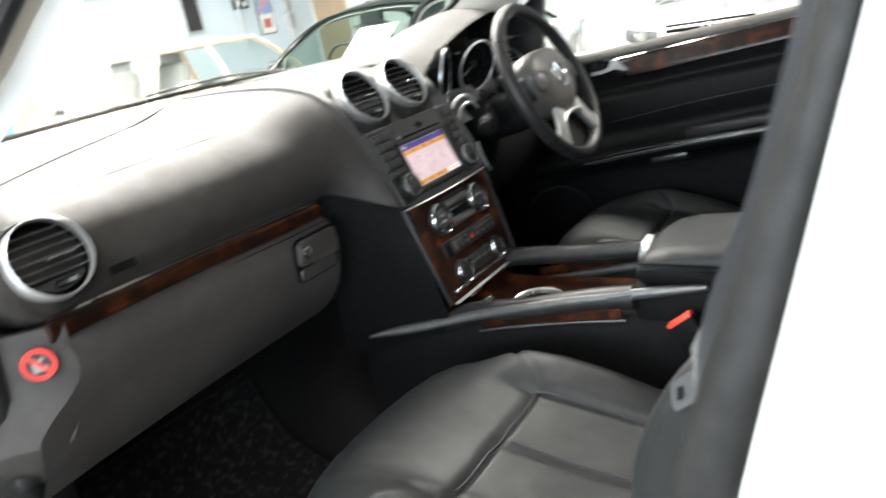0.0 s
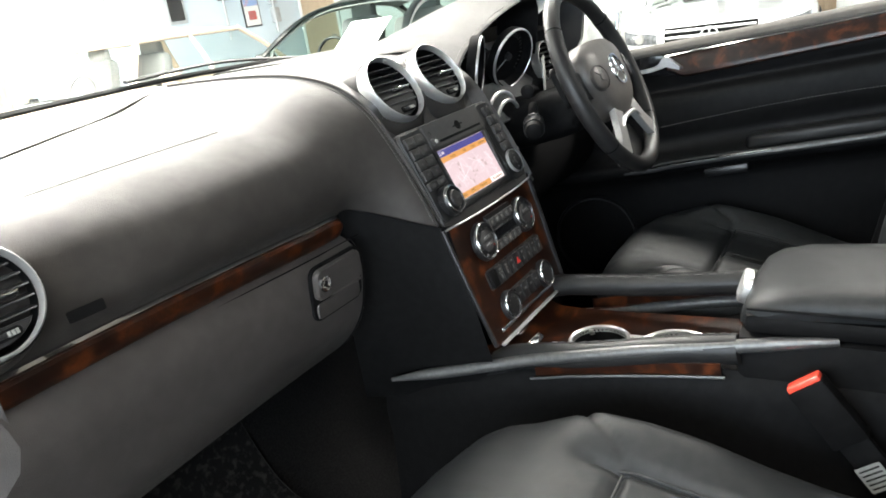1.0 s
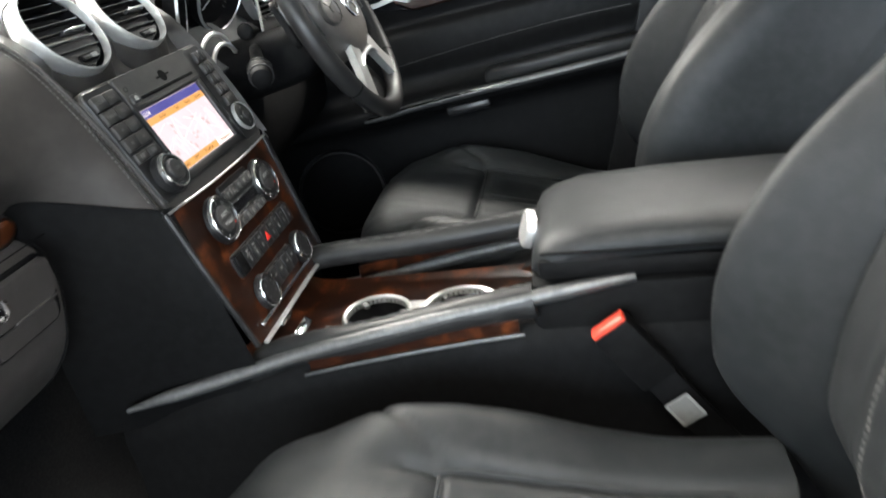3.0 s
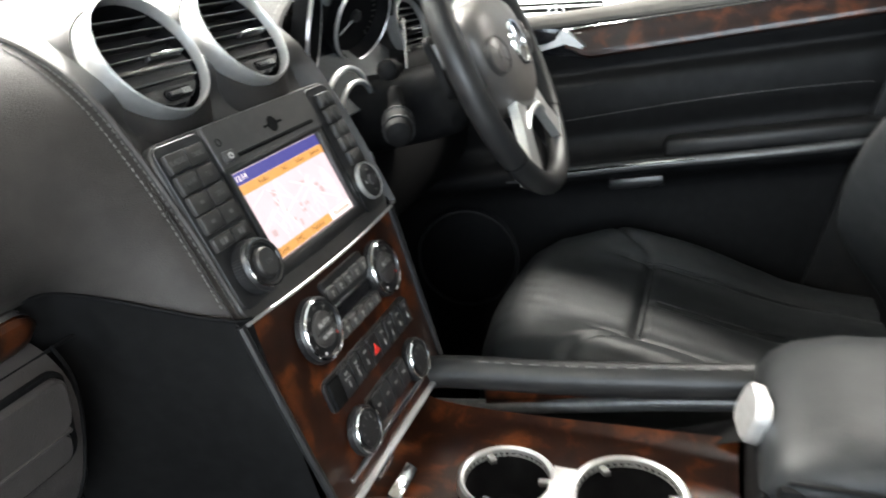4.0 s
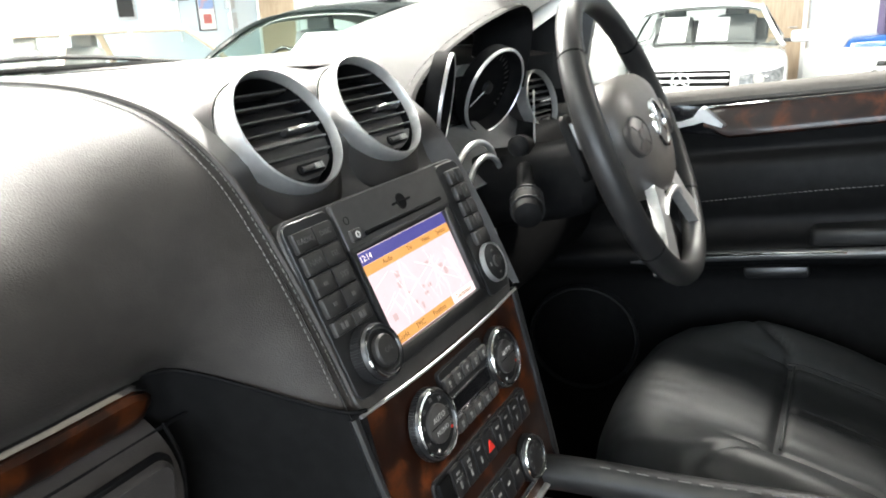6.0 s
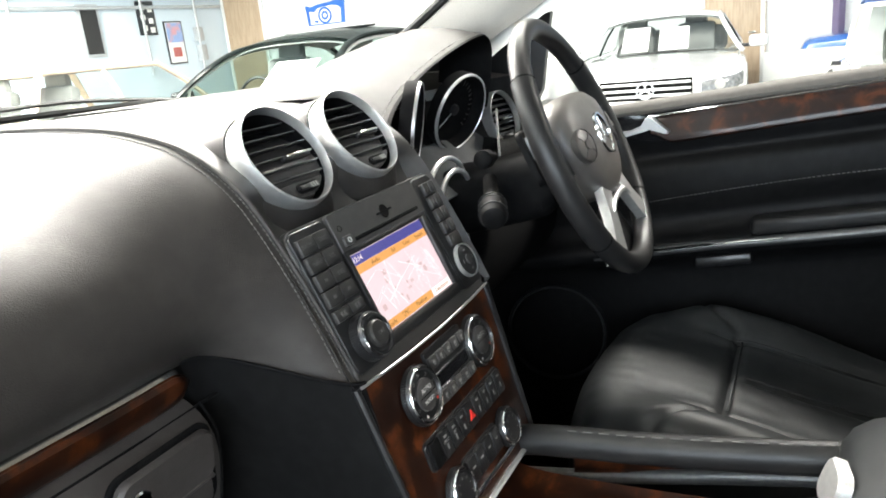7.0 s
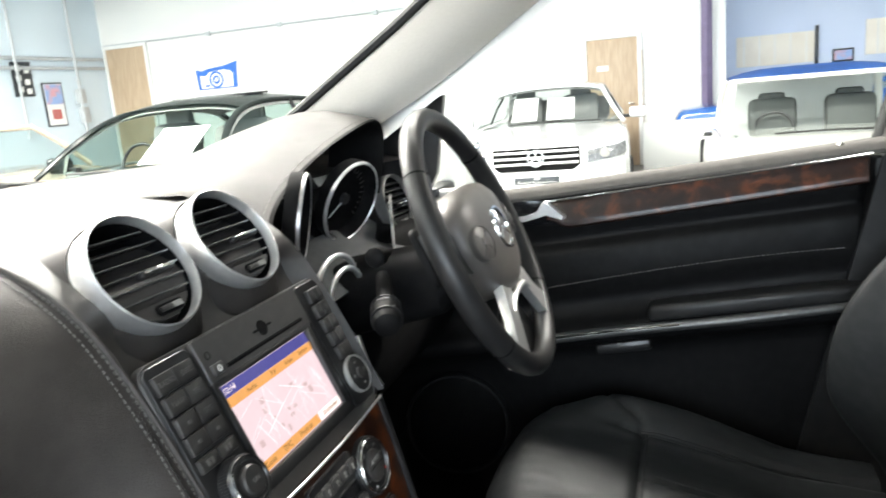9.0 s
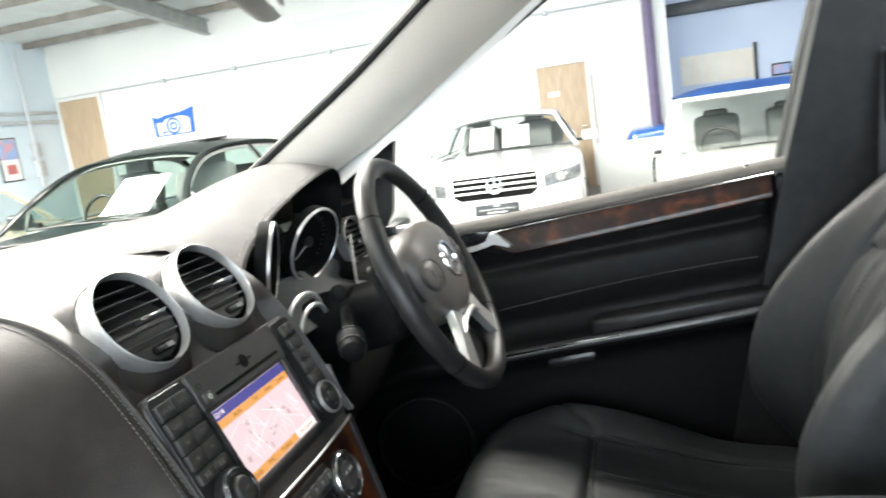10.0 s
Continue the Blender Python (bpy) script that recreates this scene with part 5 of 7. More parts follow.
def build_belt():
    b = thing("seat_belt", (-0.66, -0.7, 1.05), "grey seat belt with a steel tongue hanging by the seat", "seat belt")
    web = smooth_path([(-0.745, -0.86, 1.75), (-0.735, -0.79, 1.4), (-0.7, -0.75, 1.26), (-0.652, -0.7, 1.122), (-0.672, -0.715, 1.0), (-0.72, -0.74, 0.8), (-0.735, -0.75, 0.55)], 6)
    part("webbing", tube(web, 0.023, 8, flat=0.05, up=(1, 0.3, 0)), WEBBING, b, "grey webbing")
    m = facing((-0.641, -0.687, 1.1), (-0.6, 0.7, 0.38), up=(0.05, -0.75, 0.65)) @ pose(0, 0, 0, 0, 0, -15)
    part("tongue_grip", slab([(-0.026, -0.014), (0.026, -0.014), (0.038, 0.004), (0.039, 0.02), (0.034, 0.025), (-0.034, 0.025), (-0.039, 0.02), (-0.038, 0.004)], 0.011, m, 0.003), GRIPGREY, b, "grey moulded grip")
    part("grip_slot", plate(0.056, 0.007, 0.002, 0.0005, 0, 0.014, m @ pose(0, 0, 0.0108), 0), DEEP, b)
    blade = [(-0.016, -0.007), (-0.0125, -0.02), (-0.0125, -0.052), (-0.008, -0.057), (0.008, -0.057), (0.0125, -0.052), (0.0125, -0.02), (0.016, -0.007)]
    part("tongue", slab(blade, 0.0028, m @ pose(0, 0, 0.002), 0.0004), STEEL, b, "steel tongue")
    part("tongue_slot", plate(0.01, 0.009, 0.002, 0.0004, 0, -0.043, m @ pose(0, 0, 0.0047), 0), DEEP, b)


build_belt()


# ---------------------------------------------------------------- driver's door
def build_door():
    d = thing("driver_door", (0.74, -0.3, 0.6), "black leather driver's door trim with a walnut strip, closed", "car door")
    X = 0.725
    belt = lambda y: 1.199 - 0.1 * (y + 0.14)  # noqa: E731
    # grey capping below the glass
    rows = []
    for y in [0.2 - 0.05 * i for i in range(19)]:
        b = belt(y)
        rows.append([Vector((X + dx, y, b + dz)) for dx, dz in ((0.045, -0.004), (0.02, 0.002), (0.006, 0.0), (-0.003, -0.007), (-0.007, -0.014), (-0.006, -0.019), (0.0, -0.0215))])
    part("sill_cap", sheet(rows), BEIGECAP, d, "grey vinyl capping under the window")
    # wood strip
    rows = []
    for i in range(40):
        y = -0.135 - 0.0127 * i
        t = belt(y) - 0.026 + 0.006 * i / 39
        tall = 1.5 - 0.28 * i / 39
        taper = step(0, 3, i)
        rows.append([Vector((X + dx, y, t + dz * tall * (0.6 + 0.4 * taper))) for dx, dz in ((0.006, 0.0015), (-0.0025, 0.0005), (-0.0055, -0.003), (-0.0085, -0.0105), (-0.012, -0.019), (-0.015, -0.0245), (-0.0165, -0.029), (-0.0165, -0.032), (-0.011, -0.035), (0.004, -0.036))])
    w = part("wood_strip", sheet(rows, caps=True), WOOD, d, "polished burr walnut strip")
    part("bright_edge", tube([Vector((X - 0.0105, y, belt(y) - 0.0255 + 0.006 * (-0.13 - y) / 0.5)) for y in (-0.13, -0.3, -0.45, -0.635)], 0.0022, 8), CHROME, w, "bright metal edge")
    # main skin: recess, leather pad, armrest, pocket
    rows = []
    for y in [0.22 - 0.0205 * i for i in range(43)]:
        b = belt(y)
        rear = step(-0.6, -0.66, y)
        pad_t = 1.083 - 0.115 * (y + 0.112) * 1.0
        pad_t = min(pad_t, b - 0.072)
        arm = 0.934 - 0.13 * (y + 0.13)
        prof = [(0.0, b - 0.02), (0.004, b - 0.07), (0.012, pad_t + 0.012), (0.004, pad_t + 0.002), (-0.006, pad_t - 0.012), (-0.008, pad_t - 0.05), (-0.004, arm + 0.075), (0.004, arm + 0.05), (0.0, arm + 0.034), (-0.012, arm + 0.02), (-0.03, arm + 0.012), (-0.04, arm + 0.0), (-0.034, arm - 0.02), (-0.012, arm - 0.035), (0.0, arm - 0.06), (0.0, 0.8), (-0.004, 0.7), (-0.02, 0.62), (-0.024, 0.5), (-0.01, 0.42)]
        rows.append([Vector((X + dx + 0.05 * rear * rear, y, z)) for dx, z in prof])
    part("trim_panel", sheet([smooth_path(r, 3) for r in rows]), DOORTRIM, d, "black leather trim, shade held in its colour")
    # armrest pad with a rounded front end
    pad = [(X - 0.02, -0.302, 0.979, 0.55), (X - 0.021, -0.305, 0.98, 0.85), (X - 0.022, -0.312, 0.9815, 1.0), (X - 0.023, -0.4, 0.993, 1.0), (X - 0.023, -0.5, 1.006, 1.0), (X - 0.02, -0.6, 1.017, 1.0), (X - 0.018, -0.635, 1.02, 0.8)]
    slab_rows = [[Vector((x + px * k, y, z + pz * k)) for px, pz in rrect(0.05, 0.028, 0.009)] for x, y, z, k in pad]
    part("armrest_pad", sheet(slab_rows, close_u=True, caps=True), GRIP, d, "padded armrest")
    blade = smooth_path([(X - 0.026, 0.02, 0.904), (X - 0.034, -0.09, 0.921), (X - 0.04, -0.133, 0.931), (X - 0.045, -0.25, 0.95), (X - 0.046, -0.38, 0.967), (X - 0.044, -0.5, 0.983), (X - 0.036, -0.61, 0.998)], 5)
    part("armrest_blade", tube(blade, 0.0095, 12, flat=0.9), TRIM, d, "satin grey blade under the armrest")
    part("blade_edge", tube([p + Vector((-0.0075, 0, 0.004)) for p in blade[:20]], 0.0025, 8), CHROME, d)
    part("pull_cup", rbox(0.02, 0.095, 0.02, 0.006, pose(X - 0.034, -0.26, 0.92, -8)), PLASTIC, d, "dark pull cup")
    st = []
    for i in range(70):
        y = -0.1 - 0.0072 * i
        z = 1.012 + 0.032 * (-0.1 - y) / 0.5 + 0.04 * math.sin((-0.1 - y) * 3.0)
        st.append(tube([(X - 0.0095, y, z), (X - 0.0095, y - 0.0042, z + 0.0002)], 0.0007, 5))
    part("stitching", merge(*st), STITCH, d, "grey stitching across the trim")
    # handle in its recess
    part("handle_recess", rbox(0.006, 0.11, 0.046, 0.012, pose(X - 0.002, -0.125, 1.152, 4)), GLOSSY, d)
    outline = [(-0.07, 1.146), (-0.1, 1.15), (-0.118, 1.157), (-0.127, 1.171), (-0.134, 1.176), (-0.148, 1.164), (-0.169, 1.147), (-0.165, 1.142), (-0.148, 1.147), (-0.135, 1.151), (-0.12, 1.146), (-0.095, 1.14), (-0.07, 1.138)]
    part("door_handle", slab(outline, 0.012, Matrix(((0, 0, -1, X - 0.01), (1, 0, 0, 0), (0, 1, 0, 0), (0, 0, 0, 1))), 0.004), SILVER, d, "satin chrome wedge-shaped inner handle")
    # speaker and rear edge
    m = facing((0.705, 0.06, 0.745), (-1, -0.15, 0.05))
    sp = part("speaker_grille", lathe([(0.0, 0.006), (0.085, 0.004), (0.095, 0.0), (0.1, -0.01)], 44, m), DEEP, d, "round black speaker grille")
    part("speaker_rim", lathe([(0.094, 0.0), (0.096, 0.007), (0.1, 0.007), (0.103, -0.006)], 48, m), PLASTIC, sp)
    part("door_end", box(0.722, 0.79, -0.7, -0.64, 0.45, 1.225, 0.01), RUBBER, d)
    part("lock_pin", lathe([(0.0, 0.0), (0.006, 0.0), (0.006, 0.012), (0.004, 0.015), (0, 0.0155)], 16, pose(0.735, -0.595, 1.232)), CHROME, d, "bright lock pin")
    part("skin", box(0.8, 0.83, -0.7, 0.3, 0.3, 1.19, 0.008), WHITE_PAINT, d, "white painted outer skin")
    # mirror corner, window frame and glass
    sail = [(0.33, 1.19), (0.085, 1.203), (0.07, 1.23), (0.058, 1.3), (0.045, 1.37), (0.13, 1.35), (0.2, 1.315), (0.33, 1.25)]
    bm = slab(sail, 0.02, Matrix(((0, 0, 1, 0.735), (1, 0, 0, 0), (0, 1, 0, 0), (0, 0, 0, 1))), 0.004)
    part("mirror_corner", bm, PLASTIC, d, "black corner panel at the mirror")
    g = [[Vector((0.775 - 0.17 * max(0, z - 1.2), y, z)) for y in (0.2, -0.2, -0.7)] for z in (1.19, 1.4, 1.62)]
    pane = part("window_pane", sheet(g), PANE, d, "clear side window")
    pane.visible_shadow = False
    mir = part("mirror_housing", rbox(0.16, 0.09, 0.13, 0.03, pose(0.98, 0.105, 1.217)), WHITE_PAINT, d, "white outside mirror")
    part("mirror_glass", rbox(0.13, 0.004, 0.1, 0.001, pose(0.98, 0.058, 1.217, 4, 0, 12)), CHROME, mir)
    part("mirror_arm", rbox(0.14, 0.04, 0.03, 0.008, pose(0.86, 0.11, 1.18)), PLASTIC, mir)


build_door()


# ---------------------------------------------------------------- body shell round the cabin
def pillar(sx):
    a = smooth_path([(0.635, 0.42, 1.262), (0.625, 0.31, 1.33), (0.61, 0.17, 1.413), (0.595, 0.03, 1.497), (0.565, -0.13, 1.60), (0.53, -0.28, 1.69)], 5)
    b = smooth_path([(0.72, 0.30, 1.255), (0.712, 0.145, 1.338), (0.704, 0.03, 1.395), (0.69, -0.123, 1.49), (0.66, -0.29, 1.585), (0.62, -0.45, 1.67)], 5)
    rows = []
    for p, q in zip(a, b):
        mid = p.lerp(q, 0.5)
        out = Vector((-0.012, -0.03, -0.012))
        row = [p + Vector((0.012, 0.03, 0.01)), p, p.lerp(q, 0.2) + out * 0.75, mid + out, p.lerp(q, 0.8) + out * 0.8, q, q + Vector((0.03, 0.0, 0.0))]
        rows.append([Vector((sx * v.x, v.y, v.z)) for v in row])
    return rows, [Vector((sx * v.x, v.y, v.z)) for v in a], [Vector((sx * v.x, v.y, v.z)) for v in b]


for sx in (1, -1):
    rows, edge, back = pillar(sx)
    solid("pillar_trim", sheet(rows), GREYTRIM, "pale grey cloth windscreen pillar trim", "pillar")
    solid("windscreen_seal", tube([p + Vector((0, 0.012, 0.006)) for p in edge], 0.0085, 8), RUBBER, "black rubber windscreen seal", "seal")
    solid("door_seal", tube([p + Vector((sx * 0.014, 0, 0.0)) for p in back], 0.011, 8), RUBBER, "black rubber door seal", "seal")
    outer = [[p + Vector((sx * 0.03, 0.02, 0.01)), p + Vector((sx * 0.075, -0.02, 0.01)), p + Vector((sx * 0.09, -0.1, -0.03)), p + Vector((sx * 0.06, -0.13, -0.05))] for p in edge]
    solid("pillar_skin", sheet(outer), WHITE_PAINT, "white painted windscreen pillar", "pillar")

ws = [[Vector((x, 0.70 - 0.30 * (x / 0.68) ** 2 - t * (0.80 - 0.05 * (x / 0.68) ** 2), 1.262 + 0.46 * t - 0.0 * x)) for x in [-0.66 + 0.066 * i for i in range(21)]] for t in [i / 6 for i in range(7)]]
ws = [[Vector((p.x * (1 - 0.12 * j / 6), p.y, p.z)) for p in r] for j, r in enumerate(ws)]
pane = solid("windscreen", sheet(ws), PANE, "clear laminated windscreen", "windscreen")
pane.visible_shadow = False
solid("windscreen_band", tube([p + Vector((0, 0.0, 0.004)) for p in ws[0]], 0.012, 8, flat=0.5), RUBBER, "black lower windscreen seal", "seal")
solid("scuttle", sheet([[p + Vector((0, 0.0, -0.012)), p + Vector((0, 0.1, -0.03)), p + Vector((0, 0.22, -0.05))] for p in ws[0]]), RUBBER, "black plastic scuttle panel", "scuttle")


def build_wiper():
    w = thing("wiper", (0.1, 0.7, 1.27), "black windscreen wiper at rest", "wiper")
    arm = smooth_path([(-0.5, 0.60, 1.287), (-0.2, 0.695, 1.287), (0.1, 0.715, 1.288), (0.35, 0.665, 1.284)], 6)
    part("blade", tube(arm, 0.006, 6), RUBBER, w)
    part("arm", tube(smooth_path([(-0.05, 0.7, 1.3), (0.2, 0.705, 1.303), (0.42, 0.66, 1.28)], 5), 0.007, 6, flat=0.6), PLASTIC, w)


build_wiper()

# bonnet ahead of the glass
bn = [[Vector((x, y, z + 0.02 * (1 - (x / 0.8) ** 2) - 0.25 * max(0, abs(x) - 0.72))) for x in [-0.9 + 0.1 * i for i in range(19)]] for y, z in ((0.8, 1.2), (1.1, 1.18), (1.5, 1.13), (1.85, 1.04), (1.98, 0.9), (2.0, 0.5))]
solid("bonnet", sheet(bn), WHITE_PAINT, "white painted bonnet", "bonnet")

# floor, roof and shell
solid("cabin_floor", box(-0.78, 0.78, -1.6, 0.62, 0.36, 0.42), CARPET, "black carpeted cabin floor", "floor")
solid("toe_board", sheet([[Vector((x, y, z)) for y, z in ((0.25, 0.42), (0.42, 0.5), (0.55, 0.75), (0.62, 1.2))] for x in (-0.78, -0.3, 0.3, 0.78)]), CARPET, "black carpeted toe board", "toe board")
# Unseen wings and bulkhead, with taller kick panels, shut stray light out below.
for sx in (-1, 1):
    solid("kick_panel", box(min(sx * 0.745, sx * 0.775), max(sx * 0.745, sx * 0.775), 0.1, 0.66, 0.36, 1.24, 0.006), SOFT, "black kick panel", "panel")
    solid("front_wing", box(min(sx * 0.8, sx * 0.93), max(sx * 0.8, sx * 0.93), 0.3, 2.0, 0.35, 1.17, 0.04), WHITE_PAINT, "white painted front wing", "wing")
solid("bulkhead", box(-0.79, 0.79, 0.66, 0.7, 0.35, 1.24), RUBBER, "black engine bulkhead", "bulkhead")
solid("roof", sheet([[Vector((x, y, 1.735 + 0.03 * (1 - (x / 0.62) ** 2) - 0.06 * max(0, (y + 0.2) / 0.25))) for x in [-0.62 + 0.124 * i for i in range(11)]] for y in (-2.2, -1.5, -0.8, -0.4, -0.2, -0.06)]), GREYTRIM, "pale grey cloth headliner", "headliner")
solid("roof_skin", sheet([[Vector((x, y, 1.79 + 0.02 * (1 - (x / 0.7) ** 2))) for x in [-0.7 + 0.14 * i for i in range(11)]] for y in (-2.2, -1.2, -0.3, -0.05)]), WHITE_PAINT, "white painted roof", "roof")
solid("rear_bulkhead", box(-0.78, 0.78, -2.25, -2.15, 0.4, 1.75), LEATHER, "black rear of the cabin", "bulkhead")
solid("rear_door_right", box(0.74, 0.82, -2.2, -0.78, 0.3, 1.24, 0.01), LEATHER, "black rear door trim", "rear door")


def build_b_pillar(sx):
    p = thing("centre_pillar", (sx * 0.76, -0.8, 0.9), "white painted centre door pillar with black seal" if sx < 0 else "dark trimmed centre door pillar", "pillar", kind="structure")
    bend = lambda z: -0.15 * max(0.0, z - 1.2)  # noqa: E731
    front = lambda z: min(-0.66, -0.768 + 0.3 * (1.335 - z)) if sx < 0 else -0.655 - 0.227 * (z - 1.235)  # noqa: E731
    wide = lambda z: max(0.012, 0.017 + 0.073 * (1.335 - z)) if sx < 0 else 0.036  # noqa: E731
    zs = [0.3 + 0.1 * i for i in range(16)]
    def col(x0, x1, space, y1):
        cut = (lambda z: wide(z)) if space is None else (lambda z: space)  # noqa: E731
        return sheet([[Vector((sx * (x0 + bend(z)), front(z) - cut(z), z)), Vector((sx * (x1 + bend(z)), front(z) - cut(z), z)), Vector((sx * (x1 + bend(z)), y1, z)), Vector((sx * (x0 + bend(z)), y1, z))] for z in zs], close_u=True, caps=True)
    part("inner_trim", col(0.715, 0.765, 0.03 if sx < 0 else -0.002, -0.93), SOFT if sx < 0 else GRIP, p, "dark inner trim")
    part("outer_skin", col(0.768, 0.85, None, -0.95), WHITE_PAINT, p, "white painted outer pillar")
    part("seal", tube([(sx * (0.828 + bend(z)), front(z) - 0.5 * wide(z), z) for z in zs], [0.5 * wide(z) + 0.002 for z in zs], 10), RUBBER, p, "black rubber seal")
    part("belt_guide", rbox(0.02, 0.05, 0.12, 0.008, pose(sx * (0.685 + bend(1.35)), -0.82, 1.35)), SOFT, p)


build_b_pillar(-1)
build_b_pillar(1)
w = smooth_path([(0.69, -0.82, 1.42), (0.66, -0.8, 1.2), (0.64, -0.78, 1.0), (0.66, -0.76, 0.75)], 6)
db = thing("driver_belt", (0.68, -0.8, 1.0), "grey driver's seat belt beside the pillar", "seat belt")
part("webbing", tube(w, 0.023, 8, flat=0.06, up=(1, 0.3, 0)), WEBBING, db)

# door jamb of the open passenger door
jam = [[Vector((-0.848 - 0.02 * k, 0.1 + 0.05 * k + 0.06 * step(0.9, 0.55, z), z)) for k in range(5)] for z in (1.26, 1.15, 1.0, 0.9, 0.75, 0.6, 0.4)]
solid("door_jamb", sheet(jam), WHITE_PAINT, "white painted front door jamb", "door jamb")
seal_line = smooth_path([(-0.8, 0.1, 1.225), (-0.797, 0.1, 1.18), (-0.794, 0.105, 1.05), (-0.79, 0.13, 0.9), (-0.785, 0.12, 0.7), (-0.78, 0.02, 0.5), (-0.78, -0.1, 0.45)], 6)
solid("jamb_seal", tube(seal_line, [0.01 + 0.016 * min(1.0, i / 7) for i in range(len(seal_line))], 12), RUBBER, "black rubber door seal", "seal")
solid("jamb_trim", sheet([[Vector((-0.775 - 0.016 * k, 0.115 + 0.002 * k - 0.012 * (k in (1, 2, 3)), z)) for k in range(6)] for z in (1.27, 1.1, 0.95, 0.8, 0.6, 0.42)]), RUBBER, "black trim inside the door jamb", "door jamb")
solid("sill", box(-0.86, -0.765, -1.8, 0.15, 0.3, 0.44, 0.02), WHITE_PAINT, "white painted door sill", "sill")
lp = thing("door_lamp_switch", (-0.8, 0.11, 0.93), "small black door switch on the jamb", "switch")
part("body", rbox(0.03, 0.05, 0.02, 0.006, pose(-0.8, 0.1, 0.935)), PLASTIC, lp)


def build_mat():
    m = thing("floor_mat", (-0.4, 0.05, 0.43), "black ribbed carpet mat in the passenger footwell", "floor mat")
    line = smooth_path([(0, -0.29, 0.432), (0, 0.0, 0.432), (0, 0.2, 0.433), (0, 0.31, 0.465), (0, 0.42, 0.525), (0, 0.5, 0.66)], 8)
    def spot(x, p, up=0.0):
        return Vector((x, p.y - 0.5 * up, p.z + up))
    xs = [-0.68 + 0.02 * i for i in range(27)]
    part("mat_base", thick(sheet([[spot(x, p) for x in xs] for p in line]), 0.008), MATPILE, m)
    rim = [spot(-0.68, p, 0.002) for p in line] + [spot(x, line[-1], 0.002) for x in xs[1:-1]] + [spot(-0.16, p, 0.002) for p in reversed(line)] + [spot(x, line[0], 0.002) for x in reversed(xs[1:-1])]
    part("binding", tube(rim, 0.006, 6, closed=True), RUBBER, m, "black bound edge")
    # woven ribs, laid alternately
    bm = bmesh.new()
    run = resample(line, 38)
    for r, (p, q) in enumerate(zip(run, run[1:])):
        for c in range(21):
            x = -0.67 + 0.0235 * c + 0.006 * (r % 2)
            low = [spot(x, p.lerp(q, 0.15), 0.001), spot(x + 0.014, p.lerp(q, 0.15), 0.001), spot(x + 0.014, p.lerp(q, 0.8), 0.001), spot(x, p.lerp(q, 0.8), 0.001)]
            mid = sum(low, Vector()) / 4
            high = [mid.lerp(v, 0.6) + Vector((0, -0.0025, 0.0045)) for v in low]
            lo, hi = [bm.verts.new(v) for v in low], [bm.verts.new(v) for v in high]
            bm.faces.new(hi)
            for k in range(4):
                bm.faces.new((lo[k], lo[(k + 1) % 4], hi[(k + 1) % 4], hi[k]))
    ribs = part("ribs", bm, MATRIB, m, "raised woven ribs")


build_mat()


def build_mirror():
    m = thing("rear_view_mirror", (0.0, -0.02, 1.6), "pale grey rear view mirror on the windscreen", "mirror")
    part("housing", rbox(0.25, 0.05, 0.075, 0.03, pose(0.172, 0.0, 1.592, 8, 0, 18), 4), PALEPLASTIC, m, "pale housing")
    part("mirror_glass", rbox(0.235, 0.004, 0.06, 0.002, pose(0.164, -0.026, 1.588, 8, 0, 18)), CHROME, m)
    part("foot", tube([(0.12, 0.0, 1.63), (0.02, -0.02, 1.7)], 0.014, 10), PLASTIC, m)


build_mirror()


# ---------------------------------------------------------------- the hall
WALL = material("white_wall_paint", (0.8, 0.8, 0.78), 0.75, second=(0.74, 0.75, 0.74), scale=1.2, bump=0.15, bump_scale=60, coarse=(0.4, 0.93))
BLUEWALL = material("pale_blue_wall_paint", (0.7, 0.79, 0.86), 0.75, second=(0.65, 0.75, 0.82), scale=1.5, bump=0.15, bump_scale=60, coarse=(0.4, 0.92))
LILACWALL = material("lilac_blue_wall_paint", (0.6, 0.68, 0.84), 0.75, second=(0.56, 0.64, 0.8), scale=1.5, bump=0.1, bump_scale=60, coarse=(0.4, 0.92))
CONCRETE = material("painted_floor", (0.3, 0.3, 0.29), 0.4, second=(0.25, 0.25, 0.24), scale=2.0, bump=0.1, bump_scale=40, rough_var=0.1, coarse=(0.5, 0.85))
DOORWOOD = material("tan_door_wood", (0.5, 0.38, 0.26), 0.5, second=(0.41, 0.3, 0.2), scale=6, stretch=(6, 6, 0.6), bump=0.1, bump_scale=50)
CREAM = material("cream_panel", (0.82, 0.77, 0.68), 0.6, second=(0.77, 0.71, 0.62), scale=4, bump=0.05, bump_scale=50)
MAUVE = material("mauve_post_paint", (0.2, 0.16, 0.27), 0.5, second=(0.17, 0.13, 0.22), scale=8, rough_var=0.05)
PIPEGREY = material("grey_conduit", (0.55, 0.58, 0.6), 0.45, 0.3, second=(0.48, 0.5, 0.52), scale=10, rough_var=0.06)
PURLIN = material("purlin_steel", (0.3, 0.27, 0.24), 0.6, 0.1, second=(0.22, 0.2, 0.18), scale=5, rough_var=0.08)
STEELGREY = material("roof_steel", (0.38, 0.4, 0.4), 0.55, 0.2, second=(0.3, 0.32, 0.32), scale=5, rough_var=0.08)
ROOFSHEET = material("roof_sheeting", (0.62, 0.66, 0.66), 0.7, second=(0.55, 0.58, 0.58), scale=3, bump=0.1, bump_scale=30)
SIGNBLACK = material("black_board", (0.02, 0.025, 0.03), 0.4, second=(0.03, 0.035, 0.04), scale=12)
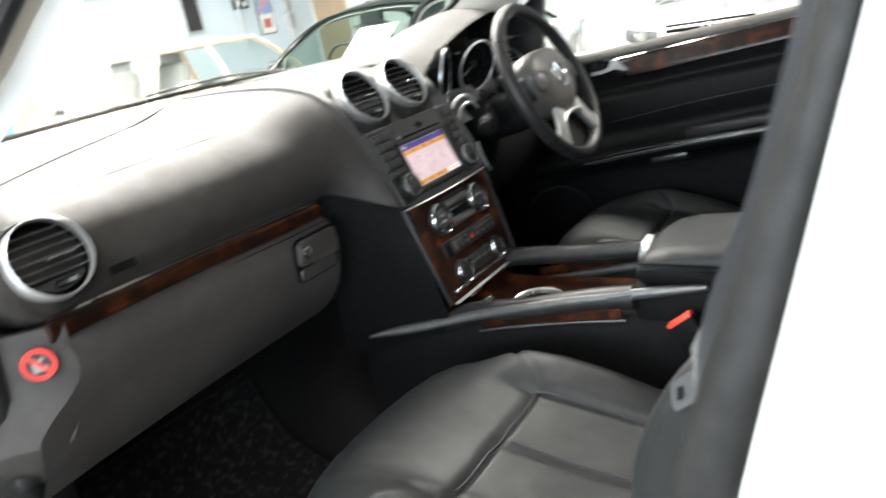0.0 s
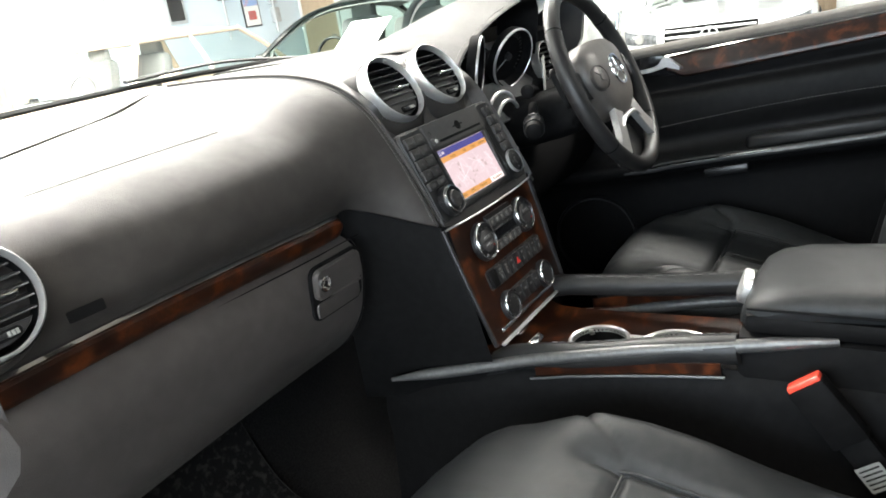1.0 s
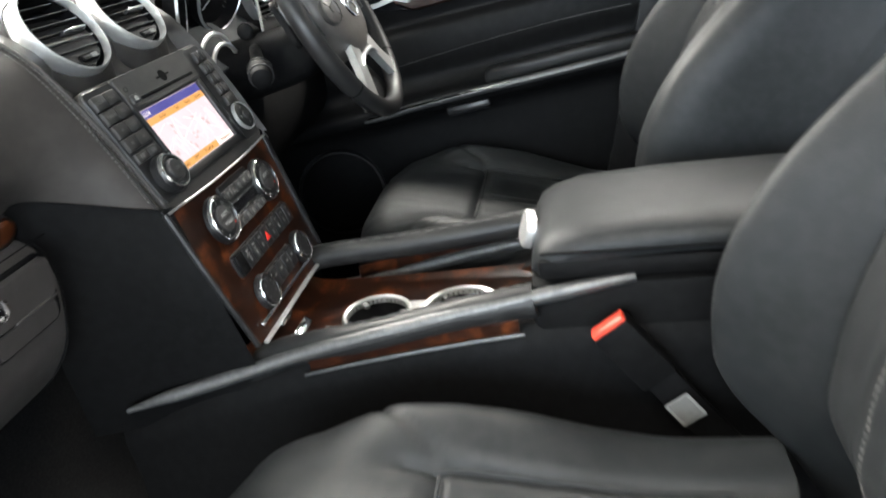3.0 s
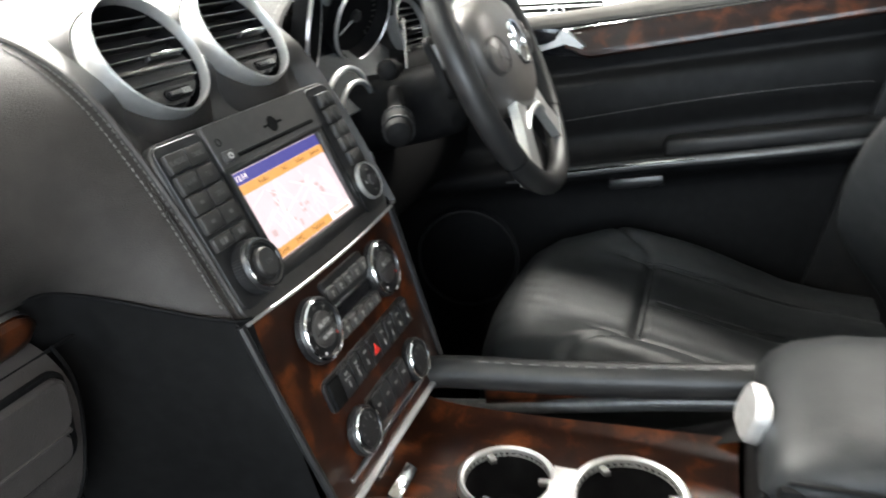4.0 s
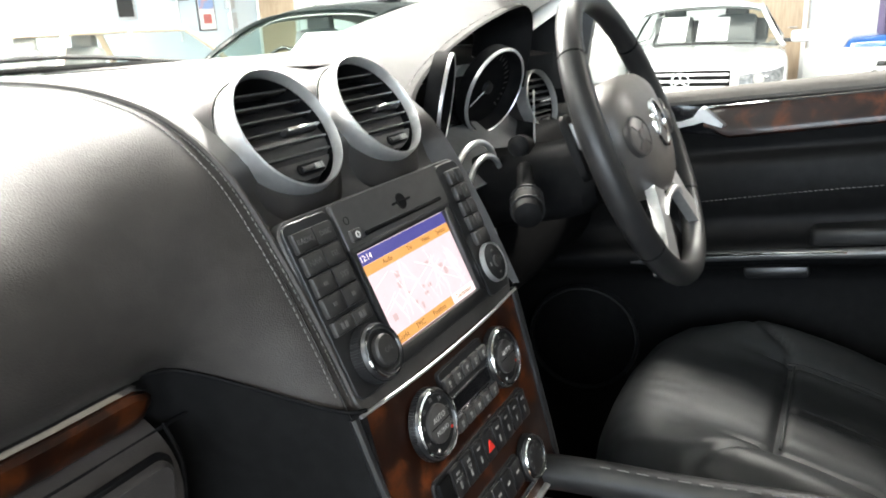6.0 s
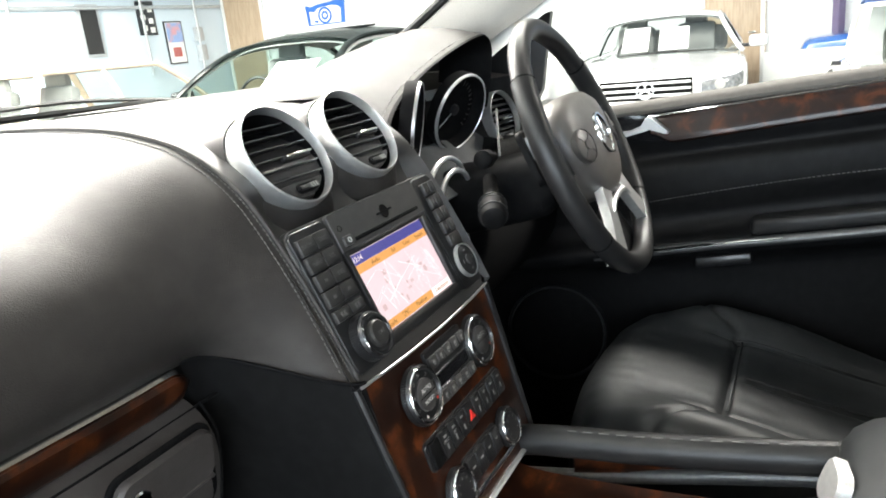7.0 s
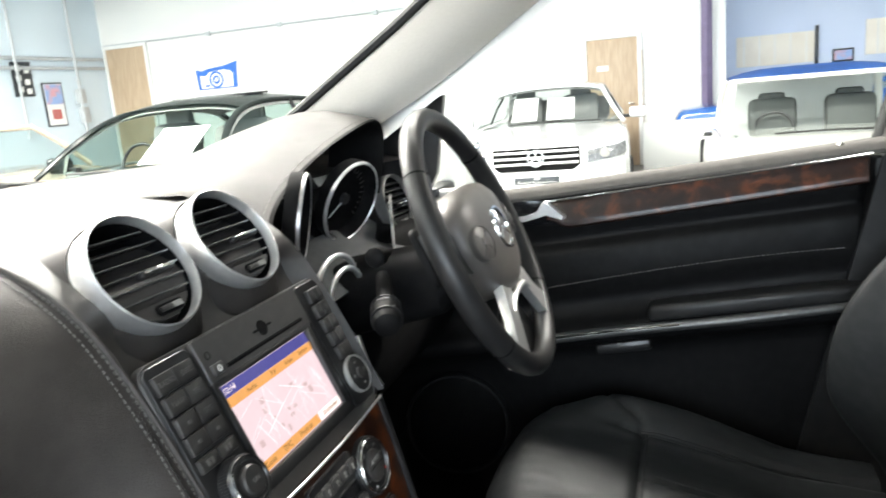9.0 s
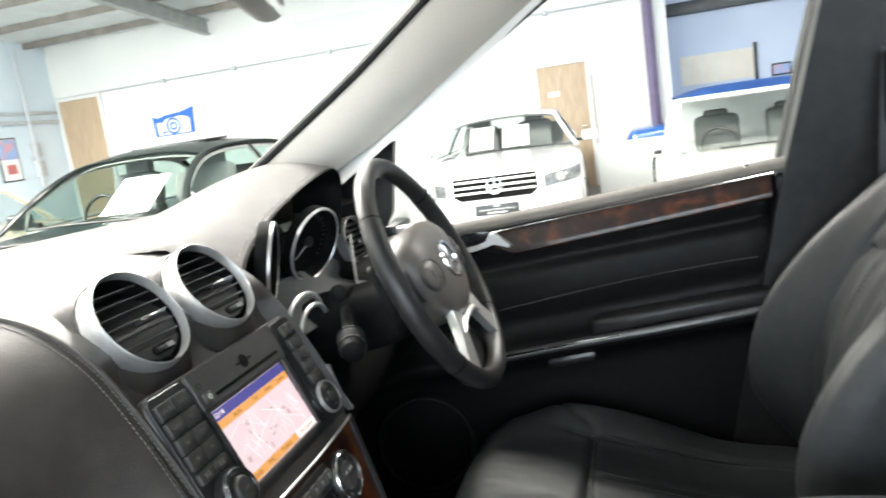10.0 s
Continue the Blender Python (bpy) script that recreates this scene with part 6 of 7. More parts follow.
SIGNBLUE = material("blue_sign", (0.03, 0.16, 0.6), 0.45, second=(0.025, 0.13, 0.5), scale=8)
PAPER = material("white_paper", (0.85, 0.85, 0.83), 0.8, second=(0.8, 0.8, 0.78), scale=20)
POSTER = material("poster_print", (0.3, 0.42, 0.7), 0.5, second=(0.65, 0.35, 0.4), scale=5, mix=(0.45, 0.6))
TUBE_GLOW = material("lamp_tube", (0.9, 0.9, 0.9), 0.4, emit=(1.0, 0.97, 0.92), emit_strength=6.0)
SKY_GLOW = material("daylight_pane", (0.8, 0.85, 0.9), 0.4, emit=(0.86, 0.93, 1.0), emit_strength=0.7)
X0, X1, Y0, Y1, ZC = -6.6, 12.4, -9.0, 11.28, 6.1


def eaves(x):
    """Height of the pitched roof's underside over x."""
    return 4.0 + 0.1 * (X1 - x)


solid("floor", box(X0 - 0.2, X1 + 3.2, Y0 - 0.2, Y1 + 0.2, GROUND - 0.2, GROUND), CONCRETE, "pale grey painted hall floor", "floor")
solid("wall_east", box(X1, X1 + 0.2, -0.95, Y1, GROUND, ZC), WALL, "white painted hall wall", "wall")
solid("wall_east_far", box(X1 + 1.5, X1 + 1.7, Y0, -0.95, GROUND, ZC), LILACWALL, "pale blue painted hall wall", "wall")
solid("wall_return", box(X1 + 0.21, X1 + 1.49, -0.95, -0.75, GROUND, ZC), LILACWALL, "pale blue painted wall return", "wall")
solid("wall_north", box(X0, X1 + 0.2, Y1 + 0.002, Y1 + 0.2, GROUND, ZC), BLUEWALL, "pale blue painted hall wall", "wall")
solid("wall_south", box(X0, X1 + 1.7, Y0 - 0.2, Y0, GROUND, ZC), WALL, "white painted hall wall", "wall")
solid("wall_west_low", box(X0 - 0.2, X0, Y0, Y1, GROUND, 0.3), WALL, "white painted sill wall", "wall")
solid("wall_west_top", box(X0 - 0.2, X0, Y0, Y1, 3.7, ZC), WALL, "white painted wall over the windows", "wall")
for i in range(7):
    y = Y0 + 0.2 + i * (Y1 - Y0 - 0.4) / 6
    solid("window_post", box(X0 - 0.15, X0 - 0.02, y - 0.06, y + 0.06, 0.3, 3.7, 0.01), STEELGREY, "grey metal window post", "window post")
solid("daylight_backdrop", box(X0 - 0.5, X0 - 0.45, Y0, Y1, 0.2, 3.8), SKY_GLOW, "bright daylight outside the glazed front", "backdrop")
solid("ceiling", thick(sheet([[Vector((x, y, eaves(x) + 0.012 * (k % 2))) for x in (X0 - 0.2, 0.0, 6.0, X1 + 1.8)] for k, y in enumerate([Y0 - 0.2 + 0.3 * n for n in range(70)])]), 0.02), ROOFSHEET, "pale corrugated roof sheeting", "ceiling", sharp=5)
for y in (-6.4, -1.8, 2.8, 7.4):
    m = pose((X0 + X1) / 2, y, eaves((X0 + X1) / 2) - 0.26, 0, 5.71, 0)
    solid("roof_beam", merge(rbox(19.0, 0.14, 0.02, 0.003, m @ pose(0, 0, 0.13)), rbox(19.0, 0.016, 0.26, 0.002, m), rbox(19.0, 0.14, 0.02, 0.003, m @ pose(0, 0, -0.13))), STEELGREY, "grey steel roof beam", "roof beam")
for i in range(16):
    x = X1 - 0.5 - 1.15 * i
    solid("purlin", box(x - 0.03, x + 0.03, Y0, Y1, eaves(x) - 0.13, eaves(x) - 0.004, 0.005), PURLIN, "thin brown steel purlin", "purlin")
# Fixtures added over the lamp rows, whose places suit the cabin's light.
for lx in (-3.0, 1.6, 3.4):
    for k in range(6):
        f = thing("strip_light", (lx, -5.8 + 2.6 * k, 4.2), "white fluorescent strip light under the roof", "strip light", "strip lights")
        part("tray", box(lx - 0.09, lx + 0.09, -6.5 + 2.6 * k, -5.1 + 2.6 * k, 4.37, 4.43, 0.008), WALL, f)
        for e in (-6.3, -5.3):
            part("hanger", tube([(lx, e + 2.6 * k, 4.42), (lx, e + 2.6 * k, eaves(lx) + 0.01)], 0.008, 6), STEELGREY, f)
        part("tube_lamp", tube([(lx, -6.45 + 2.6 * k, 4.35), (lx, -5.15 + 2.6 * k, 4.35)], 0.016, 10), TUBE_GLOW, f, "lit tube")

# east wall: door, tall door, sign, conduit
def wall_door(y0, y1, top, label):
    d = thing("wall_door", (X1, (y0 + y1) / 2, GROUND), label, "door", kind="structure")
    part("leaf", box(X1 - 0.05, X1 - 0.004, y0, y1, GROUND, top, 0.004), DOORWOOD, d, "tan wooden leaf")
    for a, b in ((y0 - 0.07, y0 - 0.002), (y1 + 0.002, y1 + 0.07)):
        part("jamb", box(X1 - 0.07, X1 - 0.004, a, b, GROUND, top + 0.07, 0.004), WALL, d)
    part("head", box(X1 - 0.07, X1 - 0.004, y0, y1, top + 0.004, top + 0.07, 0.004), WALL, d)
    part("handle", box(X1 - 0.1, X1 - 0.052, y0 + 0.06, y0 + 0.17, 0.95, 0.97, 0.006), CHROME, d)
    return d


wd = wall_door(0.419, 1.241, 2.027, "tan wooden flush door, closed")
part("notice", box(X1 - 0.058, X1 - 0.052, 0.892, 1.084, 1.514, 1.604), PIPEGREY, wd, "small grey notice")
part("shade_panel", box(X1 - 0.06, X1 - 0.052, 0.335, 0.42, GROUND + 0.01, 1.8), DOORWOOD, wd)
wall_door(10.182, 11.15, 2.843, "tall tan wooden door, closed")
s = thing("wall_sign", (X1, 7.6, 2.0), "white and blue framed sign with a round emblem on the wall", "sign")
sm = Matrix(((0, 0, -1, X1 - 0.004), (-1, 0, 0, 9.033), (0, 1, 0, 1.852), (0, 0, 0, 1)))
part("board", slab([(0.03, 0.0), (0.0, 0.4), (0.13, 0.36), (0.3, 0.4), (0.66, 0.43), (0.97, 0.5), (0.95, 0.36), (0.92, 0.0)], 0.022, sm, 0.002), SIGNBLUE, s, "blue flared outline")
part("inner", slab([(0.1, 0.02), (0.09, 0.28), (0.22, 0.26), (0.32, 0.33), (0.66, 0.36), (0.8, 0.33), (0.86, 0.28), (0.84, 0.02)], 0.004, sm, z0=0.024), PAPER, s, "white inner field")
for r0, r1 in ((0.045, 0.085), (0.125, 0.165)):
    part("emblem", lathe([(r0, 0), (r0, 0.004), (r1, 0.004), (r1, 0)], 32, sm @ pose(0.47, 0.175, 0.03), close=True), SIGNBLUE, s, "blue ring")
part("bar", slab([(0.2, 0.05), (0.2, 0.09), (0.29, 0.09), (0.29, 0.05)], 0.004, sm, z0=0.03), SIGNBLUE, s)
p = thing("wall_panel", (X1, 5.5, 1.7), "cream board on the white wall", "board")
part("board", box(X1 - 0.03, X1 - 0.004, 5.903, 6.522, 1.177, 2.111, 0.004), CREAM, p)
c = thing("conduit", (X1, 5, 2.92), "thin conduit along the hall wall", "conduit")
part("pipe", tube([(X1 - 0.04, y, 2.922) for y in (-0.7, 3, 6, 11.2)], 0.016, 8), PIPEGREY, c)
for y in (1.0, 3.0, 5.0, 7.0, 8.6):
    part("clip", box(X1 - 0.07, X1 - 0.004, y - 0.04, y + 0.04, 2.88, 2.96, 0.01), PIPEGREY, c)
solid("post", tube([(X1 - 0.18, -0.66, GROUND), (X1 - 0.18, -0.66, eaves(X1) + 0.02)], 0.085, 4), MAUVE, "dark mauve painted steel post", "post")
# far bay: cream boards and dark beam
fx = X1 + 1.5
for y0, y1, z0, z1 in ((-2.44, -1.19, 1.38, 1.9), (-5.0, -3.22, 1.42, 2.0)):
    p = thing("far_board", (fx, (y0 + y1) / 2, z0), "cream shuttered board on the blue wall", "board", "cream boards")
    part("panel", box(fx - 0.03, fx - 0.004, y0, y1, z0, z1, 0.004), CREAM, p)
    for k in range(5):
        y = y0 + (y1 - y0) * (k + 0.5) / 5
        part("batten", box(fx - 0.036, fx - 0.031, y - 0.01, y + 0.01, z0, z1), WALL, p)
solid("far_beam", box(fx - 0.16, fx - 0.004, Y0, -0.96, 2.64, 2.86, 0.01), SIGNBLACK, "dark steel beam", "beam")
solid("shutter_post", box(fx - 0.06, fx - 0.004, -2.5, -2.445, 1.3, 1.98, 0.004), SIGNBLACK, "thin dark post beside the cream boards", "post")
fp = thing("far_poster", (fx, -2.89, 1.34), "small blue framed picture on the pale blue wall", "picture")
part("frame", box(fx - 0.03, fx - 0.004, -3.05, -2.72, 1.34, 1.56, 0.006), SIGNBLACK, fp)
part("sheet", box(fx - 0.036, fx - 0.031, -3.02, -2.75, 1.37, 1.53), POSTER, fp)
# north wall: pipes, board, poster, window
n = thing("wall_pipes", (5, Y1, 2.5), "pair of grey pipes along the blue wall", "pipes")
for z in (2.48, 2.66):
    part("pipe", tube([(x, Y1 - 0.06, z) for x in (X0 + 0.1, 0, 6, X1 - 0.1)], 0.035, 10), PIPEGREY, n)
for x in (7.4, 10.1, 11.5):
    part("riser", tube([(x, Y1 - 0.1, 1.2), (x, Y1 - 0.1, eaves(x) - 0.2)], 0.025, 8), PIPEGREY, n)
b = thing("key_board", (9.0, Y1, 2.2), "black board with pale squares on the blue wall", "board")
part("board", box(10.046, 10.474, Y1 - 0.03, Y1 - 0.004, 1.965, 2.595, 0.004), SIGNBLACK, b)
for i, (x, z) in enumerate(((10.17, 2.48), (10.36, 2.44), (10.17, 2.3), (10.35, 2.23), (10.18, 2.1), (10.36, 2.06))):
    part("square", box(x - 0.055, x + 0.055, Y1 - 0.036, Y1 - 0.031, z - 0.05, z + 0.05), PAPER, b)
b = thing("wall_poster", (9.6, Y1, 1.8), "framed white poster with blue and red print", "poster")
part("frame", box(10.654, 11.127, Y1 - 0.03, Y1 - 0.004, 1.379, 2.212, 0.006), SIGNBLACK, b, "thin dark frame")
part("sheet", box(10.68, 11.1, Y1 - 0.036, Y1 - 0.031, 1.405, 2.186), PAPER, b, "white printed sheet")
part("printed_top", box(10.69, 11.09, Y1 - 0.041, Y1 - 0.037, 1.8, 2.176), POSTER, b, "blue printed picture")
part("printed_patch", box(10.78, 11.0, Y1 - 0.041, Y1 - 0.037, 1.52, 1.7), material("red_print", (0.55, 0.12, 0.1), 0.6, second=(0.45, 0.2, 0.2), scale=12), b, "red printed patch")
b = thing("switch_box", (10.3, Y1, 1.7), "grey electric switch boxes on the blue wall", "switch box")
part("case", box(11.442, 11.645, Y1 - 0.1, Y1 - 0.004, 1.796, 2.077, 0.01), PIPEGREY, b)
part("case", box(11.464, 11.667, Y1 - 0.1, Y1 - 0.004, 1.402, 1.717, 0.01), PIPEGREY, b)
wn = thing("window_1", (7.9, Y1, 2.0), "small grey wall window", "window", kind="structure")
part("window_frame", box(8.717, 9.167, Y1 - 0.04, Y1 - 0.004, 1.627, 2.55, 0.006), PIPEGREY, wn)
part("pane", box(8.773, 9.111, Y1 - 0.048, Y1 - 0.041, 1.683, 2.494), GLOSSY, wn)
fb = thing("blue_roller_door", (3.5, Y1, 1.2), "blue roller door in the pale wall", "roller door", kind="structure")
part("curtain", box(2.546, 4.911, Y1 - 0.08, Y1 - 0.004, GROUND, 2.415), material("roller_blue", (0.16, 0.26, 0.42), 0.5, second=(0.13, 0.22, 0.36), scale=4), fb)
part("post", box(4.967, 5.361, Y1 - 0.1, Y1 - 0.004, GROUND, 2.753), DOORWOOD, fb)


# ---------------------------------------------------------------- parked cars
def paint(name, c, second):
    return material(name, c, 0.22, second=second, scale=5, coat=0.9, rough_var=0.03)


DARKPAINT = material("dark_green_paint", (0.004, 0.006, 0.006), 0.22, spec=0.3, second=(0.006, 0.009, 0.009), scale=5, rough_var=0.03)
SILVERPAINT = paint("silver_white_paint", (0.7, 0.71, 0.72), (0.66, 0.67, 0.68))
BROWNPAINT = paint("tan_paint", (0.5, 0.42, 0.33), (0.45, 0.38, 0.3))
IVORYPAINT = paint("ivory_paint", (0.74, 0.74, 0.7), (0.7, 0.7, 0.66))
BLUEPAINT = paint("blue_paint", (0.02, 0.16, 0.6), (0.02, 0.14, 0.52))
NAVYCLOTH = material("navy_roof_cloth", (0.01, 0.05, 0.2), 0.5, second=(0.02, 0.11, 0.42), scale=1.2, bump=0.2, bump_scale=300)
CARGLASS = glass("tinted_glass", (0.86, 0.9, 0.89))
LAMPGLASS = material("headlamp_lens", (0.1, 0.105, 0.11), 0.15, 0.3, second=(0.2, 0.205, 0.215), scale=30, coat=1.0)
TYRE = material("tyre_rubber", (0.02, 0.02, 0.02), 0.8, second=(0.03, 0.03, 0.03), scale=30, bump=0.2, bump_scale=200)
DARKGLASS = glass("green_tinted_glass", (0.66, 0.75, 0.72))
# Opaque stand-in for the bright view through the ivory car; hides the blue car.
WHITEPANE = material("opaque_white_pane", (0.75, 0.76, 0.76), 0.4, second=(0.68, 0.69, 0.69), scale=8, bump=0.1, bump_scale=20)
DARKCABIN = material("dark_cabin_cloth", (0.07, 0.075, 0.072), 0.8, second=(0.055, 0.06, 0.057), scale=40, bump=0.2, bump_scale=200)
CABIN = material("car_cabin_cloth", (0.2, 0.205, 0.2), 0.8, second=(0.16, 0.165, 0.16), scale=40, bump=0.2, bump_scale=200)


def build_car(m, body, label, length=4.6, width=1.78, height=1.45, belt=0.92, bonnet=0.85, ws_base=1.35, ws_top=2.05, rw_top=3.3, rw_base=3.95, roof_mat=None, grille=True, papers=(), classic=False, roof_narrow=0.8, cab=0.95, wide_grille=False, pane_mat=None, cloth=None, sleek=False, plate_words="", tail=False, rear_mat=None):
    """A parked car with its nose at the origin, x back along the car, y across, z up from the ground."""
    pane_mat, cloth = pane_mat or CARGLASS, cloth or CABIN
    c = thing("parked_car", (0, 0, 0), label, "car", "parked cars")
    hw = width / 2
    deck = [(0.0, 0.42, 0.62), (0.04, 0.62, 0.8), (0.15, bonnet - 0.12, 0.92), (0.5, bonnet - 0.03, 0.98), (ws_base, belt + 0.02, 1.0), (ws_top, belt + 0.03, 1.0), (length * 0.62, belt + 0.04, 1.0), (rw_base, belt + 0.03, 0.98), (length - 0.15, belt - 0.06, 0.9), (length - 0.03, 0.7, 0.82), (length, 0.45, 0.66)]
    if wide_grille:
        deck[:4] = [(0.0, 0.6, 0.66), (0.04, 0.82, 0.82), (0.15, bonnet - 0.025, 0.92), (0.5, bonnet, 0.98)]
    rows = []
    n = 44
    for i in range(n + 1):
        x = length * i / n
        x = min(max(length * (0.5 - 0.5 * math.cos(math.pi * i / n)), 0), length)
        zt, wf = lerp_path(deck, x)
        w = hw * wf
        cr = 0.03
        rows.append([Vector((x, w * k, z)) for k, z in ((-0.85, 0.2), (-0.97, 0.28), (-1.0, 0.5), (-0.985, zt - 0.16), (-0.95, zt - 0.06), (-0.86, zt - 0.012), (-0.5, zt + cr * 0.7), (0, zt + cr), (0.5, zt + cr * 0.7), (0.86, zt - 0.012), (0.95, zt - 0.06), (0.985, zt - 0.16), (1.0, 0.5), (0.97, 0.28), (0.85, 0.2))])
    part("body", sheet(rows, caps=True), body, c)
    # greenhouse as panes between pillars under a roof
    zb = belt + 0.03
    bw, tw = hw * cab, hw * roof_narrow * 0.82
    high = height - zb
    if sleek:
        # one arc from the windscreen's foot over the roof to the tail, with the side panes under it
        arc = smooth_path([(ws_base - 0.08, 0, zb), ((ws_base + ws_top) / 2 - 0.08, 0, zb + 0.56 * high), (ws_top, 0, zb + 0.92 * high), ((ws_top + rw_top) / 2, 0, height), (rw_top, 0, zb + 0.9 * high), ((rw_top + rw_base) / 2 + 0.02, 0, zb + 0.52 * high), (rw_base, 0, zb + 0.02)], 8)
        def arc_row(q):
            t = max(0.0, (q.z - zb) / high)
            w = bw + (tw - bw) * t ** 0.85
            return [Vector((q.x + 0.1 * y * y * (1 if q.x < (ws_base + rw_base) / 2 else -1) * (1 - 0.7 * t), w * y, q.z - 0.05 * t * y ** 4 - 0.02 * t * y * y)) for y in [-1 + 0.125 * j for j in range(17)]]
        shell = [arc_row(q) for q in arc]
        roof = shell[15:34]
        part("roof", thick(sheet(roof), 0.02), roof_mat or body, c, "arched roof")
        part("windscreen", sheet([[v.lerp(r[8], 0.03) for v in r] for r in shell[:16]]), pane_mat, c, "raked windscreen").visible_shadow = False
        part("rear_window", sheet([[v.lerp(r[8], 0.03) for v in r] for r in shell[33:]]), pane_mat, c, "rear window").visible_shadow = False
        part("sunroof", rbox(0.36, 0.75, 0.02, 0.008, pose((ws_top + rw_top) / 2 - 0.1, 0, height - 0.004, 0, -2, 0)), GLOSSY, c, "dark sunroof panel tilted open") if pane_mat == DARKGLASS else None
        for sy, k in ((-1, 0), (1, 16)):
            edge = [r[k] for r in shell]
            foot = lambda v: Vector((v.x, sy * bw * 0.985, zb))  # noqa: E731
            part("side_window", sheet([[foot(v).lerp(v + Vector((0, -sy * 0.01, -0.02)), t) + Vector((0, sy * 0.02 * math.sin(math.pi * t), 0)) for t in (0, 0.25, 0.5, 0.75, 1)] for v in edge[4:-4]]), pane_mat, c, "side windows").visible_shadow = False
            part("roof_rail", tube(edge, 0.03, 8, flat=0.7), body, c, "painted roof rail")
            part("window_trim", tube([v + Vector((0, sy * 0.012, -0.036)) for v in edge[6:-5]] + [foot(edge[-7]) + Vector((0, sy * 0.012, 0.01)), foot(edge[7]) + Vector((0, sy * 0.012, 0.01))], 0.013, 6, closed=True), SILVER, c, "bright window trim")
            v = edge[len(edge) // 2]
            part("roof_pillar", tube([foot(v), foot(v).lerp(v, 0.5) + Vector((0, sy * 0.02, 0)), v], 0.035, 8, flat=0.4), GLOSSY, c, "black centre pillar")
    else:
        roof = []
        for i in range(13):
            k = i / 12
            x = ws_top - 0.05 + (rw_top - ws_top + 0.1) * k
            crown = (0.095 if roof_mat == NAVYCLOTH else 0.075) * math.sin(math.pi * min(max(0.06 + 0.88 * k, 0), 1)) 
            roof.append([Vector((x + 0.03 * (abs(y) ** 2) * (1 if k < 0.5 else -1), tw * 1.03 * y, height - 0.06 + crown * (1 - 0.75 * y ** 4))) for y in [-1 + 0.2 * j for j in range(11)]])
        part("roof", thick(sheet(roof), 0.02), roof_mat or body, c, "roof")
        g = [[Vector((ws_base + 0.03 + (ws_top - ws_base - 0.03) * t - 0.10 * (1 - y * y) * (1 - t), (bw * (1 - t) + tw * t) * y * 0.97, zb + (height - 0.055 - zb) * t)) for y in [-1 + 0.25 * j for j in range(9)]] for t in [j / 5 for j in range(6)]]
        part("windscreen", sheet(g), pane_mat, c, "windscreen").visible_shadow = False
        g = [[Vector((rw_base + (rw_top - rw_base) * t, (bw * 0.94 * (1 - t) + tw * t) * y * 0.97, zb + (height - 0.06 - zb) * t)) for y in [-1 + 0.25 * j for j in range(9)]] for t in [j / 4 for j in range(5)]]
        part("rear_window", sheet(g), rear_mat or pane_mat, c, "rear window").visible_shadow = False
        for sy in (-1, 1):
            g = []
            for j in range(6):
                t = j / 5
                xa = ws_base + 0.12 + (ws_top - ws_base - 0.06) * t
                xb = rw_base - 0.08 + (rw_top - rw_base + 0.03) * t
                y = sy * (bw * (1 - t) + tw * t + 0.02 * math.sin(math.pi * t))
                g.append([Vector((xa + (xb - xa) * k / 6, y, zb + (height - 0.075 - zb) * t)) for k in range(7)])
            part("side_window", sheet(g), pane_mat, c, "side windows").visible_shadow = False
            for (xa, xb, r) in ((ws_base + 0.02, ws_top - 0.02, 0.035), (ws_top + (rw_top - ws_top) * 0.45, ws_top + (rw_top - ws_top) * 0.47, 0.03), (rw_base, rw_top, 0.045)):
                part("roof_pillar", tube(smooth_path([(xa, sy * bw, zb - 0.01), (xa + (xb - xa) * 0.5, sy * ((bw + tw) / 2 + 0.01), zb + (height - 0.06 - zb) * 0.52), (xb, sy * tw, height - 0.07)], 4), r, 8, flat=0.6), body, c)
    for sy in (-1, 1):
        mir = part("door_mirror", rbox(0.12, 0.2, 0.13, 0.035, pose(ws_base + 0.42, sy * (hw + 0.1), zb + 0.07), 3), body, c, "door mirror")
        part("mirror_arm", rbox(0.06, 0.12, 0.04, 0.01, pose(ws_base + 0.43, sy * (hw - 0.02), zb + 0.03)), PLASTIC, mir)
        for x in (length * 0.18, length * 0.8):
            wm = Matrix.Translation((x, sy * (hw - 0.1), 0.32)) @ pose(0, 0, 0, -90 * sy, 0, 0)
            wh = part("wheel", lathe([(0.2, 0.0), (0.21, 0.105), (0.25, 0.115), (0.31, 0.1), (0.32, 0.05), (0.31, -0.06), (0.2, -0.06)], 30, wm), TYRE, c, "wheel")
            part("rim", lathe([(0.0, 0.08), (0.06, 0.09), (0.2, 0.075), (0.212, 0.11), (0.2, 0.04)], 30, wm), SILVER, wh)
        # headlamp, wrapped round the corner
        up = 0.16 if wide_grille else 0.0
        lamp = [[Vector((x - 0.012 + 0.04 * (z > 0.6), sy * hw * w, z + up + dz)) for z in (0.53, 0.6, 0.65)] for w, x, dz in ((0.54, -0.01, -0.02), (0.66, 0.005, 0.0), (0.78, 0.03, 0.012), (0.87, 0.08, 0.025), (0.935, 0.17, 0.045))]
        if classic:
            part("headlamp", lathe([(0.0, 0.05), (0.07, 0.04), (0.1, 0.0), (0.1, -0.1)], 26, Matrix.Translation((0.03, sy * hw * 0.7, 0.62)) @ pose(0, 0, 0, 0, -90, 0)), LAMPGLASS, c, "round headlamp")
        else:
            hl = part("headlamp", thick(sheet(lamp), 0.02), LAMPGLASS, c, "clear headlamp")
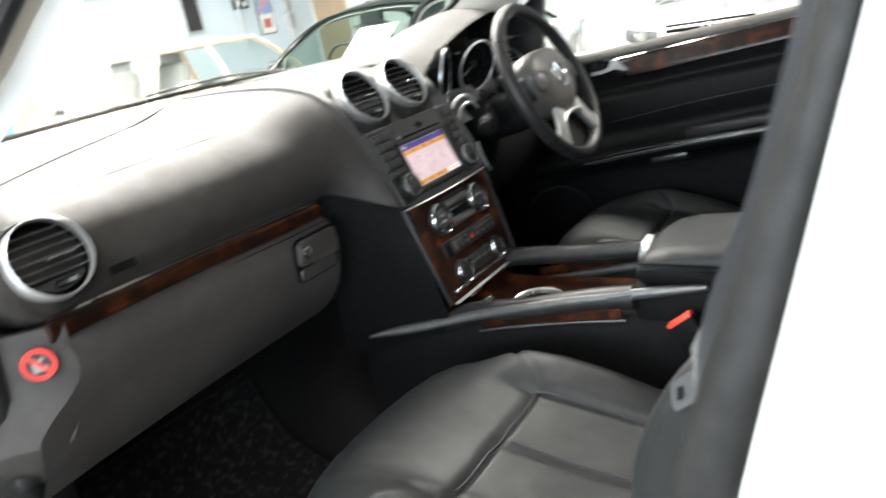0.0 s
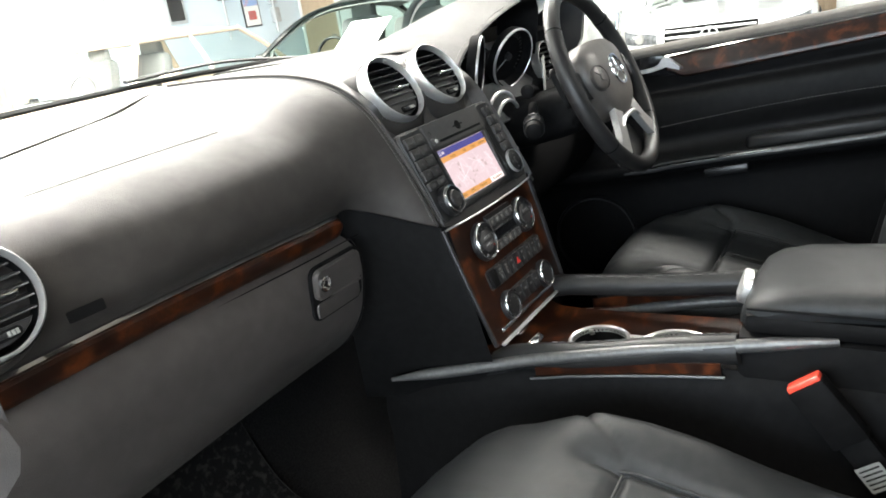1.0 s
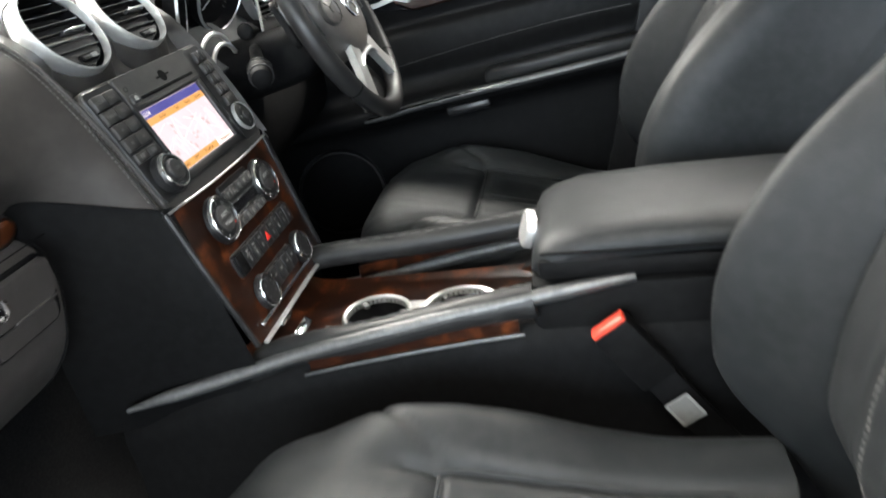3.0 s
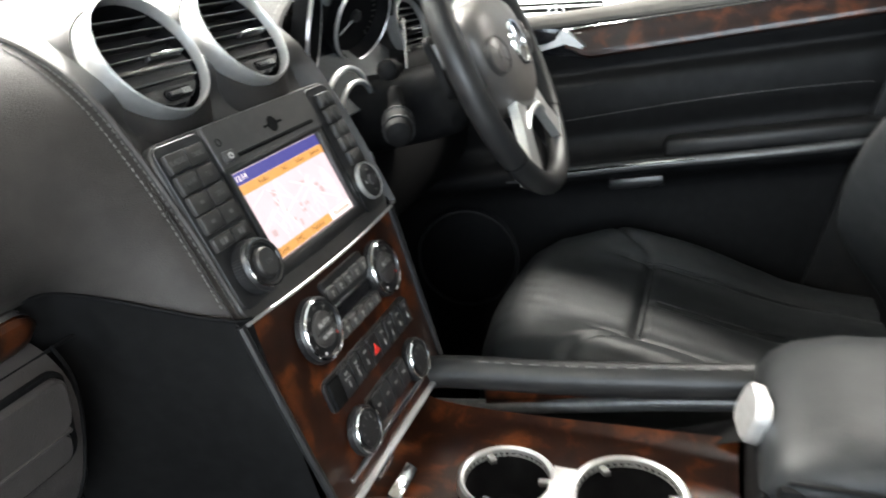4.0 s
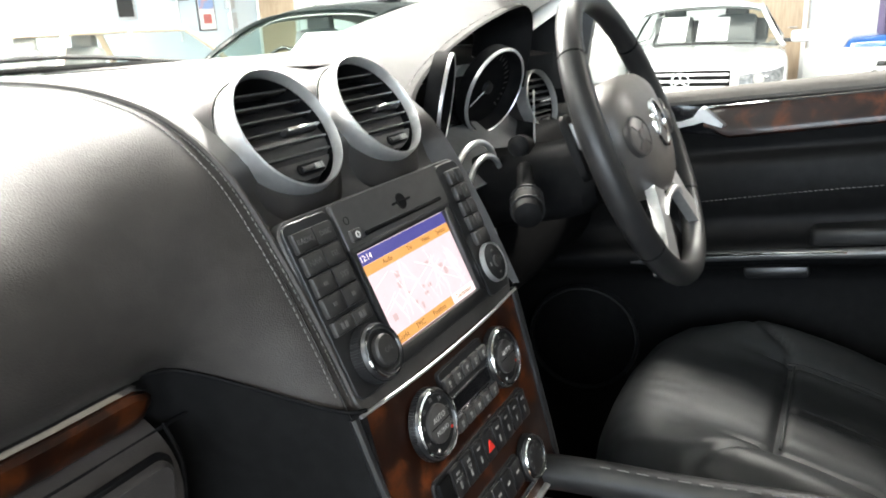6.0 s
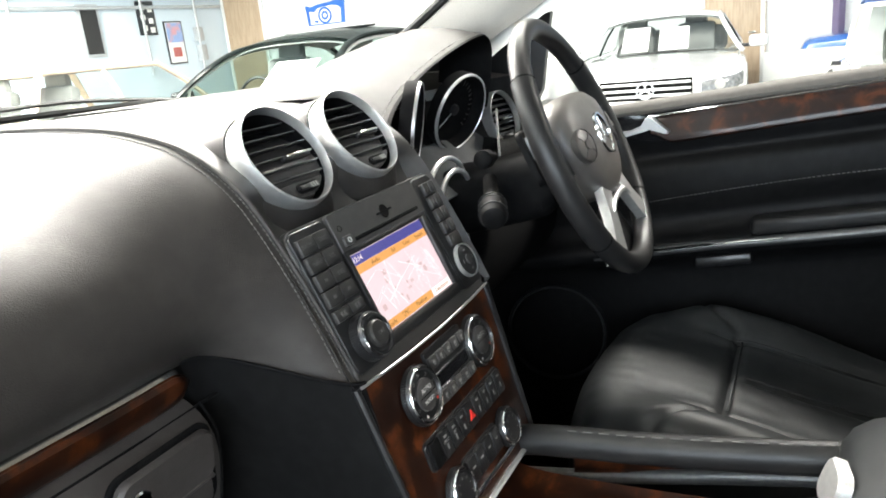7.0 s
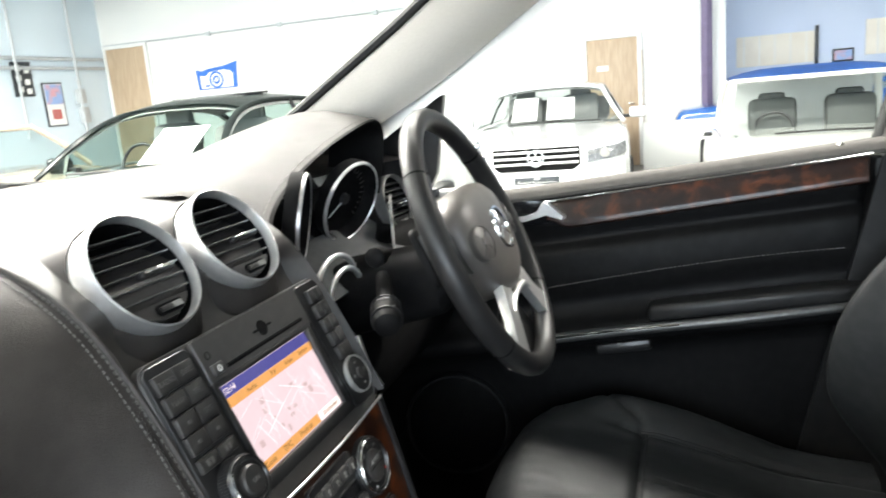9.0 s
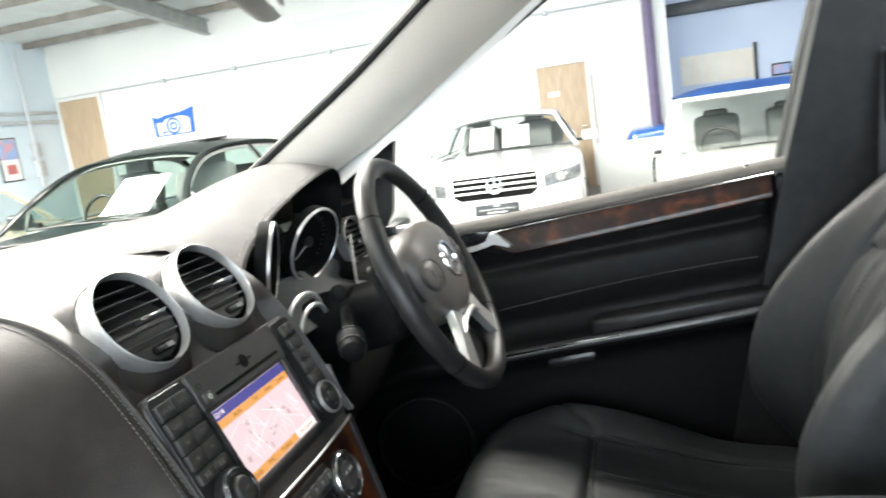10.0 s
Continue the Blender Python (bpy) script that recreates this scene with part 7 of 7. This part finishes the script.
            part("lamp_bowl", lathe([(0.0, 0.03), (0.045, 0.025), (0.05, 0.0), (0.04, -0.05)], 20, Matrix.Translation((0.0, sy * hw * 0.72, 0.6 + up)) @ pose(0, 0, 0, 0, -90, 0)), DIMMARK, hl)
    if grille:
        gw = hw * (0.46 if wide_grille else 0.43)
        gz = 0.14 if wide_grille else 0.0
        outline = [(-gw, 0.52), (-gw * 1.0, 0.70), (gw * 1.0, 0.70), (gw, 0.52), (gw * 0.85, 0.47), (-gw * 0.85, 0.47)]
        gm = Matrix(((0, 0, -1, 0.02), (-1, 0, 0, 0), (0, 1, 0, gz), (0, 0, 0, 1)))
        gr = part("grille", slab(outline, 0.03, gm, 0.004), DEEP, c, "dark grille")
        for z in (0.545 + gz, 0.605 + gz, 0.665 + gz):
            part("grille_bar", box(-0.027, -0.006, -gw * 0.97, gw * 0.97, z - 0.012, z + 0.012, 0.004), SILVER, gr)
        part("grille_ring", lathe([(0.072, 0), (0.072, 0.012), (0.088, 0.012), (0.088, 0)], 30, Matrix.Translation((-0.027, 0, 0.6 + gz)) @ pose(0, 0, 0, 0, -90, 0), close=True), CHROME, gr, "plain bright ring")
        part("grille_mark", merge(*[moved(rbox(0.01, 0.018, 0.075, 0.002, pose(-0.035, 0, 0.037)), Matrix.Translation((0, 0, 0.6 + gz)) @ pose(0, 0, 0, a, 0, 0)) for a in (0, 120, 240)]), CHROME, gr)
    if plate_words:
        dp = part("dealer_plate", box(-0.03, -0.01, -0.23, 0.23, 0.44, 0.55, 0.004), SIGNBLACK, c, "black plate with white lettering")
        writing("plate_line", plate_words, 0.034, Matrix(((0, 0, -1, -0.0315), (-1, 0, 0, 0), (0, 1, 0, 0.498), (0, 0, 0, 1))), WHITEMARK, dp)
        part("plate_line", box(-0.0325, -0.0305, -0.1, 0.1, 0.456, 0.47), WHITEMARK, dp, "white bar")
        part("plate_line", box(-0.0325, -0.0305, -0.03, 0.03, 0.526, 0.538), WHITEMARK, dp, "white bar")
    else:
        part("number_plate", box(-0.03, -0.01, -0.26, 0.26, 0.34, 0.45, 0.004), PAPER, c, "pale plate with dark bars")
        part("plate_bars", merge(*[box(-0.034, -0.031, y - 0.022, y + 0.022, 0.36, 0.43) for y in (-0.2, -0.13, -0.06, 0.04, 0.11, 0.18)]), SIGNBLACK, c)
    part("bumper_intake", box(-0.006, 0.02, -0.5, 0.5, 0.24, 0.32, 0.006), DEEP, c)
    if tail:
        for sy in (-1, 1):
            part("tail_lamp", rbox(0.06, hw * 0.3, 0.1, 0.02, pose(length - 0.05, sy * hw * 0.6, 0.66)), RED, c, "red tail lamp")
    # cabin: dash, seats, wheel, sale sheets
    part("cabin_dash", box(ws_base + 0.2, ws_base + 0.55, -bw * 0.93, bw * 0.93, zb - 0.12, zb - 0.0, 0.04), cloth, c)
    for sy in (-1, 1):
        st = part("cabin_seat", rbox(0.16, 0.46, 0.62, 0.06, pose(ws_top + 0.35, sy * 0.36, zb + 0.02, 0, 14, 0)), cloth, c)
        part("headrest", rbox(0.1, 0.26, 0.16, 0.04, pose(ws_top + 0.45, sy * 0.36, zb + 0.36 if height > 1.42 else zb + 0.3)), cloth, st)
    if not classic:
        part("rear_bench", rbox(0.22, bw * 1.6, 0.56, 0.08, pose(rw_top + 0.02, 0, zb - 0.02, 0, 16, 0)), cloth, c)
    part("headliner", thick(sheet([[v - Vector((0, 0, 0.035)) for v in row] for row in roof]), 0.01), cloth, c)
    if roof_mat:
        for sy in (-1, 1):
            part("drip_rail", tube([(ws_top - 0.06, sy * tw * 1.03, height - 0.075), (rw_top + 0.06, sy * tw * 1.0, height - 0.085)], 0.022, 8), body, c)
        part("front_rail", tube([(ws_top - 0.06, sy * tw * 1.03, height - 0.072) for sy in (-1, -0.5, 0, 0.5, 1)], 0.022, 8), body, c)
    part("cabin_wheel", tube([(ws_base + 0.62 + 0.05 * math.sin(radians(a)), 0.36 + 0.18 * math.cos(radians(a)), zb + 0.02 + 0.17 * math.sin(radians(a))) for a in range(0, 360, 15)], 0.014, 8, closed=True), PLASTIC, c)
    for y, w, h in papers:
        k0 = (zb + 0.06, zb + 0.06 + h)
        pts = []
        for z in k0:
            t = (z - zb) / (height - 0.055 - zb)
            pts.append([Vector((ws_base + 0.06 + (ws_top - ws_base - 0.03) * t, yy, z)) for yy in (y - w / 2, y + w / 2)])
        part("sale_sheet", thick(sheet(pts), 0.004), PAPER, c, "white price sheet behind the glass")
    wp = [(ws_base - 0.06, -bw * 0.7, zb + 0.03), (ws_base - 0.12, 0.0, zb + 0.045), (ws_base - 0.08, bw * 0.5, zb + 0.035)]
    part("wiper", tube(smooth_path(wp, 5), 0.01, 6), RUBBER, c)
    c.matrix_basis = m
    return c


build_car(pose(6.87, 1.11, GROUND, 0, 0, 5), SILVERPAINT, "white saloon car with a wide bright grille, parked", height=1.49, belt=0.96, bonnet=0.9, width=1.92, cab=0.93, wide_grille=True, papers=((-0.15, 0.33, 0.24), (0.28, 0.3, 0.26)), sleek=True, plate_words="Good Old Fashioned Service")
build_car(pose(2.55, 3.5, GROUND), DARKPAINT, "dark green saloon car with price sheets, parked", height=1.61, belt=1.05, bonnet=1.0, ws_base=1.2, ws_top=1.95, rw_top=3.3, rw_base=4.2, papers=((-0.22, 0.42, 0.24),), pane_mat=DARKGLASS, sleek=True)
build_car(pose(5.6, -1.55, GROUND), IVORYPAINT, "ivory classic car with a blue cloth roof, parked", height=1.41, belt=0.78, bonnet=0.76, ws_base=1.4, ws_top=1.85, rw_top=3.0, rw_base=3.4, roof_mat=NAVYCLOTH, classic=True, width=2.06, cab=0.82, roof_narrow=0.885, cloth=DARKCABIN, rear_mat=WHITEPANE)
# Added white block: stands for the overexposed white under the blue car.
solid("glare_block", box(10.34, 10.44, -1.2, 0.25, GROUND, 0.74, 0.01), WALL, "added low white block for the glare below the blue car", "wall")
build_car(pose(11.36, -4.4, GROUND, 0, 0, 90), BLUEPAINT, "bright blue car with red tail lamps behind the ivory classic", grille=False, height=1.15, belt=0.99, bonnet=0.94, length=4.3, width=1.6, ws_base=1.5, ws_top=1.75, rw_top=1.9, rw_base=2.2, tail=True)
build_car(pose(2.3, 6.2, GROUND, 0, 0, 12), BROWNPAINT, "faded tan classic saloon car with a white roof, parked", height=1.56, belt=1.0, bonnet=0.97, classic=True, ws_base=1.0, ws_top=1.55, rw_top=3.3, rw_base=3.85, roof_mat=IVORYPAINT)
